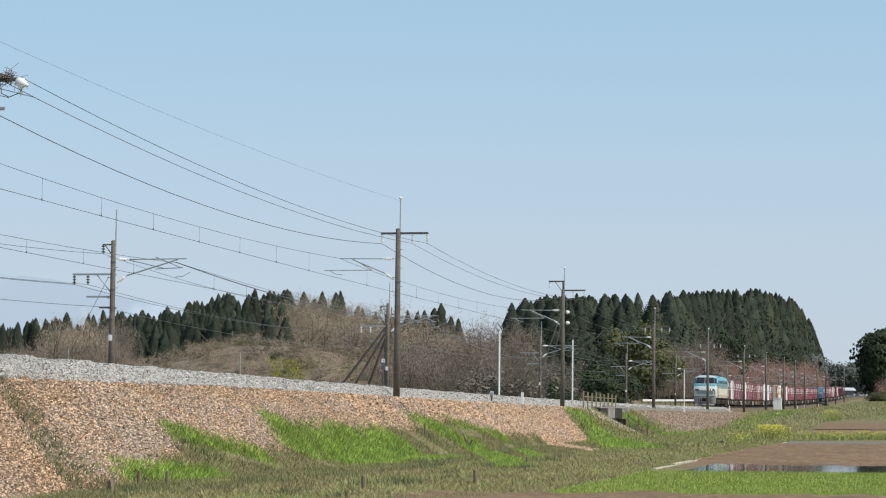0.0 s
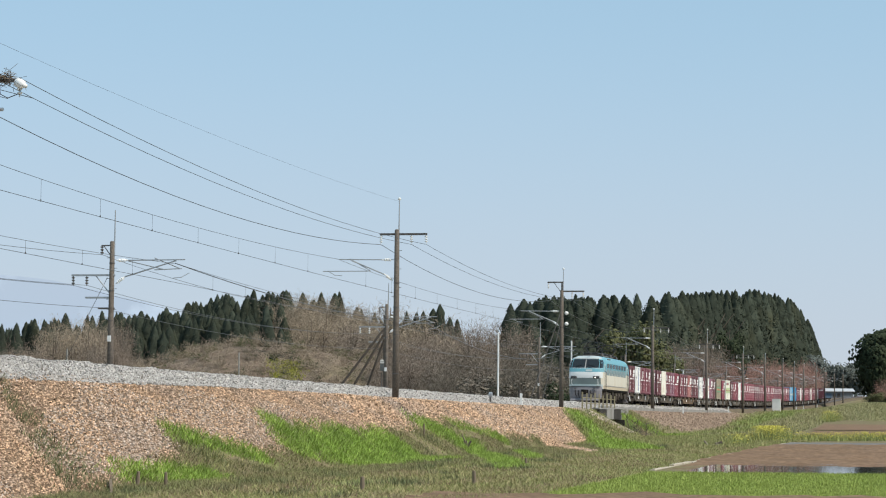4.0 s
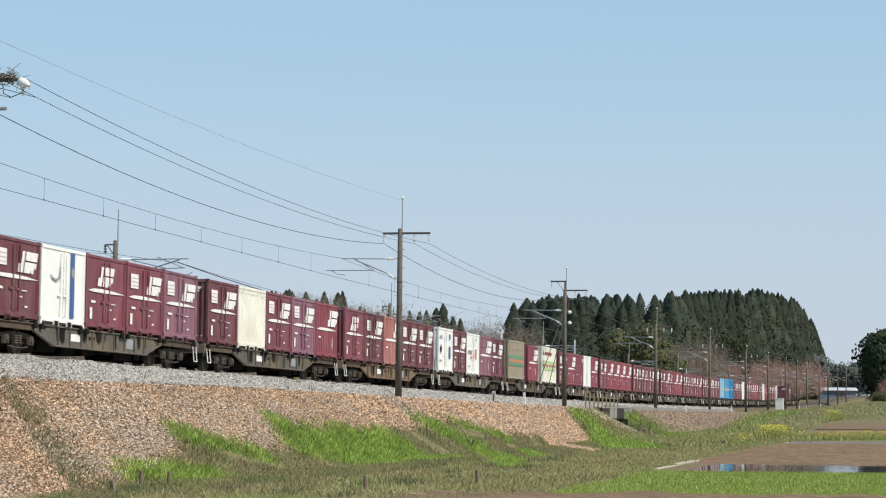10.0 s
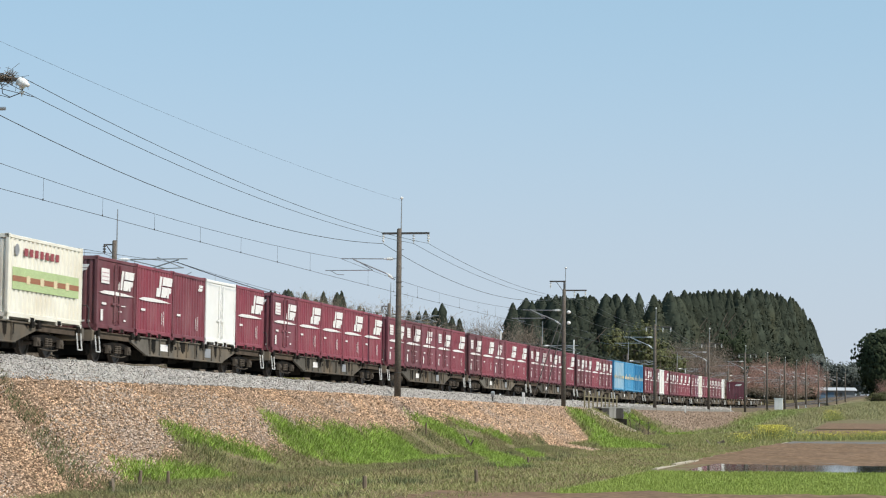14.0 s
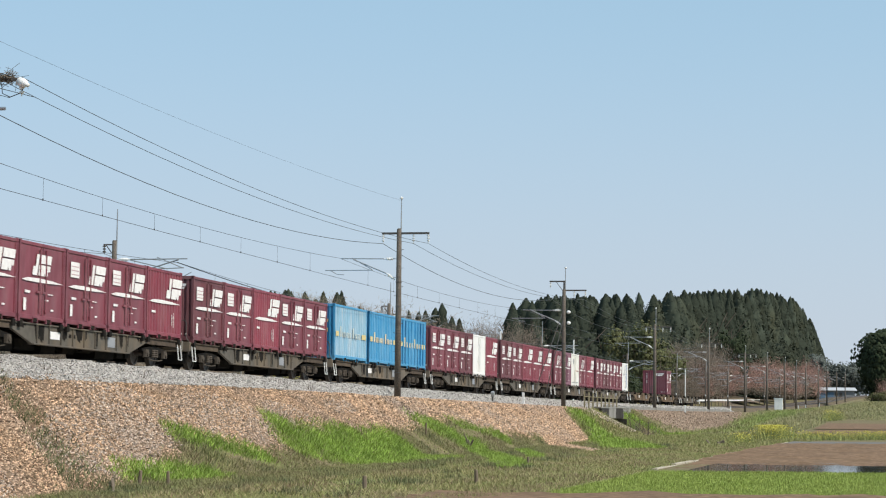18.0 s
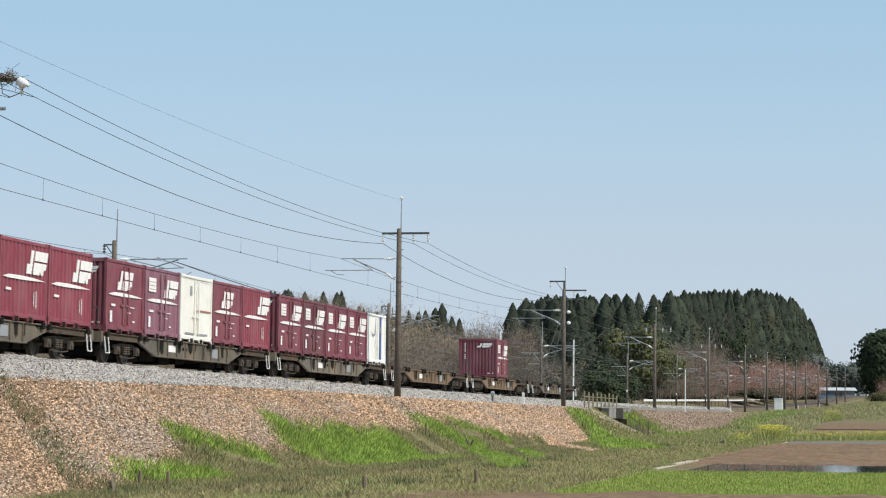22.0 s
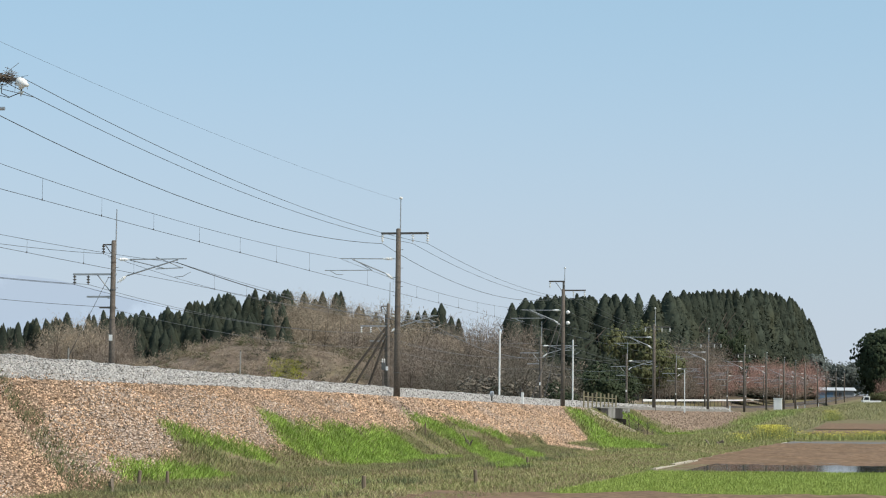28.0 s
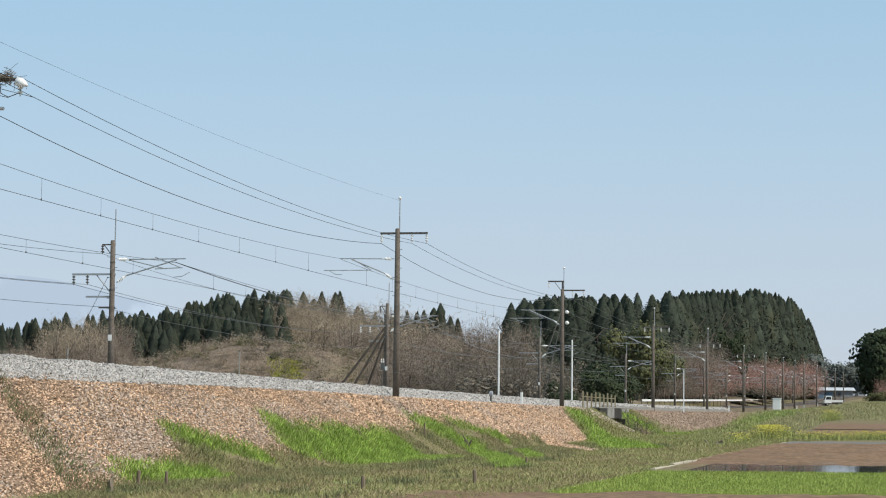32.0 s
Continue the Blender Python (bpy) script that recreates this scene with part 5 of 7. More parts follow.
P = scatter(4200, 79, 94, 1.7, 4.5, lambda s, d: abs(s - 84.3 - (d - 2.2) * 3.0) < 1.5 + random.gauss(0, 0.3), False)
stones("bank_gravel", P + (0, 0, 0.04), RNG.uniform(0.05, 0.10, len(P)), M["slag_grey"], "grey-brown crushed stone beside the drain")
# low concrete wall that holds the ballast beyond the bridge
for i in range(26):
    s = 98.3 + i * 4.1
    thing("ballast_wall", "pale weathered concrete block holding the ballast", "wall block", line_pose(s, 1.62, rail_z(s)), "ballast wall blocks", geo=Geo().box(-2.02, 2.02, -0.1, 0.1, -1.0, -0.30 - 0.05 * (i % 2), 0.02), material=M["concrete"])

# ---------- line-side cases, markers and stakes ----------
cb = thing("relay_cabinet", "pale grey steel relay cabinet beside the track", "cabinet", line_pose(275.3, 2.6, ground_z(275.3, 2.6)))
part("case", Geo().box(-0.45, 0.45, -0.62, 0.62, 0.1, 1.95, 0.03), M["white"], cb)
part("roof", Geo().box(-0.52, 0.52, -0.7, 0.7, 1.95, 2.05, 0.02), M["white"], cb)
part("plinth", Geo().box(-0.5, 0.5, -0.66, 0.66, -0.3, 0.1, 0.02), M["concrete"], cb)
for y in (-0.02, 0.02):
    part("door", Geo().box(0.45, 0.47, min(y, y * 29), max(y, y * 29), 0.2, 1.85), M["white"], cb)
for s, d, h in ((59.9, 1.8, 0.8), (350, 2.4, 0.9), (398, 2.4, 0.9), (150, 2.0, 0.7), (207, 1.4, 0.8), (330, 2.3, 0.8)):
    thing("marker_post", "short white-painted marker post on the shoulder", "post", line_pose(s, d, ground_z(s, d)), "white marker posts", geo=Geo().box(-0.07, 0.07, -0.07, 0.07, -0.2, h, 0.02), material=M["white"])
mk = thing("signal_lamp", "small dark ground signal lamp on the ballast edge", "signal", line_pose(52.2, 1.35, rail_z(52.2) - 0.55))
part("stem", Geo().rod((0, 0, -0.1), (0, 0, 0.35), 0.05, n=8), M["dark_steel"], mk)
part("head", Geo().lathe((0, -0.1, 0.48), (0, 1, 0), [(0, 0.1), (0.05, 0.17), (0.2, 0.17), (0.22, 0.12)], 12), M["steel"], mk)
part("foot", Geo().box(-0.3, 0.3, -0.12, 0.3, -0.05, 0.02), M["dark_steel"], mk)
M["old_wood"] = mat("weathered_stake_wood", (0.19, 0.15, 0.11), 0.9, grain=12, stain=3, bump=0.4, stretch=(1, 1, 0.2))
for s, d, h, w in ((-23.4, 6.7, 0.42, 0.055), (-23.0, 7.35, 0.40, 0.05), (-22.9, 12.7, 0.36, 0.065), (-17.1, 14.5, 0.40, 0.06), (20.1, 4.6, 0.6, 0.04), (5, 12, 0.3, 0.05)):
    g = Geo().loft([[(w * math.cos(a * 0.785) * k, w * math.sin(a * 0.785) * k, z) for a in range(8)] for z, k in ((-0.2, 1), (h * 0.6, 0.96), (h, 0.9), (h + 0.02, 0.5))])
    thing("stake", "short weathered wooden stake in the grass", "stake", line_pose(s, d, ground_z(s, d)) @ pose(0, 0, 0, random.uniform(-4, 4), random.uniform(-4, 4), 0), "wooden stakes in the grass", geo=g, material=M["old_wood"])
stump = Geo()
for i in range(7):
    stump.rod((random.uniform(-0.1, 0.1), random.uniform(-0.1, 0.1), -0.1), (random.uniform(-0.25, 0.25), random.uniform(-0.25, 0.25), random.uniform(0.25, 0.65)), 0.06, 0.025, 6)
thing("stump", "dark broken stump with splintered shoots", "stump", line_pose(26.2, 5.3, ground_z(26.2, 5.3)), geo=stump, material=M["twig"])
a, b = at(-24.6, 6.4, ground_z(-24.6, 6.4) + 0.12), at(-26.9, 7.3, ground_z(-26.9, 7.3) + 0.06)
thing("plank", "grey weathered plank lying on the bank", "plank", geo=Geo().rod(a, b, 0.055, 0.05, 4), material=M["old_wood"])
dr = Geo()
for i in range(5):
    dr.rod((random.uniform(-0.3, 0.3), random.uniform(-0.4, 0.4), 0), (random.uniform(-0.5, 0.5), random.uniform(-0.6, 0.6), random.uniform(0.1, 0.4)), 0.09, 0.05, 6)
thing("driftwood", "dark heap of broken branches by the paddy", "branches", line_pose(55.8, 14.2, -0.5), geo=dr, material=M["twig"])
for s, d in ((-17, 1.35), (-27.5, 1.35), (-8.5, 1.38), (12, 1.4)):
    w = Geo()
    for i in range(9):
        x, y = random.uniform(-0.12, 0.12), random.uniform(-0.1, 0.1)
        w.rod((x, y, 0), (x * 2.2, y * 2.2, random.uniform(0.12, 0.32)), 0.008, 0.003, 3)
    thing("dry_weed", "dark dry weed standing in the ballast", "weed", line_pose(s, d, rail_z(s) + bed_z(d)), "weeds in the ballast", kind="stuff", geo=w, material=M["twig"])

# ---------- white guard rail on the road behind the tracks ----------
gr = thing("guard_rail", "long white-painted guard rail of a road behind the tracks", "guard rail")
line = [(242 + i * 7.0, -14.0) for i in range(31)]
gz = lambda s: rail_z(s) + lerp_table([(242, 0.66), (300, 0.75), (350, 0.72), (400, 0.58), (450, 0.4)], s)
rings = [[at(s, d, gz(s) + z) + Vector((0, 0, 0)) for z in (0, 0.10, 0.22, 0.32)] + [at(s, d - 0.06, gz(s) + z) for z in (0.32, 0.22, 0.10, 0)] for s, d in line]
part("beam", Geo().loft(rings), M["white"], gr)
for s, d in line[::1]:
    part("post", Geo().rod((0, 0, -2.2), (0, 0, 0.3), 0.05, n=8), M["dark_steel"], gr, m=line_pose(s, d - 0.12, gz(s)))

# ---------- farm shed and roofs far beyond the crossing ----------
M["shed_roof"] = mat("pale_grey_sheet_roof", (0.50, 0.52, 0.54), 0.5, spread=0.05, grain=2, bump=0.02)
M["shed_wall"] = mat("grey_sheet_wall", (0.24, 0.25, 0.26), 0.7, spread=0.1, grain=1, bump=0.02)
M["shed_blue"] = mat("blue_sheet_wall", (0.10, 0.17, 0.26), 0.6, spread=0.1, grain=1, bump=0.02)
y = 760
sh = thing("long_shed", "long low shed with a pale roof and blue wall panels", "shed", Matrix.Translation((0.1692 * y, y, 0)))
z0 = field_level(*sd(0.1692 * y, y))
part("wall", Geo().box(-3.8, 8.6, 0, 6, z0 - 0.5, 8.2, 0.0), M["shed_wall"], sh)
part("roof", Geo().prism([(-0.8, 8.2), (6.8, 8.2), (6.8, 8.35), (3.0, 9.3), (-0.8, 8.35)], -4.6, 9.4), M["shed_roof"], sh)
for x in (-3.4, -0.6, 5.4):
    part("wall_panel", Geo().box(x, x + 2.3, -0.12, 0.0, z0 + 0.4, 7.6), M["shed_blue"] if x < 3 else M["shed_wall"], sh, "blue sheet panel")
for x in (2.2, 3.6):
    part("window", Geo().box(x, x + 1.0, -0.1, 0.0, 6.4, 7.6), M["glass_pale"] if "glass_pale" in M else M["dark_steel"], sh)

# ---------- small white pick-up that drives off along the field road ----------
TYRE = mat("black_tyre_rubber", (0.02, 0.02, 0.02), 0.8, bump=0.02)
PANE = mat("dark_car_glass", (0.02, 0.025, 0.03), 0.08, bump=0)


def pickup():
    root = thing("pickup_truck", "small white flatbed pick-up truck on the field road", "truck")
    part("cab", Geo().prism_y([(0.35, 0.45), (1.68, 0.45), (1.70, 0.95), (1.40, 1.72), (1.30, 1.78), (0.45, 1.78), (0.35, 1.70)], -0.70, 0.70), M["white"], root)
    for s in (-1, 1):
        part("side_window", Geo().prism_y([(0.5, 1.1), (1.5, 1.1), (1.28, 1.62), (0.55, 1.62)], s * 0.705 - 0.008, s * 0.705 + 0.008), PANE, root)
        part("bed_side", Geo().box(-1.68, 0.3, s * 0.69 - 0.02, s * 0.69 + 0.02, 0.72, 1.0), M["white"], root)
        for x in (1.15, -0.95):
            wl = part("wheel", Geo().lathe((x, s * 0.56, 0.27), (0, s, 0), [(0, 0.2), (0, 0.27), (0.14, 0.27), (0.14, 0.18)], 18), TYRE, root)
            part("rim", Geo().lathe((x, s * 0.70, 0.27), (0, s, 0), [(0, 0.16), (0.01, 0.15)], 14), M["steel"], wl)
    part("windscreen", Geo().add([(1.705, -0.6, 1.02), (1.705, 0.6, 1.02), (1.43, 0.6, 1.68), (1.43, -0.6, 1.68)], [(0, 1, 2, 3)]), PANE, root)
    part("flatbed", Geo().box(-1.7, 0.32, -0.70, 0.70, 0.62, 0.72, 0.01), M["white"], root)
    part("tailgate", Geo().box(-1.72, -1.68, -0.70, 0.70, 0.66, 1.0), M["white"], root)
    part("chassis", Geo().box(-1.6, 1.6, -0.45, 0.45, 0.3, 0.6), M["dark_steel"], root)
    for s in (-0.5, 0.5):
        part("headlamp", Geo().box(1.69, 1.72, s - 0.14, s + 0.14, 0.68, 0.86), M["porcelain"], root)
    return root


TRUCK = pickup()
# ---------- freight train ----------
M["rubber"] = mat("black_rubber", (0.02, 0.02, 0.02), 0.7, bump=0.02)
M["maroon_c"] = mat("sunlit_maroon_container_paint", (0.245, 0.045, 0.068), 0.55, spread=0.15, grain=2.2, stain=0.8, stain_col=(0.34, 0.15, 0.165), stain_amt=0.65, bump=0.05, per="object", vary=(0.92, 1.08), stretch=(2.2, 1, 0.55))
M["maroon"] = mat("maroon_container_paint", (0.188, 0.040, 0.056), 0.5, spread=0.16, grain=2.2, stain=0.8, stain_col=(0.30, 0.14, 0.155), stain_amt=0.65, bump=0.05, per="object", vary=(0.92, 1.08), stretch=(2.2, 1, 0.55))
M["maroon_b"] = mat("dark_brownish_maroon_paint", (0.138, 0.034, 0.043), 0.55, spread=0.16, grain=2.2, stain=0.8, stain_col=(0.27, 0.15, 0.155), stain_amt=0.6, bump=0.05, stretch=(2.2, 1, 0.55))
M["salmon"] = mat("sun_faded_red_paint", (0.36, 0.135, 0.125), 0.6, spread=0.2, grain=1.6, stain=0.8, stain_col=(0.50, 0.29, 0.27), stain_amt=0.8, bump=0.05, stretch=(5, 1, 0.35))
M["mauve"] = mat("faded_mauve_paint", (0.23, 0.095, 0.13), 0.6, spread=0.2, grain=1.6, stain=0.8, stain_col=(0.36, 0.22, 0.27), stain_amt=0.8, bump=0.05, stretch=(5, 1, 0.35))
M["cream"] = mat("cream_container_paint", (0.81, 0.785, 0.69), 0.5, spread=0.05, grain=3, stain=0.7, stain_col=(0.55, 0.44, 0.28), stain_amt=0.4, bump=0.04)
M["offwhite"] = mat("white_container_paint", (0.87, 0.865, 0.84), 0.45, spread=0.03, grain=3, stain=0.8, stain_col=(0.70, 0.65, 0.54), stain_amt=0.25, bump=0.03)
M["white_cream"] = mat("creamy_white_container_paint", (0.84, 0.82, 0.76), 0.5, spread=0.04, grain=3, stain=0.8, stain_col=(0.62, 0.55, 0.46), stain_amt=0.35, bump=0.03)
M["khaki"] = mat("khaki_container_paint", (0.33, 0.28, 0.20), 0.55, spread=0.1, grain=2, stain=0.7, stain_amt=0.4, bump=0.05, stretch=(6, 1, 1))
M["blue_box"] = mat("blue_container_paint", (0.05, 0.29, 0.53), 0.5, spread=0.12, grain=2, stain=0.7, stain_col=(0.20, 0.42, 0.60), stain_amt=0.6, bump=0.05, stretch=(2.5, 1, 0.5))
M["blue_pale"] = mat("sun_bleached_blue_paint", (0.25, 0.44, 0.58), 0.55, spread=0.12, grain=2, stain=0.7, stain_col=(0.52, 0.60, 0.65), stain_amt=0.8, bump=0.05, stretch=(3, 1, 0.5))
M["mark"] = mat("white_marking_paint", (0.84, 0.82, 0.80), 0.55, spread=0.05, grain=6, stain=4, stain_col=(0.5, 0.35, 0.35), stain_amt=0.35, bump=0)
M["mark_cream"] = mat("cream_print", (0.72, 0.62, 0.40), 0.55, bump=0)
M["mark_faint"] = mat("faded_cream_print", (0.52, 0.58, 0.56), 0.55, bump=0)
M["mark_red"] = mat("dull_red_print", (0.30, 0.06, 0.07), 0.55, bump=0)
M["mark_pink"] = mat("faded_pink_print", (0.55, 0.36, 0.38), 0.55, bump=0)
M["mark_grey"] = mat("grey_marking_paint", (0.30, 0.31, 0.33), 0.55, bump=0)
M["mark_blue"] = mat("blue_marking_paint", (0.05, 0.11, 0.30), 0.5, bump=0)
M["mark_green"] = mat("green_band_paint", (0.12, 0.27, 0.14), 0.5, bump=0)
M["mark_pale_green"] = mat("pale_green_band_paint", (0.46, 0.57, 0.28), 0.5, bump=0)
M["mark_orange"] = mat("orange_band_paint", (0.58, 0.20, 0.11), 0.5, bump=0)
M["mark_brown"] = mat("brown_band_paint", (0.34, 0.14, 0.07), 0.5, bump=0)
M["mark_yellow"] = mat("yellow_marking_paint", (0.72, 0.58, 0.26), 0.5, bump=0)
M["sill"] = mat("dusty_grey_wagon_paint", (0.135, 0.122, 0.104), 0.7, grain=4, stain=0.9, stain_col=(0.26, 0.19, 0.12), stain_amt=0.7, bump=0.1, per="object", vary=(0.8, 1.2))
M["sill_rust"] = mat("rusty_brown_wagon_paint", (0.215, 0.155, 0.105), 0.75, grain=4, stain=0.9, stain_col=(0.13, 0.095, 0.065), stain_amt=0.7, bump=0.1)
M["sill_end"] = mat("rusty_dark_sill_paint", (0.085, 0.066, 0.052), 0.8, spread=0.3, grain=4, stain=1.1, stain_col=(0.16, 0.12, 0.085), stain_amt=0.7, bump=0.1)
# brown dust on a near-black that also holds the deep shade beneath vehicles
M["under"] = mat("shade_dark_dusty_underframe", (0.014, 0.013, 0.012), 0.9, grain=8, stain=2, stain_col=(0.04, 0.03, 0.022), stain_amt=0.6, bump=0.1)
M["gear_pale"] = mat("dusty_beige_gear", (0.095, 0.08, 0.066), 0.85, spread=0.3, grain=6, stain=3, stain_col=(0.06, 0.05, 0.04), stain_amt=0.8, bump=0.1)
M["tread"] = mat("dusty_wheel_steel", (0.075, 0.062, 0.052), 0.6, 0.4, bump=0.02)

BH = 2.5          # height of a container
# the slanted mark: a leaning bar and a broad notched block under a split band, in (x, z)
SLANT = [[(-0.60, 0.0), (-0.30, 0.0), (-0.15, 0.53), (-0.31, 0.53), (-0.39, 0.22), (-0.54, 0.22)],
         [(-0.22, 0.0), (0.16, 0.0), (0.19, 0.09), (0.25, 0.0), (0.35, 0.0), (0.40, 0.13), (0.52, 0.13), (0.56, 0.27), (-0.15, 0.27)],
         [(-0.13, 0.31), (0.58, 0.31), (0.65, 0.53), (-0.07, 0.53)]]


def plate(poly, y0, t=0.006):
    """A flat painted or fixed shape on a side wall; poly in (x, z)."""
    return Geo().prism_y(poly, y0, y0 + t)


def rect(x0, x1, z0, z1):
    return [(x0, z0), (x1, z0), (x1, z1), (x0, z1)]


def wall_wave(L, z0, z1, y, depth, pitch, sign=1):
    """A ribbed side wall, as an open sheet with its returns."""
    g = Geo()
    pts, x = [], -L / 2
    n = max(3, int(L / pitch))
    p = L / n
    for i in range(n):
        pts += [(x, 0), (x + p * 0.42, 0), (x + p * 0.5, -depth), (x + p * 0.92, -depth)]
        x += p
    pts.append((L / 2, 0))
    v = [(a, y + sign * b, z0) for a, b in pts] + [(a, y + sign * b, z1) for a, b in pts]
    k = len(pts)
    g.add(v, [(i, i + 1, k + i + 1, k + i) for i in range(k - 1)])
    return g


def end_wave(W, z0, z1, x, depth, pitch, sign):
    g = wall_wave(W, z0, z1, x, depth, pitch, sign)
    g.v = [(b, a, c) for a, b, c in g.v]
    return g


def box_frame(L, W=2.45, h=BH, p=0.09):
    """Corner posts, rails, floor and roof of a container."""
    g = Geo()
    for sx in (-1, 1):
        for sy in (-1, 1):
            x, y = sx * (L / 2 - p / 2), sy * (W / 2 - p / 2)
            g.box(x - p / 2, x + p / 2, y - p / 2, y + p / 2, 0.1, h - 0.02, 0.01)
    for sy in (-1, 1):
        y = sy * (W / 2 - 0.04)
        g.box(-L / 2, L / 2, y - 0.04, y + 0.04, 0.1, 0.24, 0.01)
        g.box(-L / 2, L / 2, y - 0.04, y + 0.04, h - 0.12, h - 0.01, 0.015)
    for sx in (-1, 1):
        x = sx * (L / 2 - 0.04)
        g.box(x - 0.04, x + 0.04, -W / 2, W / 2, 0.1, 0.24, 0.01)
        g.box(x - 0.04, x + 0.04, -W / 2, W / 2, h - 0.12, h - 0.01, 0.015)
    g.box(-L / 2 + 0.04, L / 2 - 0.04, -W / 2 + 0.04, W / 2 - 0.04, 0.12, 0.2)
    return g


def roof_sheet(L, W, h):
    g = Geo().box(-L / 2 + 0.03, L / 2 - 0.03, -W / 2 + 0.03, W / 2 - 0.03, h - 0.08, h - 0.015)
    n = int(L / 0.42)
    for i in range(n):
        x = -L / 2 + (i + 0.5) * L / n
        g.box(x - 0.07, x + 0.07, -W / 2 + 0.1, W / 2 - 0.1, h - 0.02, h + 0.012, 0.01)
    return g


def logo(x, z, k, y, parent, m="mark"):
    g = Geo()
    for poly in SLANT:
        g.prism_y([(x - a * k, z + b * k) for a, b in poly], y, y + 0.006)
    part("logo_mark", g, M[m], parent, "white slanted block mark")


def container(kind, L=3.715):
    """kind: paint and side of the container. Local x forward, near side at +y, z from the wagon's deck."""
    paint = {"D": "maroon", "E": "maroon_b", "P": "maroon", "C": "maroon_c", "K": "maroon", "Cs": "salmon", "Cm": "mauve", "Dm": "mauve", "W": "offwhite", "V": "offwhite", "T": "offwhite",
             "Q": "cream", "J": "offwhite", "G": "white_cream", "U": "khaki", "Y": "cream", "B": "blue_box", "Bd": "blue_box", "Bp": "blue_box"}[kind]
    words = {"E": "dark brownish maroon freight container with double side doors on a wagon", "D": "maroon steel freight container with double side doors on a wagon", "P": "maroon steel freight container with plain side doors on a wagon",
             "C": "maroon freight container with corrugated side walls on a wagon", "K": "dark maroon corrugated freight container with a small white mark",
             "Cs": "sun-faded salmon corrugated freight container on a wagon", "Cm": "faded mauve corrugated freight container on a wagon",
             "Dm": "faded mauve freight container with double side doors on a wagon", "W": "white refrigerated freight container with a blue panel on a wagon",
             "V": "plain white freight container with ribbed doors on a wagon", "T": "white freight container with a red triangle print on a wagon",
             "Q": "cream corrugated freight container streaked with rust on a wagon", "J": "white insulated freight container with a dark diamond on a wagon",
             "G": "cream-white freight container with two side panels on a wagon", "U": "khaki long freight container with green and orange bands on a wagon",
             "Y": "cream long freight container with green and brown bands on a wagon", "B": "bright blue long freight container with yellow marks on a wagon",
             "Bd": "blue long freight container with lock bars along its side", "Bp": "sun-bleached blue long freight container on a wagon"}[kind]
    m, W, h = M[paint], 2.45, (2.6 if kind in ("U", "Y", "B", "Bd", "Bp") else BH)
    root = thing("freight_container", words, "container", group="containers on the freight train")
    part("frame", box_frame(L, W, h), m, root)
    part("roof", roof_sheet(L, W, h), m, root)
    ribbed = kind in ("C", "K", "Cs", "Cm", "Q", "U", "Y", "B", "Bd", "Bp")
    for sx in (-1, 1):
        part("end_wall", end_wave(W - 0.16, 0.22, h - 0.1, sx * (L / 2 - 0.02), 0.06, 0.205, sx), m, root)
    part("far_wall", wall_wave(L - 0.16, 0.22, h - 0.1, -(W / 2 - 0.025), 0.04, 0.3, -1), m, root)
    y = W / 2
    if ribbed:
        part("side_wall", wall_wave(L - 0.16, 0.22, h - 0.1, y - 0.012, 0.04, 0.29 if L < 5 else 0.33), M["blue_pale"] if kind == "Bp" else m, root)
    else:
        for i in (0, 1):
            x0 = -L / 2 + 0.09 + i * (L - 0.18) / 2
            x1 = x0 + (L - 0.18) / 2
            g = Geo().box(x0 + 0.01, x1 - 0.01, y - 0.07, y - 0.03, 0.24, h - 0.12)
            for a, b in ((x0 + 0.01, x0 + 0.09), (x1 - 0.09, x1 - 0.01)):
                g.box(a, b, y - 0.04, y - 0.008, 0.25, h - 0.13, 0.008)
            dr = part("door", g, m, root)
            part("door_seal", Geo().box(x1 - 0.012, x1 + 0.012, y - 0.06, y - 0.006, 0.25, h - 0.13), M["under"], dr) if i == 0 else None
            bars = Geo()
            xb = x1 - 0.24 if i == 0 else x0 + 0.24
            bars.rod((xb, y + 0.012, 0.3), (xb, y + 0.012, h - 0.2), 0.03, n=6)
            bars.box(xb - 0.03, xb + 0.24, y - 0.01, y + 0.03, 0.92, 0.99, 0.008)
            for z in (0.4, 1.2, h - 0.4):
                bars.box(xb - 0.045, xb + 0.045, y - 0.02, y + 0.03, z - 0.04, z + 0.04, 0.008)
            part("lock_bar", bars, m, dr)
    for x in ((-0.55, 0.55) if L < 5 else (-1.1, 1.1)):
        # the pocket's inner shade is a near-black block, flush with the wall
        fp = part("fork_pocket", Geo().box(x - 0.17, x + 0.17, y - 0.03, y + 0.004, 0.02, 0.15, 0.01), M["under"], root)
        part("pocket_rim", Geo().box(x - 0.21, x - 0.17, y - 0.03, y + 0.012, 0.0, 0.18).box(x + 0.17, x + 0.21, y - 0.03, y + 0.012, 0.0, 0.18).box(x - 0.21, x + 0.21, y - 0.03, y + 0.012, 0.15, 0.18), m, fp)
    for sx in (-1, 1):
        for z in (0.0, h - 0.11):
            for sy in (-1, 1):
                g = Geo().box(sx * L / 2 - (0.0 if sx < 0 else 0.13), sx * L / 2 + (0.13 if sx < 0 else 0.0), sy * (y - 0.06) - 0.068, sy * (y - 0.06) + 0.068, z, z + 0.12, 0.012)
                part("corner_casting", g, m, root)
    f = y + 0.004
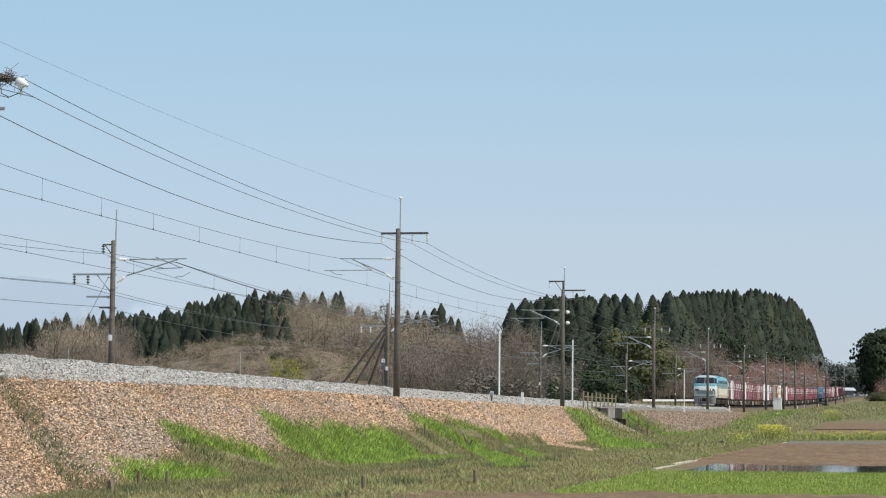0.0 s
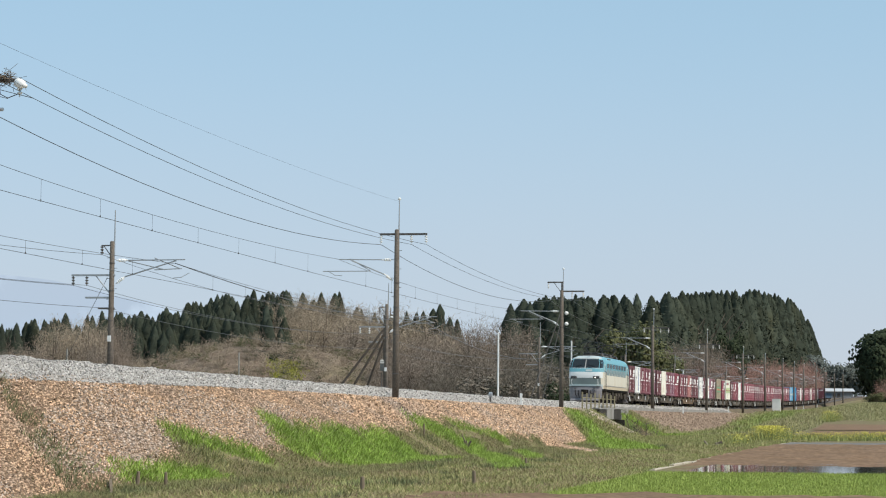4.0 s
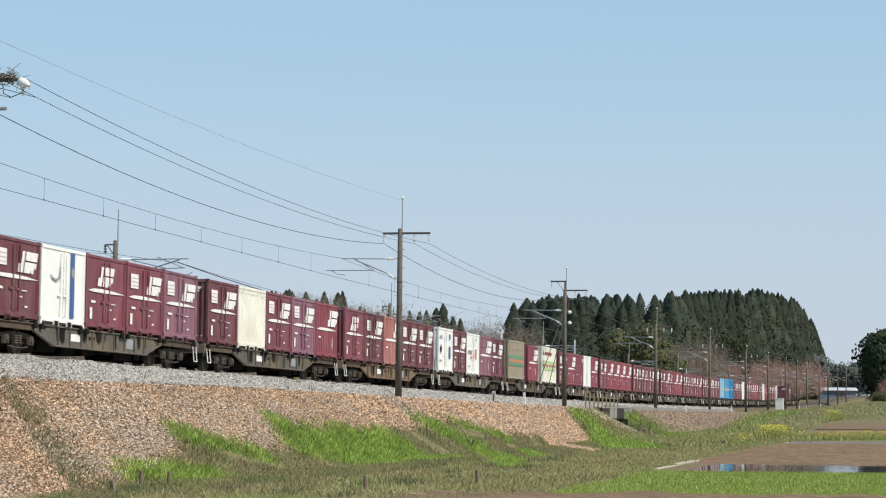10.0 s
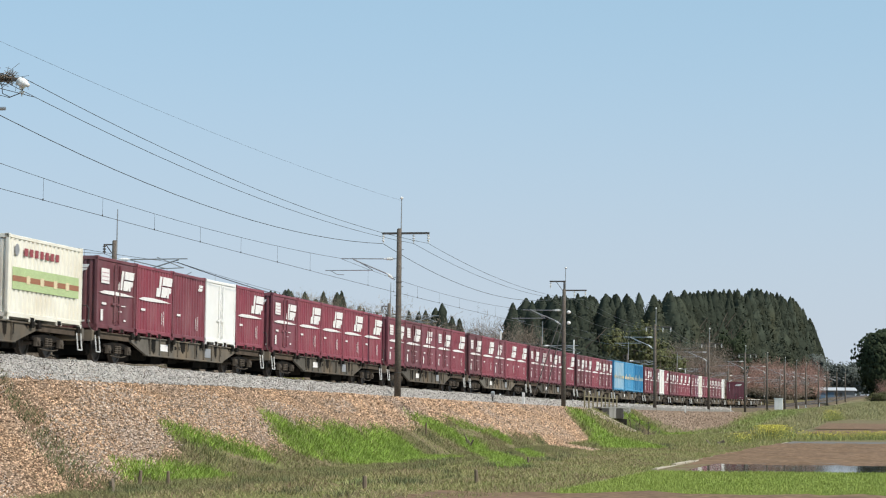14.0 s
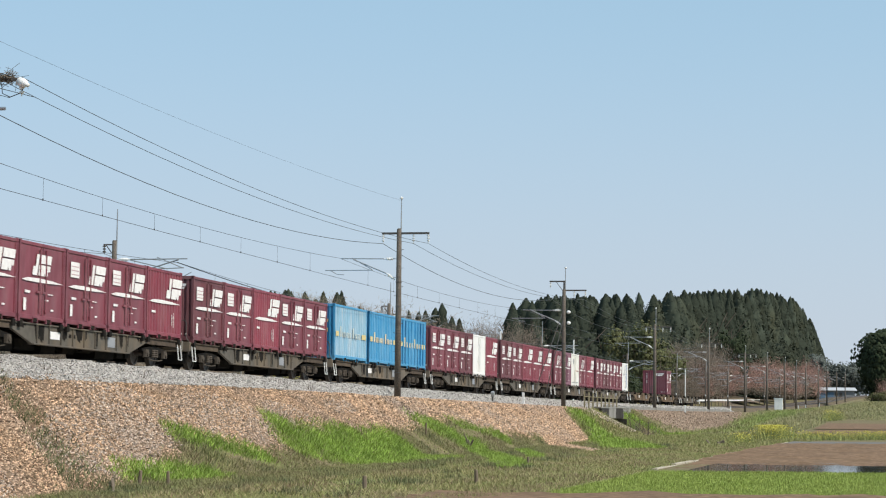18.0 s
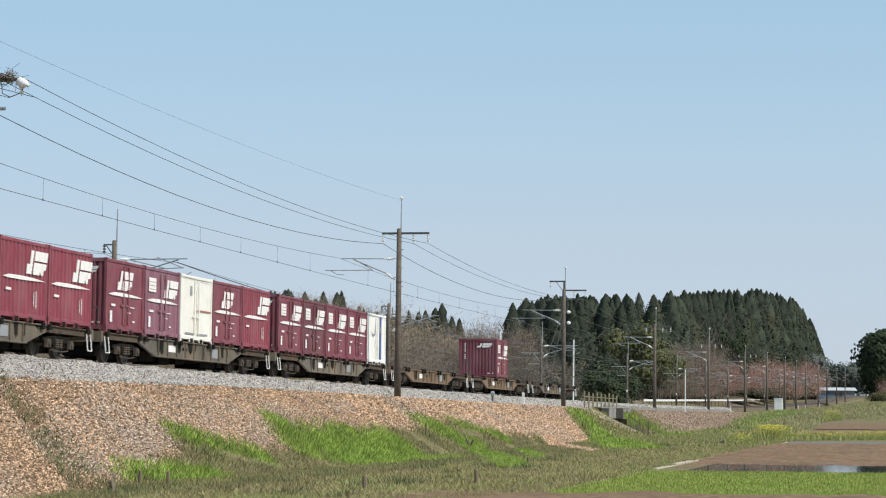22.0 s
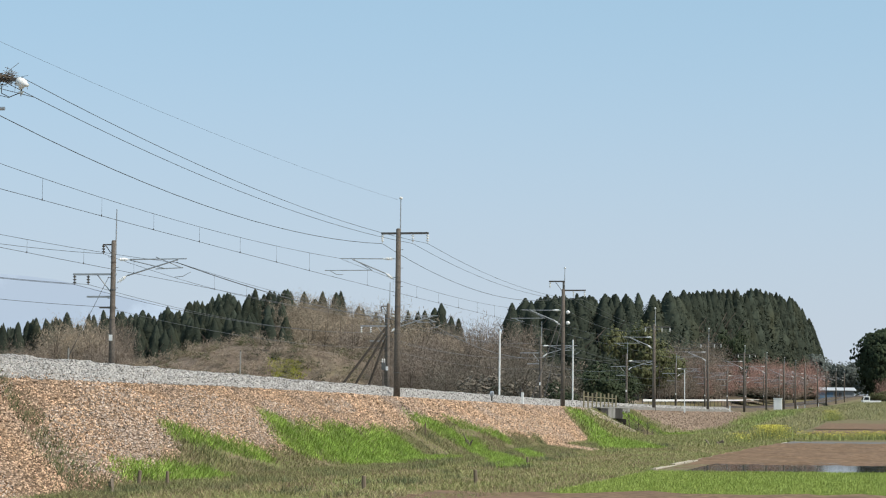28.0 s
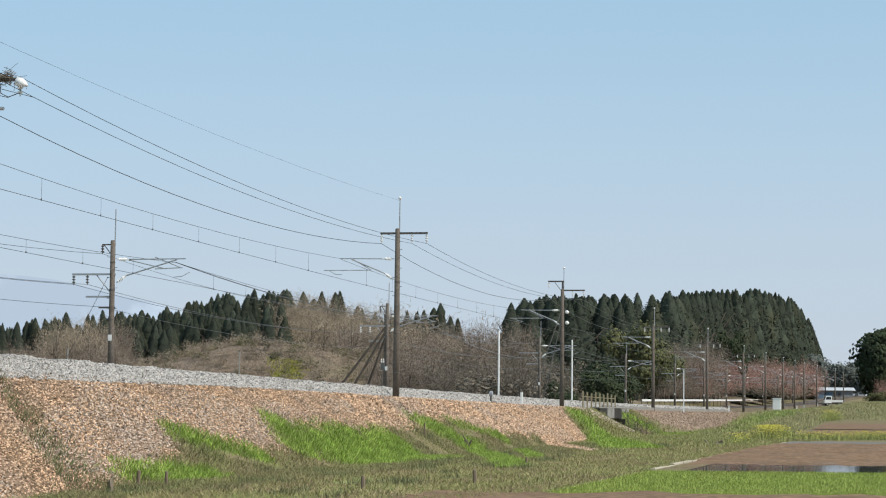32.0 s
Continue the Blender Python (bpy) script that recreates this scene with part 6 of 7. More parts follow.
    if paint in ("maroon", "maroon_b", "maroon_c", "salmon", "mauve"):
        if kind == "K":
            logo(-1.25, 1.95, 0.45, f, root)
        else:
            logo((-0.95 if ribbed else -0.85) if kind != "P" else 0.1, 1.48, 1.4 if ribbed else 1.25, f, root)
            part("lens_stripe", plate([(1.68, 1.30), (1.2, 1.38), (0.3, 1.395), (-0.8, 1.37), (-1.7, 1.31), (-0.8, 1.28), (0.4, 1.265), (1.3, 1.27)], f), M["mark"], root, "white tapered stripe")
        if kind in ("D", "E", "Dm"):
            part("label_panel", plate(rect(0.75, 1.5, 1.62, 2.12), f - 0.003), M["mark"], root, "white printed panel")
            for r in range(3):
                part("mark_bar", plate(rect(0.80, 1.45, 1.70 + r * 0.13, 1.73 + r * 0.13), f + 0.004, 0.003), M["mark_pink"], root)
        part("data_plate", plate(rect(1.3, 1.5, 0.36, 0.74), f) if not ribbed else plate(rect(-0.97, -0.935, 0.45, 0.98), f), M["mark"], root)
        if ribbed:
            part("data_plate", plate(rect(-0.78, -0.745, 0.5, 0.92), f), M["mark"], root)
        part("mark_bar", plate(rect(1.0, 1.4, 0.90, 0.98), f), M["mark"], root)
        if not ribbed:
            part("mark_bar", plate(rect(-0.5, -0.2, 0.72, 0.76), f), M["mark"], root)
            part("mark_bar", plate(rect(-0.9, -0.7, 0.42, 0.48), f), M["mark"], root)
            part("mark_bar", plate(rect(-0.85, -0.45, 0.92, 0.95), f), M["mark"], root)
    e = L / 2 + 0.004
    if paint in ("maroon", "maroon_b", "maroon_c", "salmon", "mauve"):
        g = Geo()
        for poly in SLANT:
            g.prism([(0.42 + a * 0.8, 1.95 + b * 0.5) for a, b in poly], e, e + 0.006)
        part("logo_mark", g, M["mark"], root, "white slanted block mark")
        g = Geo()
        for q in range(9):
            if q != 3:
                g.box(e, e + 0.006, -0.85, -0.78, 1.22 + q * 0.115, 1.30 + q * 0.115)
        part("mark_bar", g, M["mark"], root, "column of small white bars")
        part("data_plate", Geo().box(e, e + 0.006, 0.62, 0.80, 0.30, 0.36).box(e, e + 0.006, 0.92, 1.0, 0.30, 0.36), M["mark"], root)
    if kind == "W":
        part("blue_panel", plate(rect(-0.95, -0.6, 0.28, 2.38), f - 0.012), M["mark_blue"], root)
        part("round_mark", plate([(-0.78 + 0.16 * math.cos(a * 0.5236), 1.75 + 0.16 * math.sin(a * 0.5236)) for a in range(12)], f), M["mark_grey"], root)
        part("swoosh", plate([(1.15, 1.62), (0.95, 1.45), (0.6, 1.38), (0.3, 1.5), (0.2, 1.75), (0.35, 1.95), (0.33, 1.72), (0.42, 1.56), (0.65, 1.47), (0.92, 1.52)], f), M["mark_grey"], root)
    if kind == "T":
        part("red_flag", plate([(1.0, 1.06), (-1.0, 0.98), (-1.05, 1.62), (-0.35, 1.56), (-0.1, 1.22)], f), M["mark_orange"], root, "red pennant shape")
        for x in (1.2, 0.9, 0.6, 0.3):
            part("mark_bar", plate(rect(x - 0.1, x + 0.1, 1.26, 1.5), f), M["mark_grey"], root)
        part("diamond", plate([(-0.9, 2.02), (-0.78, 2.16), (-0.9, 2.3), (-1.02, 2.16)], f), M["mark_grey"], root)
        part("mark_bar", plate(rect(0.9, 1.4, 0.5, 0.58), f), M["mark_grey"], root)
    if kind == "J":
        part("diamond", plate([(1.25, 1.02), (1.48, 1.3), (1.25, 1.58), (1.02, 1.3)], f), M["rubber"], root)
        part("slanted_mark", plate([(1.5, 1.88), (0.95, 1.94), (0.9, 2.1), (1.42, 2.06)], f), M["mark_grey"], root)
        part("blue_panel", plate(rect(-1.25, -0.85, 0.8, 1.5), f), M["mark_blue"], root)
        part("blue_panel", plate(rect(-1.2, -0.95, 1.9, 2.2), f), M["mark_blue"], root)
        part("mark_bar", plate(rect(1.0, 1.5, 0.62, 0.7), f), M["mark_grey"], root)
        part("rust_streak", plate([(0.12, 0.4), (0.2, 0.4), (0.18, 1.6), (0.14, 1.9)], f - 0.02), M["mark_yellow"], root)
    if kind == "G":
        part("black_bar", plate(rect(-1.3, -0.15, 0.30, 0.36), f), M["mark_grey"], root)
        part("black_bar", plate(rect(0.15, 1.3, 0.30, 0.36), f), M["mark_grey"], root)
        part("rust_line", plate(rect(-1.7, -0.1, 1.19, 1.25), f - 0.01), M["mark_brown"], root)
        part("data_plate", plate(rect(0.5, 0.72, 1.75, 2.1), f - 0.02), M["mark_grey"], root)
    if kind in ("U", "Y"):
        c1, c2 = (("mark_green", "mark_orange") if kind == "U" else ("mark_pale_green", "mark_brown"))
        part("green_band", plate(rect(-2.7, 2.7, 0.95, 1.62), f), M[c1], root)
        part("orange_band" if kind == "U" else "brown_band", plate(rect(-2.7, 2.7, 1.19, 1.36), f + 0.007), M[c2], root)
        for x in (1.5, 0.4, -0.7, -1.7):
            part("mark_bar", plate(rect(x - 0.14, x + 0.14, 1.15, 1.40), f + 0.014), M["mark_orange" if kind == "U" else "mark_cream"], root)
        part("round_mark", plate([(2.4 + 0.18 * math.cos(a * 0.5236), 2.15 + 0.18 * math.sin(a * 0.5236)) for a in range(12)], f), M["mark_orange" if kind == "U" else "mark_grey"], root)
        if kind == "Y":
            for i in range(7):
                part("mark_bar", plate(rect(1.55 - i * 0.42, 1.83 - i * 0.42, 2.0, 2.24), f), M["mark_red"], root)
    if kind == "Bd":
        for x in (-2.4, -1.75, -1.1, -0.45, 0.45, 1.1, 1.75, 2.4):
            part("lock_bar", Geo().rod((x, y + 0.02, 0.2), (x, y + 0.02, h - 0.12), 0.03, n=6), m, root)
    if kind in ("B", "Bd", "Bp"):
        part("yellow_mark", plate(rect(2.3, 2.8, 1.12, 1.36), f), M["mark_yellow"], root)
        part("yellow_mark", plate(rect(-2.8, -2.0, 1.12, 1.36), f), M["mark_yellow"], root)
        for x, w, zz in ((1.95, 0.16, 0.62), (1.6, 0.11, 0.32), (1.32, 0.10, 0.32), (1.06, 0.06, 0.32), (0.8, 0.11, 0.32), (0.5, 0.11, 0.32), (0.22, 0.10, 0.32), (-0.35, 0.15, 0.62), (-0.72, 0.06, 0.32), (-0.98, 0.12, 0.32), (-1.28, 0.10, 0.32), (-1.56, 0.11, 0.32)):
            part("mark_bar", plate(rect(x - w * 0.7, x + w * 0.7, 1.1, 1.1 + zz * 0.8), f), M["mark_faint"] if kind == "Bp" else M["mark_cream"], root)
        g = Geo().prism([(0.9, 1.9), (0.3, 1.9), (0.3, 1.75), (0.65, 1.45), (0.3, 1.45), (0.3, 1.3), (0.9, 1.3), (0.9, 1.45), (0.55, 1.75), (0.9, 1.75)], e, e + 0.006)
        part("yellow_mark", g, M["mark_yellow"], root)
    return root


def bogie(parent, x, wheel_r=0.43, base=1.9, label="", steel="tread"):
    g = Geo()
    for sy in (-1, 1):
        y = sy * 1.0
        g.prism_y([(x - base / 2 - 0.32, 0.60), (x - base / 2 - 0.28, 0.50), (x - 0.42, 0.48), (x - 0.32, 0.32), (x + 0.32, 0.32), (x + 0.42, 0.48),
                   (x + base / 2 + 0.28, 0.50), (x + base / 2 + 0.32, 0.60), (x + 0.5, 0.68), (x - 0.5, 0.68)], y - 0.05, y + 0.05)
        for sx in (-1, 1):
            g.lathe((x + sx * base / 2, y - 0.02, wheel_r), (0, sy, 0), [(0, 0.15), (0.1, 0.15), (0.13, 0.10)], 12)
        for dx in (-0.18, 0.0, 0.18):
            g.lathe((x + dx, y, 0.36), (0, 0, 1), [(0, 0.07), (0.04, 0.085), (0.08, 0.07), (0.12, 0.085), (0.16, 0.07), (0.2, 0.085), (0.26, 0.07)], 8)
    g.box(x - 0.3, x + 0.3, -1.0, 1.0, 0.55, 0.74, 0.03)
    # brake beams, rigging and spring plank: near-black blocks, as dark as the shade, that close the view between the
    # wheels
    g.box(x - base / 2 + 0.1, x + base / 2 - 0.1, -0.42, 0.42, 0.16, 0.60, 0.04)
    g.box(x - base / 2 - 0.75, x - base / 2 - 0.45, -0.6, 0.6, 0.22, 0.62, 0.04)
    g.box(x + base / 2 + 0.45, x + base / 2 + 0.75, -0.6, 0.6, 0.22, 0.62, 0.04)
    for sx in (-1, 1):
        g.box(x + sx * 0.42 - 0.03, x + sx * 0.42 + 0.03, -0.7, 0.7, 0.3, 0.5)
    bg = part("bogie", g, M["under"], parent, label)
    for sy in (-1, 1):
        for sx in (-1, 1):
            xa = x + sx * base / 2
            ab = Geo().prism_y([(xa - 0.17, wheel_r - 0.13), (xa + 0.17, wheel_r - 0.13), (xa + 0.14, wheel_r + 0.14), (xa - 0.14, wheel_r + 0.14)], sy * 1.1 - 0.05, sy * 1.1 + 0.05)
            ab.lathe((xa, sy * 1.15, wheel_r), (0, sy, 0), [(0, 0.10), (0.04, 0.09), (0.05, 0.03)], 10)
            part("axle_box", ab, M["gear_pale" if wheel_r < 0.5 else "under"], bg, "dusty beige axle box")
        sp = Geo()
        for dx in (-0.15, 0.15):
            sp.lathe((x + dx, sy * 1.08, 0.30), (0, 0, 1), [(q * 0.035, 0.085 if q % 2 else 0.065) for q in range(9)], 8)
        sp.path([(x - base / 2 + 0.2, sy * 1.1, 0.24), (x - 0.3, sy * 1.12, 0.2), (x + 0.3, sy * 1.12, 0.2), (x + base / 2 - 0.2, sy * 1.1, 0.24)], 0.022, 5)
        part("spring_nest", sp, M["gear_pale" if wheel_r < 0.5 else "under"], bg, "dusty beige coil springs")
    for sx in (-1, 1):
        w = Geo()
        for sy in (-1, 1):
            w.lathe((x + sx * base / 2, sy * 0.535, wheel_r), (0, sy, 0), [(-0.03, wheel_r + 0.025), (0.0, wheel_r + 0.02), (0.02, wheel_r), (0.12, wheel_r - 0.008), (0.12, wheel_r - 0.07),
                                                                      (0.08, wheel_r - 0.09), (0.07, 0.14), (0.12, 0.10), (0.12, 0.05)], 20)
        w.rod((x + sx * base / 2, -0.95, wheel_r), (x + sx * base / 2, 0.95, wheel_r), 0.075, n=8)
        part("wheelset", w, M[steel], bg, smooth_faces=False)
    return bg


def wagon(rusty):
    """A container flat wagon, 20.4 m over its couplers, z from the rail head."""
    root = thing("container_wagon", ("rust-brown" if rusty else "dusty grey") + " flat container wagon with deep side sills on rails", "wagon", group="wagons of the freight train")
    ms = M["sill_rust" if rusty else "sill"]
    deck = 1.0
    for sy in (-1, 1):
        y = sy * 1.08
        prof = [(-6.1, deck - 0.22), (-5.9, deck - 0.24), (-4.3, 0.36), (4.3, 0.36), (5.9, deck - 0.24), (6.1, deck - 0.22), (6.1, deck - 0.01), (-6.1, deck - 0.01)]
        g = Geo().prism_y(prof, y - 0.05, y + 0.05)
        for z0, z1 in ((deck - 0.05, deck),):
            g.box(-6.1, 6.1, y - 0.1, y + 0.1, z0, z1, 0.01)
        g.box(-4.3, 4.3, y - 0.1, y + 0.1, 0.34, 0.39, 0.01)
        for i in range(9):
            x = -4.0 + i
            g.box(x - 0.02, x + 0.02, y + (0.05 if sy > 0 else -0.1), y + (0.1 if sy > 0 else -0.05), 0.38, deck - 0.04)
        sl = part("side_sill", g, ms, root)
        for sx in (-1, 1):
            x0, x1 = sorted((sx * 6.1, sx * 9.75))
            e = Geo().box(x0, x1, y - 0.05, y + 0.05, deck - 0.24, deck - 0.04, 0.01).box(x0, x1, y - 0.1, y + 0.1, deck - 0.05, deck, 0.01)
            part("sill_end", e, M["sill_end"], root)
        if sy > 0:
            part("data_panel", plate(rect(2.1, 3.0, 0.56, 0.80), 1.14), M["mark"], sl)
            part("data_panel", plate(rect(-2.9, -2.2, 0.50, 0.84), 1.14), M["mark_grey"], sl)
            rnd = random.Random(11 if rusty else 3)
            for x in (-4.1, -3.5, -2.0, -1.2, -0.15, 0.4, 1.7, 2.0, 3.6, 3.95, 5.1, -5.2):
                w, dz = rnd.uniform(0.10, 0.32), rnd.uniform(0.25, 0.6)
                lowest = max(0.4, deck - 0.06 - dz) if abs(x) < 4.3 else deck - 0.2
                drip = [(x - w, deck - 0.05), (x - w * 0.8, lowest + 0.08), (x - w * 0.45, lowest + 0.12), (x - w * 0.25, lowest), (x + w * 0.1, lowest + 0.05), (x + w * 0.5, lowest + 0.11), (x + w, deck - 0.05)]
                part("grime_streak", plate(drip, 1.132, 0.004), M["under"], sl, "dark grime run down from a container lock")
            for x in (1.2, 0.85):
                # near-black plate in place of the shade in a hole
                part("sill_hole", plate(rect(x - 0.1, x + 0.1, 0.66, 0.78), 1.135), M["under"], sl)
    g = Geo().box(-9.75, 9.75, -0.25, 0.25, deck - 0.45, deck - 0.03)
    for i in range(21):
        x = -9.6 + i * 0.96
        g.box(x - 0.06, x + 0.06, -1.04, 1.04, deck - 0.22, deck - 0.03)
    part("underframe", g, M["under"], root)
    for i in range(6):
        x = 9.57 - i * 3.831
        for sx in (-0.28, 0.28):
            xx = x + sx
            if abs(xx) < 9.7:
                part("container_lock", Geo().box(xx - 0.11, xx + 0.11, 1.06, 1.24, deck - 0.16, deck + 0.06, 0.015), M["under"], root)
    for sx in (-1, 1):
        part("end_beam", Geo().box(sx * 9.75 - 0.08, sx * 9.75 + 0.08, -1.2, 1.2, deck - 0.34, deck + 0.02, 0.02), ms, root)
        cp = Geo().box(min(sx * 9.75, sx * 10.16), max(sx * 9.75, sx * 10.16), -0.13, 0.13, 0.76, 0.98, 0.03)
        cp.box(sx * 10.08 - 0.12, sx * 10.08 + 0.12, -0.2, 0.2, 0.72, 1.02, 0.05)
        part("coupler", cp, M["under"], root)
        hr = Geo().path([(sx * 9.8, 1.17, 0.55), (sx * 9.8, 1.17, 1.0), (sx * 9.86, 1.08, 1.18), (sx * 9.86, 1.08, 1.72), (sx * 9.84, 1.0, 1.82), (sx * 9.82, 0.72, 1.82), (sx * 9.8, 0.66, 1.7), (sx * 9.8, 0.66, 1.0)], 0.018)
        part("handrail", hr, M["dark_steel"], root)
        st = Geo().path([(sx * 9.55, 1.2, 0.85), (sx * 9.55, 1.26, 0.3), (sx * 9.2, 1.26, 0.3), (sx * 9.2, 1.2, 0.85)], 0.018)
        part("step", st, M["white"], root, "white painted step iron")
        bogie(root, sx * 7.1)
    bg = Geo()
    for x, w, z0, z1 in ((4.9, 0.5, 0.12, 0.7), (3.4, 0.8, 0.2, 0.6), (1.5, 0.6, 0.14, 0.6), (-0.3, 0.5, 0.2, 0.7), (-3.6, 0.9, 0.12, 0.6), (-5.2, 0.4, 0.2, 0.72)):
        bg.box(x - w, x + w, -0.55, 0.5, z0, z1, 0.05)
    bg.rod((-6.0, 0.3, 0.34), (6.0, 0.3, 0.30), 0.05, n=6).rod((-6.0, -0.4, 0.42), (6.0, -0.4, 0.36), 0.05, n=6)
    part("brake_gear", bg, M["under"], root)
    tk = Geo().lathe((-2.2, 0.6, 0.5), (1, 0, 0), [(0, 0.1), (0.06, 0.19), (1.1, 0.19), (1.16, 0.1)], 12)
    part("air_tank", tk, M["under"], root)
    return root


LOAD = [("E", "W", "P", "D", "Dm"), ("E", "Q", "D", "Dm", "C"), ("P", "E", "Cs", "E", "E"), ("J", "E", "T", "Cm", "E"), ("U", "C", "Y"), ("E", "C", "K", "V", "C"),
        ("D", "C", "C", "C", "C"), ("D", "E", "P", "D", "C"), ("E", "C", "P", "C", "C"), ("D", "P", "D", "D", "C"), ("E", "D", "C", "D", "D"), ("Bp", "B", "Bd"),
        ("D", "D", "E", "V", "C"), ("E", "D", "C", "C", "C"), ("P", "Dm", "G", "P", "C"), ("D", "E", "D", "D", "W"), (), ("", "", "D", "", ""), ()]
TRAIN = []            # (thing, metres behind the first wagon's front, height over the rail)
proto, wproto = {}, {}
for k, load in enumerate(LOAD):
    rusty = k in (2, 16, 17)
    w = copy_thing(wproto[rusty], Matrix()) if rusty in wproto else wagon(rusty)
    wproto.setdefault(rusty, w)
    TRAIN.append((w, k * 20.4 + 10.2, 0.0))
    long_box = 6.06
    if len(load) == 3:
        spots = [(0.68 + 3.03, 6.06), (0.68 + 9.52, 6.06), (0.68 + 19.04 - 3.03, 6.06)]
        if load[0] == "U":
            spots[1] = (0.68 + 9.52, 3.715)
            spots[0] = (0.68 + 3.23, 5.66)
    else:
        spots = [(0.68 + 1.8575 + i * 3.831, 3.715) for i in range(5)]
    for kind, (off, L) in zip(load, spots):
        if not kind:
            continue
        key = (kind, L)
        b = copy_thing(proto[key], Matrix()) if key in proto else container(kind, L)
        proto.setdefault(key, b)
        TRAIN.append((b, k * 20.4 + off, 1.0))
# ---------- electric locomotive ----------
M["loco_blue"] = mat("turquoise_loco_paint", (0.13, 0.345, 0.41), 0.4, spread=0.08, grain=3, stain=0.8, stain_col=(0.16, 0.38, 0.42), stain_amt=0.4, bump=0.02)
M["loco_cream"] = mat("cream_white_loco_paint", (0.65, 0.61, 0.505), 0.4, spread=0.05, grain=3, stain=0.8, stain_col=(0.52, 0.42, 0.27), stain_amt=0.5, bump=0.02)
M["loco_white"] = mat("white_loco_paint", (0.70, 0.72, 0.71), 0.4, spread=0.04, grain=3, stain_amt=0.15, bump=0.02)
# slate grey of the lower nose, with its shading put into the colour
M["loco_grey"] = mat("slate_shaded_nose_paint", (0.20, 0.245, 0.24), 0.45, spread=0.06, grain=3, stain_amt=0.3, bump=0.02)
M["loco_skirt"] = mat("light_grey_loco_paint", (0.27, 0.265, 0.26), 0.6, spread=0.1, grain=4, stain=1.2, stain_col=(0.2, 0.16, 0.13), stain_amt=0.6, bump=0.05)
M["loco_dust"] = mat("dusty_brown_running_gear", (0.06, 0.05, 0.042), 0.8, spread=0.3, grain=6, stain=2, stain_col=(0.06, 0.05, 0.04), stain_amt=0.7, bump=0.1)
M["loco_sole"] = mat("ochre_dusted_cream_paint", (0.56, 0.475, 0.34), 0.55, spread=0.12, grain=4, stain=1.2, stain_col=(0.40, 0.32, 0.22), stain_amt=0.6, bump=0.03, stretch=(0.4, 1, 1))
M["slat"] = mat("pale_grey_slat_paint", (0.24, 0.30, 0.305), 0.55, spread=0.06, bump=0)
M["loco_ledge"] = mat("pale_blue_grey_loco_paint", (0.46, 0.52, 0.52), 0.45, spread=0.06, grain=3, stain_amt=0.3, bump=0.02)
M["loco_apron"] = mat("dusty_lilac_grey_apron_paint", (0.205, 0.195, 0.205), 0.6, spread=0.12, grain=4, stain=1.6, stain_col=(0.16, 0.14, 0.14), stain_amt=0.7, bump=0.05)
M["loco_pale"] = mat("dusty_beige_gear_paint", (0.125, 0.108, 0.09), 0.8, spread=0.3, grain=6, stain=2.5, stain_col=(0.12, 0.1, 0.08), stain_amt=0.8, bump=0.1)
M["panto"] = mat("black_pantograph_steel", (0.035, 0.035, 0.036), 0.5, 0.3, bump=0)
M["loco_roof"] = mat("sooty_grey_roof_paint", (0.16, 0.17, 0.17), 0.7, spread=0.15, grain=4, bump=0.05)
M["glass_dark"] = mat("dark_cab_glass", (0.012, 0.015, 0.017), 0.06, spread=0.05, stain_amt=0.1, bump=0, spec=0.6)
M["glass_pale"] = mat("dusty_side_window_glass", (0.035, 0.055, 0.07), 0.25, spread=0.2, grain=2, stain_amt=0.3, bump=0, spec=0.25)
M["louvre"] = mat("grey_green_louvre_paint", (0.15, 0.22, 0.235), 0.5, spread=0.08, bump=0.02)
M["beam"] = mat("lit_headlamp", (0.9, 0.88, 0.8), 0.2, bump=0)
M["beam"].node_tree.nodes["Principled BSDF"].inputs["Emission Color"].default_value = (1, 0.93, 0.8, 1)
M["beam"].node_tree.nodes["Principled BSDF"].inputs["Emission Strength"].default_value = 3.0

NOSE = [(1.25, 8.46), (1.55, 8.58), (2.08, 8.72), (2.14, 8.74), (2.58, 8.70), (2.92, 8.60), (3.02, 8.52), (3.72, 7.86), (3.84, 7.70), (3.98, 7.36), (4.04, 6.96)]
WIDE = [(1.25, 1.38), (1.55, 1.40), (2.08, 1.41), (3.4, 1.40), (3.72, 1.27), (3.84, 1.16), (3.98, 0.85), (4.04, 0.45)]




def loco_outline(z):
    fx, w = lerp_table(NOSE, z), lerp_table(WIDE, z)
    half = [(fx, 0.0), (fx - 0.03, w * 0.40), (fx - 0.10, w * 0.75), (fx - 0.21, w * 0.92), (fx - 0.62, w), (5.2, w), (0.0, w), (-5.2, w),
            (-fx + 0.62, w), (-fx + 0.21, w * 0.92), (-fx + 0.10, w * 0.75), (-fx + 0.03, w * 0.40), (-fx, 0.0)]
    return [(x, y, z) for x, y in half] + [(x, -y, z) for x, y in half[-2:0:-1]]


def nose_point(v, z, off=0.012):
    """A point on the front, v from -1 to 1 across it."""
    fx, w = lerp_table(NOSE, z), lerp_table(WIDE, z)
    t = [(0.0, 0.0), (0.40, 0.03), (0.75, 0.10), (0.92, 0.21), (1.0, 0.62)]
    a = abs(v)
    return Vector((fx - lerp_table(t, a) + off, math.copysign(a * w, v) * (1 + off * 0.7), z))


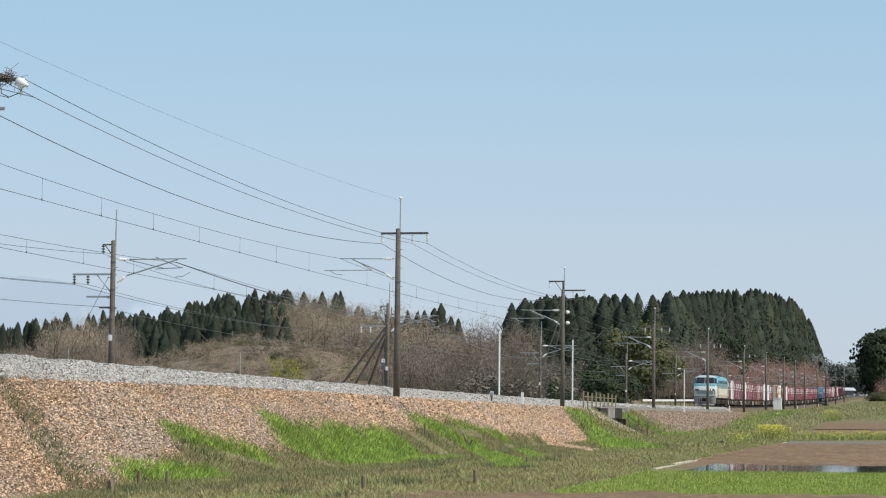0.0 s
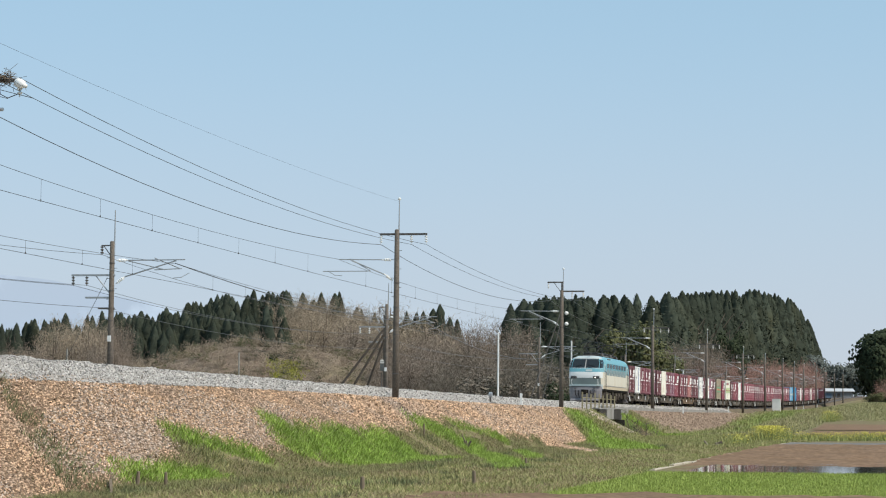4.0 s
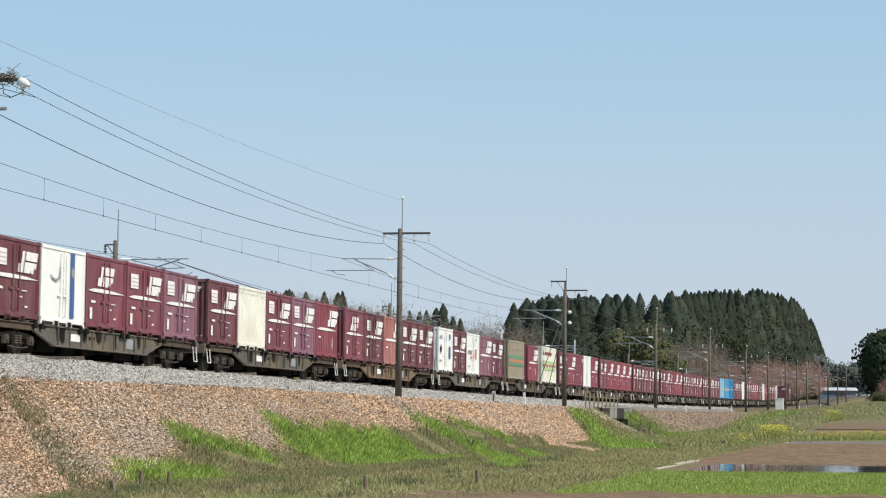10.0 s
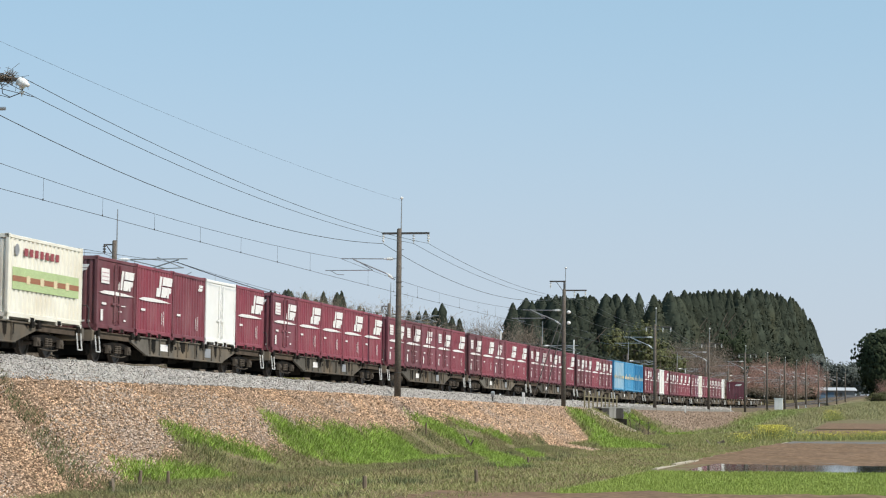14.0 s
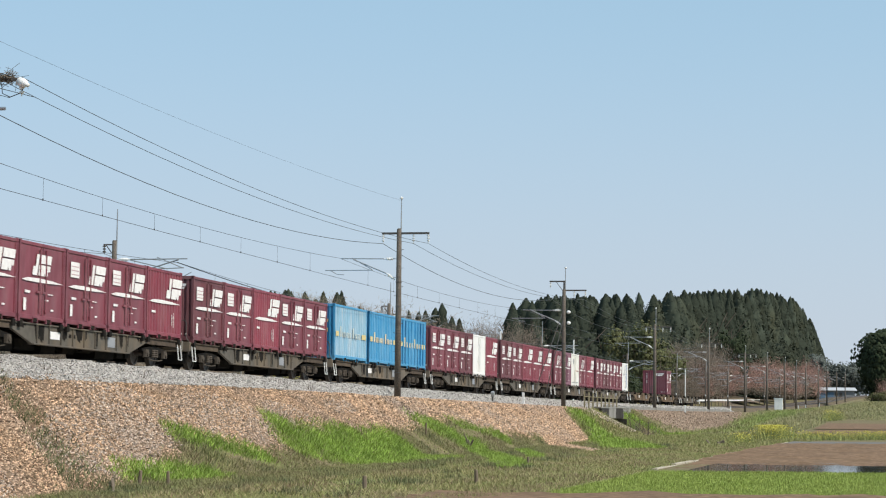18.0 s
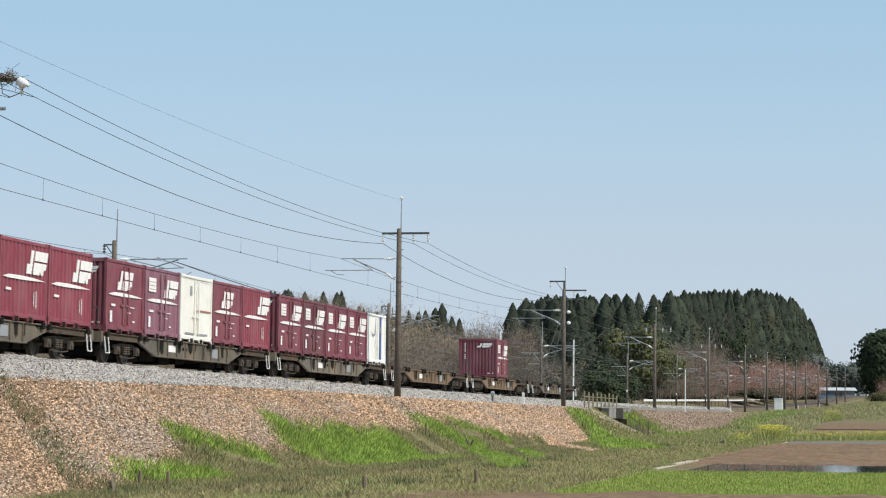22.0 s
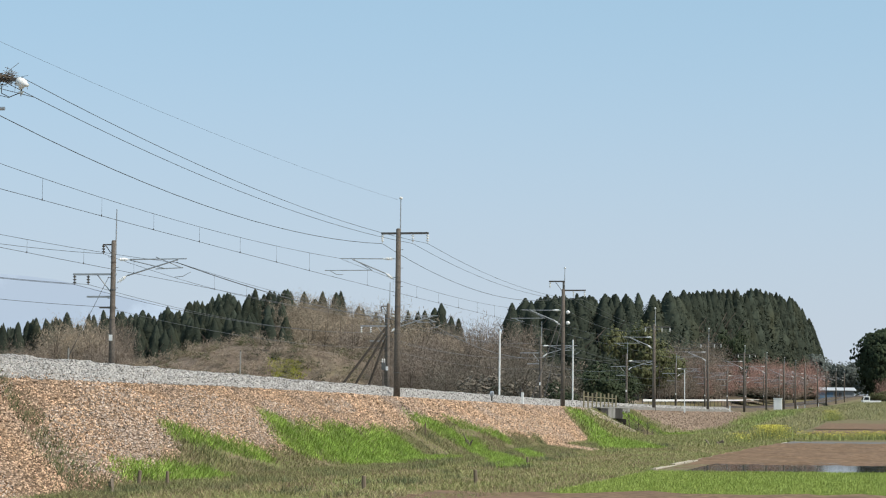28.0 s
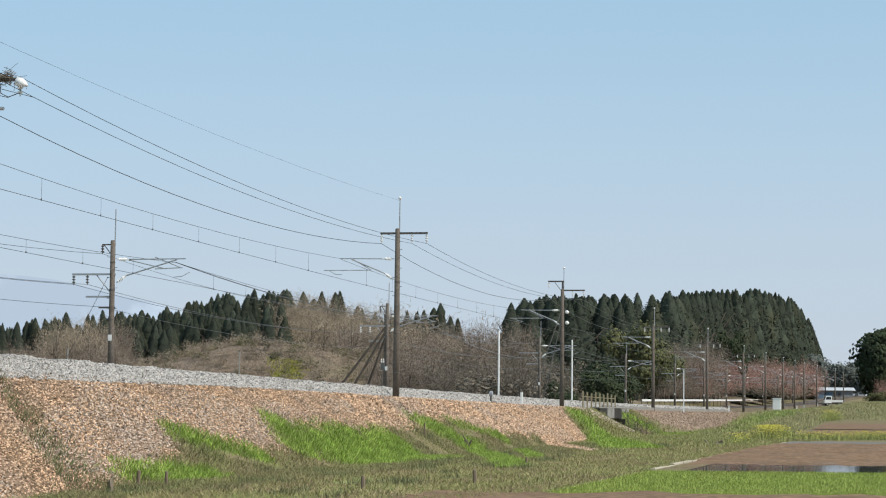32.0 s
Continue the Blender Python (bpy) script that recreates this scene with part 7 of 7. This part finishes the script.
def nose_patch(v0, v1, z0, z1, n=8, k=4, off=0.012):
    g = Geo()
    vs = [nose_point(v0 + (v1 - v0) * i / n, z0 + (z1 - z0) * j / k, off) for j in range(k + 1) for i in range(n + 1)]
    g.add(vs, [(j * (n + 1) + i, j * (n + 1) + i + 1, (j + 1) * (n + 1) + i + 1, (j + 1) * (n + 1) + i) for j in range(k) for i in range(n)])
    return g


def pantograph(parent, x):
    g = Geo().path([(x - 0.8, -0.55, 4.26), (x + 0.8, -0.55, 4.26), (x + 0.8, 0.55, 4.26), (x - 0.8, 0.55, 4.26), (x - 0.8, -0.55, 4.26)], 0.035)
    g.rod((x - 0.25, -0.55, 4.28), (x - 0.25, 0.55, 4.28), 0.04, n=6).rod((x + 0.25, -0.55, 4.28), (x + 0.25, 0.55, 4.28), 0.04, n=6)
    root = part("pantograph", g, M["panto"], parent, "raised diamond pantograph")
    for sx in (-0.75, 0.75):
        for y in (-0.55, 0.55):
            part("base_insulator", Geo().rod((x + sx, y, 4.10), (x + sx, y, 4.25), 0.06, n=8), M["panto"], root)
    top = 5.2
    for sx in (-1, 1):
        for y in (-1, 1):
            part("lower_arm", Geo().rod((x + sx * 0.15, y * 0.28, 4.3), (x + sx * 0.52, y * 0.62, 4.76), 0.026, n=6), M["panto"], root)
            part("upper_arm", Geo().rod((x + sx * 0.52, y * 0.62, 4.76), (x + sx * 0.16, y * 0.40, top), 0.022, n=6), M["panto"], root)
            part("brace", Geo().rod((x + sx * 0.52, y * 0.62, 4.76), (x + sx * 0.16, -y * 0.40, top), 0.009, n=5), M["panto"], root)
        part("knee_bar", Geo().rod((x + sx * 0.52, -0.62, 4.76), (x + sx * 0.52, 0.62, 4.76), 0.018, n=5), M["panto"], root)
    b = Geo()
    for sx in (-0.18, 0.18):
        pts = [(x + sx, -0.95, top - 0.16), (x + sx, -0.8, top - 0.03), (x + sx, -0.6, top + 0.03), (x + sx, 0.6, top + 0.03), (x + sx, 0.8, top - 0.03), (x + sx, 0.95, top - 0.16)]
        b.path(pts, 0.024)
    for y in (-0.45, 0.45):
        b.rod((x - 0.2, y, top), (x + 0.2, y, top), 0.02, n=5)
    part("contact_bow", b, M["panto"], root)


def locomotive():
    root = thing("electric_locomotive", "turquoise and cream six-axle electric locomotive on rails", "locomotive")
    zs = [1.25, 1.50, 1.62, 2.08, 2.14, 2.40, 2.64, 2.92, 3.02, 3.4, 3.56, 3.72, 3.84, 3.98, 4.04]
    rings = [loco_outline(z) for z in zs]
    n = len(rings[0])
    g = Geo()
    g.v = [p for r in rings for p in r]
    for j in range(len(zs) - 1):
        z = (zs[j] + zs[j + 1]) / 2
        for k in range(n):
            f = (j * n + k, j * n + (k + 1) % n, (j + 1) * n + (k + 1) % n, (j + 1) * n + k)
            x = sum(abs(g.v[i][0]) for i in f) / 4
            front = x > 7.7
            if z > 3.98:
                m = 4
            elif z > 3.72 and x > 6.9:
                m = 5
            elif z > 2.64:
                m = 0
            elif front and (z > 2.14 or z < 1.62):
                m = 2 if z > 2 else 5
            elif front and x > 8.42:
                m = 3
            else:
                m = 1 if z > 1.5 else 6
            g.f.append(f)
            g.m.append(m)
    g.f += [tuple(range(n))[::-1], tuple(range((len(zs) - 1) * n, len(zs) * n))]
    g.m += [3, 4]
    part("body", g, [M["loco_blue"], M["loco_cream"], M["loco_white"], M["loco_grey"], M["loco_roof"], M["loco_ledge"], M["loco_sole"]], root).data.set_sharp_from_angle(angle=radians(32))
    # both ends: windscreens, lamps, rails, deflector
    for e in (1, -1):
        turn = Matrix.Identity(4) if e > 0 else Matrix.Rotation(math.pi, 4, "Z")

        def put(name, geo, m, parent=root, label="", sm=False):
            geo.v = [tuple(turn @ Vector(p)) for p in geo.v]
            return part(name, geo, m, parent, label, sm)
        for v0, v1 in ((-0.79, -0.03), (0.03, 0.79)):
            put("windscreen", nose_patch(v0, v1, 2.98, 3.70), M["glass_dark"], label="dark slanted cab windscreen", sm=True)
        for s in (-1, 1):
            put("quarter_window", nose_patch(s * 0.82, s * 0.998, 2.98, 3.64), M["glass_dark"], sm=True)
            lamp = put("headlamp_case", nose_patch(s * 0.48, s * 0.84, 2.08, 2.30, off=0.015), M["dark_steel"])
            c = nose_point(s * 0.60, 2.19, 0.03)
            put("headlamp", Geo().lathe(c, (1, 0, 0), [(0, 0.045), (0.02, 0.045), (0.03, 0.03)], 14), M["beam" if (e > 0 and s > 0) else "glass_pale"], label="round headlamp")
            c = nose_point(s * 0.76, 2.19, 0.03)
            put("tail_lamp", Geo().lathe(c, (1, 0, 0), [(0, 0.06), (0.02, 0.06)], 12), M["glass_pale"])
            h = Geo().path([nose_point(s * 0.72, 2.04, 0.02), nose_point(s * 0.72, 2.02, 0.10), nose_point(s * 0.72, 1.62, 0.12), nose_point(s * 0.72, 1.6, 0.02)], 0.02)
            put("front_handrail", h, M["white"])
            wp = Geo().path([nose_point(s * 0.30, 2.98, 0.04), nose_point(s * 0.52, 3.12, 0.05), nose_point(s * 0.18, 3.2, 0.05)], 0.014)
            put("wiper", wp, M["rubber"])
            d = Geo().path([(7.6, s * 1.3, 1.2), (7.6, s * 1.32, 0.4), (7.95, s * 1.32, 0.4), (7.95, s * 1.3, 1.2)], 0.022).rod((7.6, s * 1.32, 0.8), (7.95, s * 1.32, 0.8), 0.02)
            put("corner_step", d, M["loco_dust"])
        put("front_badge", nose_patch(0.05, 0.42, 2.70, 2.84, off=0.02), M["loco_ledge"], label="pale raised strip on the front")
        put("windscreen_seal", nose_patch(-0.03, 0.03, 2.97, 3.7, 2, 4, 0.02), M["loco_skirt"])
        put("trim_line", nose_patch(-0.95, 0.95, 2.935, 2.96, 12, 1, 0.02), M["loco_white"])
        put("roof_brow", nose_patch(-0.8, 0.8, 3.72, 3.77, 10, 2, 0.02), M["loco_skirt"])
        # the apron with rounded corners, its recess and the rail guard under it
        bend = [(7.75, 1.34), (8.15, 1.33), (8.34, 1.22), (8.44, 1.0), (8.48, 0.32), (8.48, -0.32), (8.44, -1.0), (8.34, -1.22), (8.15, -1.33), (7.75, -1.34)]
        g = Geo().loft([[(x + 0.2 + k, y * w, z) for x, y in bend] for z, k, w in ((1.44, -0.06, 0.99), (1.40, 0.02, 1.0), (1.10, 0.08, 1.0), (0.54, 0.03, 0.97), (0.50, -0.06, 0.96))])
        ap = put("buffer_apron", g, M["loco_apron"])
        # solid black block that gives the dark of the recess
        put("coupler_recess", Geo().box(8.70, 8.775, -0.30, 0.30, 0.78, 1.18), M["rubber"], ap)
        for y, z in ((-0.78, 1.28), (0.78, 1.28), (-0.55, 0.82), (0.62, 0.86)):
            put("apron_cock", Geo().box(8.70, 8.80, y - 0.07, y + 0.07, z - 0.04, z + 0.04, 0.01), M["dark_steel"], ap)
        put("end_step_board", Geo().box(8.20, 8.74, -1.30, 1.30, 1.46, 1.50), M["loco_ledge"])
        g = Geo().prism_y([(8.3, 0.46), (8.68, 0.50), (8.98, 0.31), (8.92, 0.25), (8.3, 0.32)], -1.18, 1.18)
        put("rail_guard", g, M["loco_apron"])
        cp = Geo().box(8.2, 9.0, -0.14, 0.14, 0.76, 1.0, 0.03)
        cp.box(8.85, 9.12, -0.2, 0.2, 0.7, 1.05, 0.05)
        put("coupler", cp, M["under"])
        for y, dz in ((-0.75, 0.25), (-0.5, 0.3), (0.5, 0.3), (0.8, 0.25)):
            put("brake_hose", Geo().path([(8.7, y, 1.15), (8.92, y, 1.0), (8.94, y * 0.95, 0.75), (8.86, y * 0.85, 1.1 - dz * 2)], 0.03), M["rubber"])
        put("horn", Geo().lathe((7.3, 0.35, 4.12), (1, 0, 0), [(0, 0.03), (0.3, 0.04), (0.38, 0.1)], 10), M["dark_steel"])
        # cab doors on both sides
        for s in (-1, 1):
            y = s * 1.40
            dr = put("cab_door", Geo().box(6.62, 7.08, min(y, y + s * 0.012), max(y, y + s * 0.012), 1.45, 3.3, 0.0), M["loco_cream"], label="narrow cab door with a tall pane")
            gl = Geo().box(6.71, 6.99, min(y, y + s * 0.02), max(y, y + s * 0.02), 2.5, 3.2)
            put("door_pane", gl, M["glass_dark"], dr)
            hr = Geo()
            for x in (6.52, 7.18):
                hr.path([(x, y + s * 0.01, 1.25), (x, y + s * 0.07, 1.3), (x, y + s * 0.07, 2.7), (x, y + s * 0.01, 2.75)], 0.02)
            put("door_rail", hr, M["dark_steel"], dr)
            put("side_badge", Geo().box(7.45, 7.7, min(y * 0.985, y * 0.985 + s * 0.02), max(y * 0.985, y * 0.985 + s * 0.02), 1.7, 1.95), M["mark_grey"])
    for s in (-1, 1):
        y = s * 1.402
        part("louvre_band", Geo().box(-6.1, 6.1, min(y, y + s * 0.004), max(y, y + s * 0.004), 2.36, 2.66), M["loco_blue"], root)
        for i in range(7):
            x = 5.1 - i * 1.7
            w = part("side_window", Geo().box(x - 0.70, x + 0.70, min(y, y + s * 0.012), max(y, y + s * 0.012), 3.02, 3.38), M["glass_pale"], root)
            fr = Geo()
            for a, b, c, d in ((x - 0.76, x + 0.76, 2.97, 3.02), (x - 0.76, x + 0.76, 3.38, 3.42), (x - 0.76, x - 0.70, 3.02, 3.38), (x + 0.70, x + 0.76, 3.02, 3.38)):
                fr.box(a, b, min(y, y + s * 0.03), max(y, y + s * 0.03), c, d)
            part("window_frame", fr, M["loco_blue"], w)
            lv = Geo().box(x - 0.74, x + 0.74, min(y, y + s * 0.008), max(y, y + s * 0.008), 2.42, 2.90)
            vent = part("louvre", lv, M["louvre"], root, "grey-green ventilation louvre")
            sl = Geo()
            for k in range(7):
                z = 2.45 + k * 0.062
                sl.add([(x - 0.68, y + s * 0.008, z + 0.05), (x + 0.68, y + s * 0.008, z + 0.05), (x + 0.68, y + s * 0.028, z + 0.006), (x - 0.68, y + s * 0.028, z + 0.006)], [(0, 1, 2, 3)])
            part("louvre_slats", sl, M["slat"], vent)
        part("side_rib", Geo().box(-6.3, 6.3, min(y, y + s * 0.02), max(y, y + s * 0.02), 1.5, 1.56), M["loco_skirt"], root)
        part("sole_bar", Geo().box(-7.9, 7.9, s * 1.2 - 0.12, s * 1.2 + 0.12, 1.08, 1.26, 0.02), M["under"], root)
    # three bogies with links, springs and sandboxes
    for x in (-5.6, 0.0, 5.6):
        bg = bogie(root, x, 0.56, 2.5, "", "under")
        fr = Geo()
        for s in (-1, 1):
            fr.prism_y([(x - 2.2, 0.45), (x - 1.7, 0.28), (x + 1.7, 0.28), (x + 2.2, 0.45), (x + 2.3, 1.1), (x - 2.3, 1.1)], s * 1.0 - 0.05, s * 1.0 + 0.05)
            fr.box(x - 2.3, x + 2.3, s * 0.86 - 0.05, s * 0.86 + 0.05, 0.08, 0.5, 0.02)
        part("bogie_frame", fr, M["under"], bg)
        part("equipment_box", Geo().box(x + 2.2, x + 3.3, -1.15, 1.15, 0.45, 1.1, 0.05) if x < 4 else Geo().box(x - 0.5, x + 0.5, -0.6, 0.6, 0.9, 1.15), M["under"], root)
    # hoods, hangers and pipes outside the bogies
    rnd = random.Random(5)
    for s in (-1, 1):
        y0, y1 = sorted((s * 1.17, s * 1.27))
        for x in (7.2, 4.1, 2.7, -1.15, -2.75, -6.5):
            hood = [(x - 0.30, 0.86), (x - 0.24, 0.95), (x + 0.02, 1.0), (x + 0.15, 0.88), (x + 0.12, 0.46), (x + 0.03, 0.44), (x + 0.0, 0.76), (x - 0.28, 0.80)]
            part("axle_hood", Geo().prism_y(hood, y0, y1), M["loco_pale"], root, "dusty beige hood over an axle box")
        for x in (4.95, 1.0, -4.4, -7.65):
            bar = [(x - 0.13, 1.24), (x + 0.17, 1.24), (x + 0.05, 0.52), (x - 0.06, 0.52)]
            part("hanger", Geo().prism_y(bar, y0, y1), M["loco_pale"], root, "tapered beige suspension hanger")
        for x, z0, z1, w in ((5.75, 0.62, 1.12, 0.2), (6.5, 0.5, 0.85, 0.16), (-0.3, 0.5, 0.82, 0.18), (0.35, 0.86, 1.12, 0.14), (-5.2, 0.52, 0.86, 0.2), (-3.6, 0.7, 1.05, 0.14)):
            part("valve_box", Geo().box(x - w, x + w, s * 1.16 - 0.06, s * 1.16 + 0.06, z0, z1, 0.03), M["loco_dust"], root)
        for k in range(15):
            x = rnd.uniform(-7.4, 7.4)
            z = rnd.uniform(0.55, 0.95)
            part("pipe", Geo().path([(x, s * 1.2, 1.15), (x + rnd.uniform(-0.1, 0.1), s * 1.26, z), (x + rnd.uniform(-0.3, 0.3), s * 1.22, z - rnd.uniform(0.1, 0.35))], rnd.uniform(0.015, 0.035), 5), M["loco_dust"], root)
    # roof gear
    for x in (4.1, -4.1):
        pantograph(root, x + (1.5 if x > 0 else -1.5) * 0.4)
    for xx, yy, hh, ww in ((3.4, -0.6, 0.3, 0.35), (1.8, 0.2, 0.24, 0.5), (0.3, -0.5, 0.28, 0.4), (-1.1, 0.5, 0.22, 0.5), (-6.9, 0.2, 0.14, 0.4)):
        part("roof_box", Geo().box(xx - ww, xx + ww, yy - 0.28, yy + 0.28, 3.98, 4.06 + hh, 0.03), M["dark_steel"], root)
    rg = Geo()
    rg.box(-3.0, 3.0, -0.7, 0.7, 4.02, 4.12, 0.03)
    part("roof_walk", rg, M["loco_roof"], root)
    for i, x in enumerate((3.2, 2.4, 1.0, -0.4, -1.6, -2.6, -3.0)):
        part("roof_insulator", Geo().lathe((x, 0.45 if i % 2 else -0.3, 4.08), (0, 0, 1), [(0, 0.07), (0.06, 0.1), (0.1, 0.06), (0.16, 0.1), (0.2, 0.06), (0.26, 0.09), (0.3, 0.04)], 10), M["dark_steel"], root)
    part("roof_box", Geo().box(-3.1, -2.2, -0.5, 0.5, 4.06, 4.34, 0.04), M["dark_steel"], root)
    part("roof_box", Geo().box(-6.2, -5.6, -0.4, 0.6, 4.04, 4.26, 0.04), M["dark_steel"], root)
    for i in range(4):
        part("roof_grille", Geo().box(2.6 + i * 0.44, 2.96 + i * 0.44, 1.14, 1.27, 3.70, 3.84, 0.02), M["loco_roof"], root)
    part("roof_cable", Geo().path([(4.6, 0.3, 4.3), (2.4, 0.35, 4.34), (-0.4, 0.4, 4.36), (-2.7, 0.4, 4.34), (-4.4, 0.3, 4.3)], 0.025), M["wire"], root)
    # the body rides a little lower on its springs
    for ob in root.children:
        if not ob.name.startswith(("bogie", "coupler")):
            ob.location.z -= 0.12
    return root


TRAIN.append((locomotive(), -9.1, 0.0))


# ---------- what moves ----------
def train_s(t):
    """Where the front of the first wagon is at t seconds."""
    u = t - 18
    return -22.84 * u + 0.0396 * u * u - 204.0


def train_pose(s, up):
    slope = (rail_z(s + 8) - rail_z(s - 8)) / 16
    m = line_pose(s, MID, rail_z(s))
    return m @ Matrix.Rotation(math.atan(slope), 4, "Y") @ Matrix.Translation((0, 0, up))


def truck_pose(t):
    """Comes in along the field road, slows and rolls on behind the masts."""
    x = lerp_table([(0, 160.0), (20, 104.0), (25, 88.0), (27.5, 79.6), (28.1, 77.3), (28.7, 75.7), (29.0, 75.1), (29.8, 74.6), (30.2, 74.2), (31.0, 73.3), (31.5, 72.1), (32, 70.9)], t)
    y = 420.0
    x = x * y / 415.0 + 0.45
    return Matrix.LocRotScale((x, y, field_level(*sd(x, y)) + 0.02), Euler((0, 0, math.pi)), None)


def motions():
    for ob, off, up in TRAIN:
        walk(ob, [(i * 2.0, train_pose(train_s(i * 2.0) + off, up)) for i in range(17)])
    walk(TRUCK, [(t, truck_pose(t)) for t in (0, 10, 20, 25, 27.5, 28.1, 28.7, 29.0, 29.8, 30.2, 31.0, 31.5, 32)])


motions()
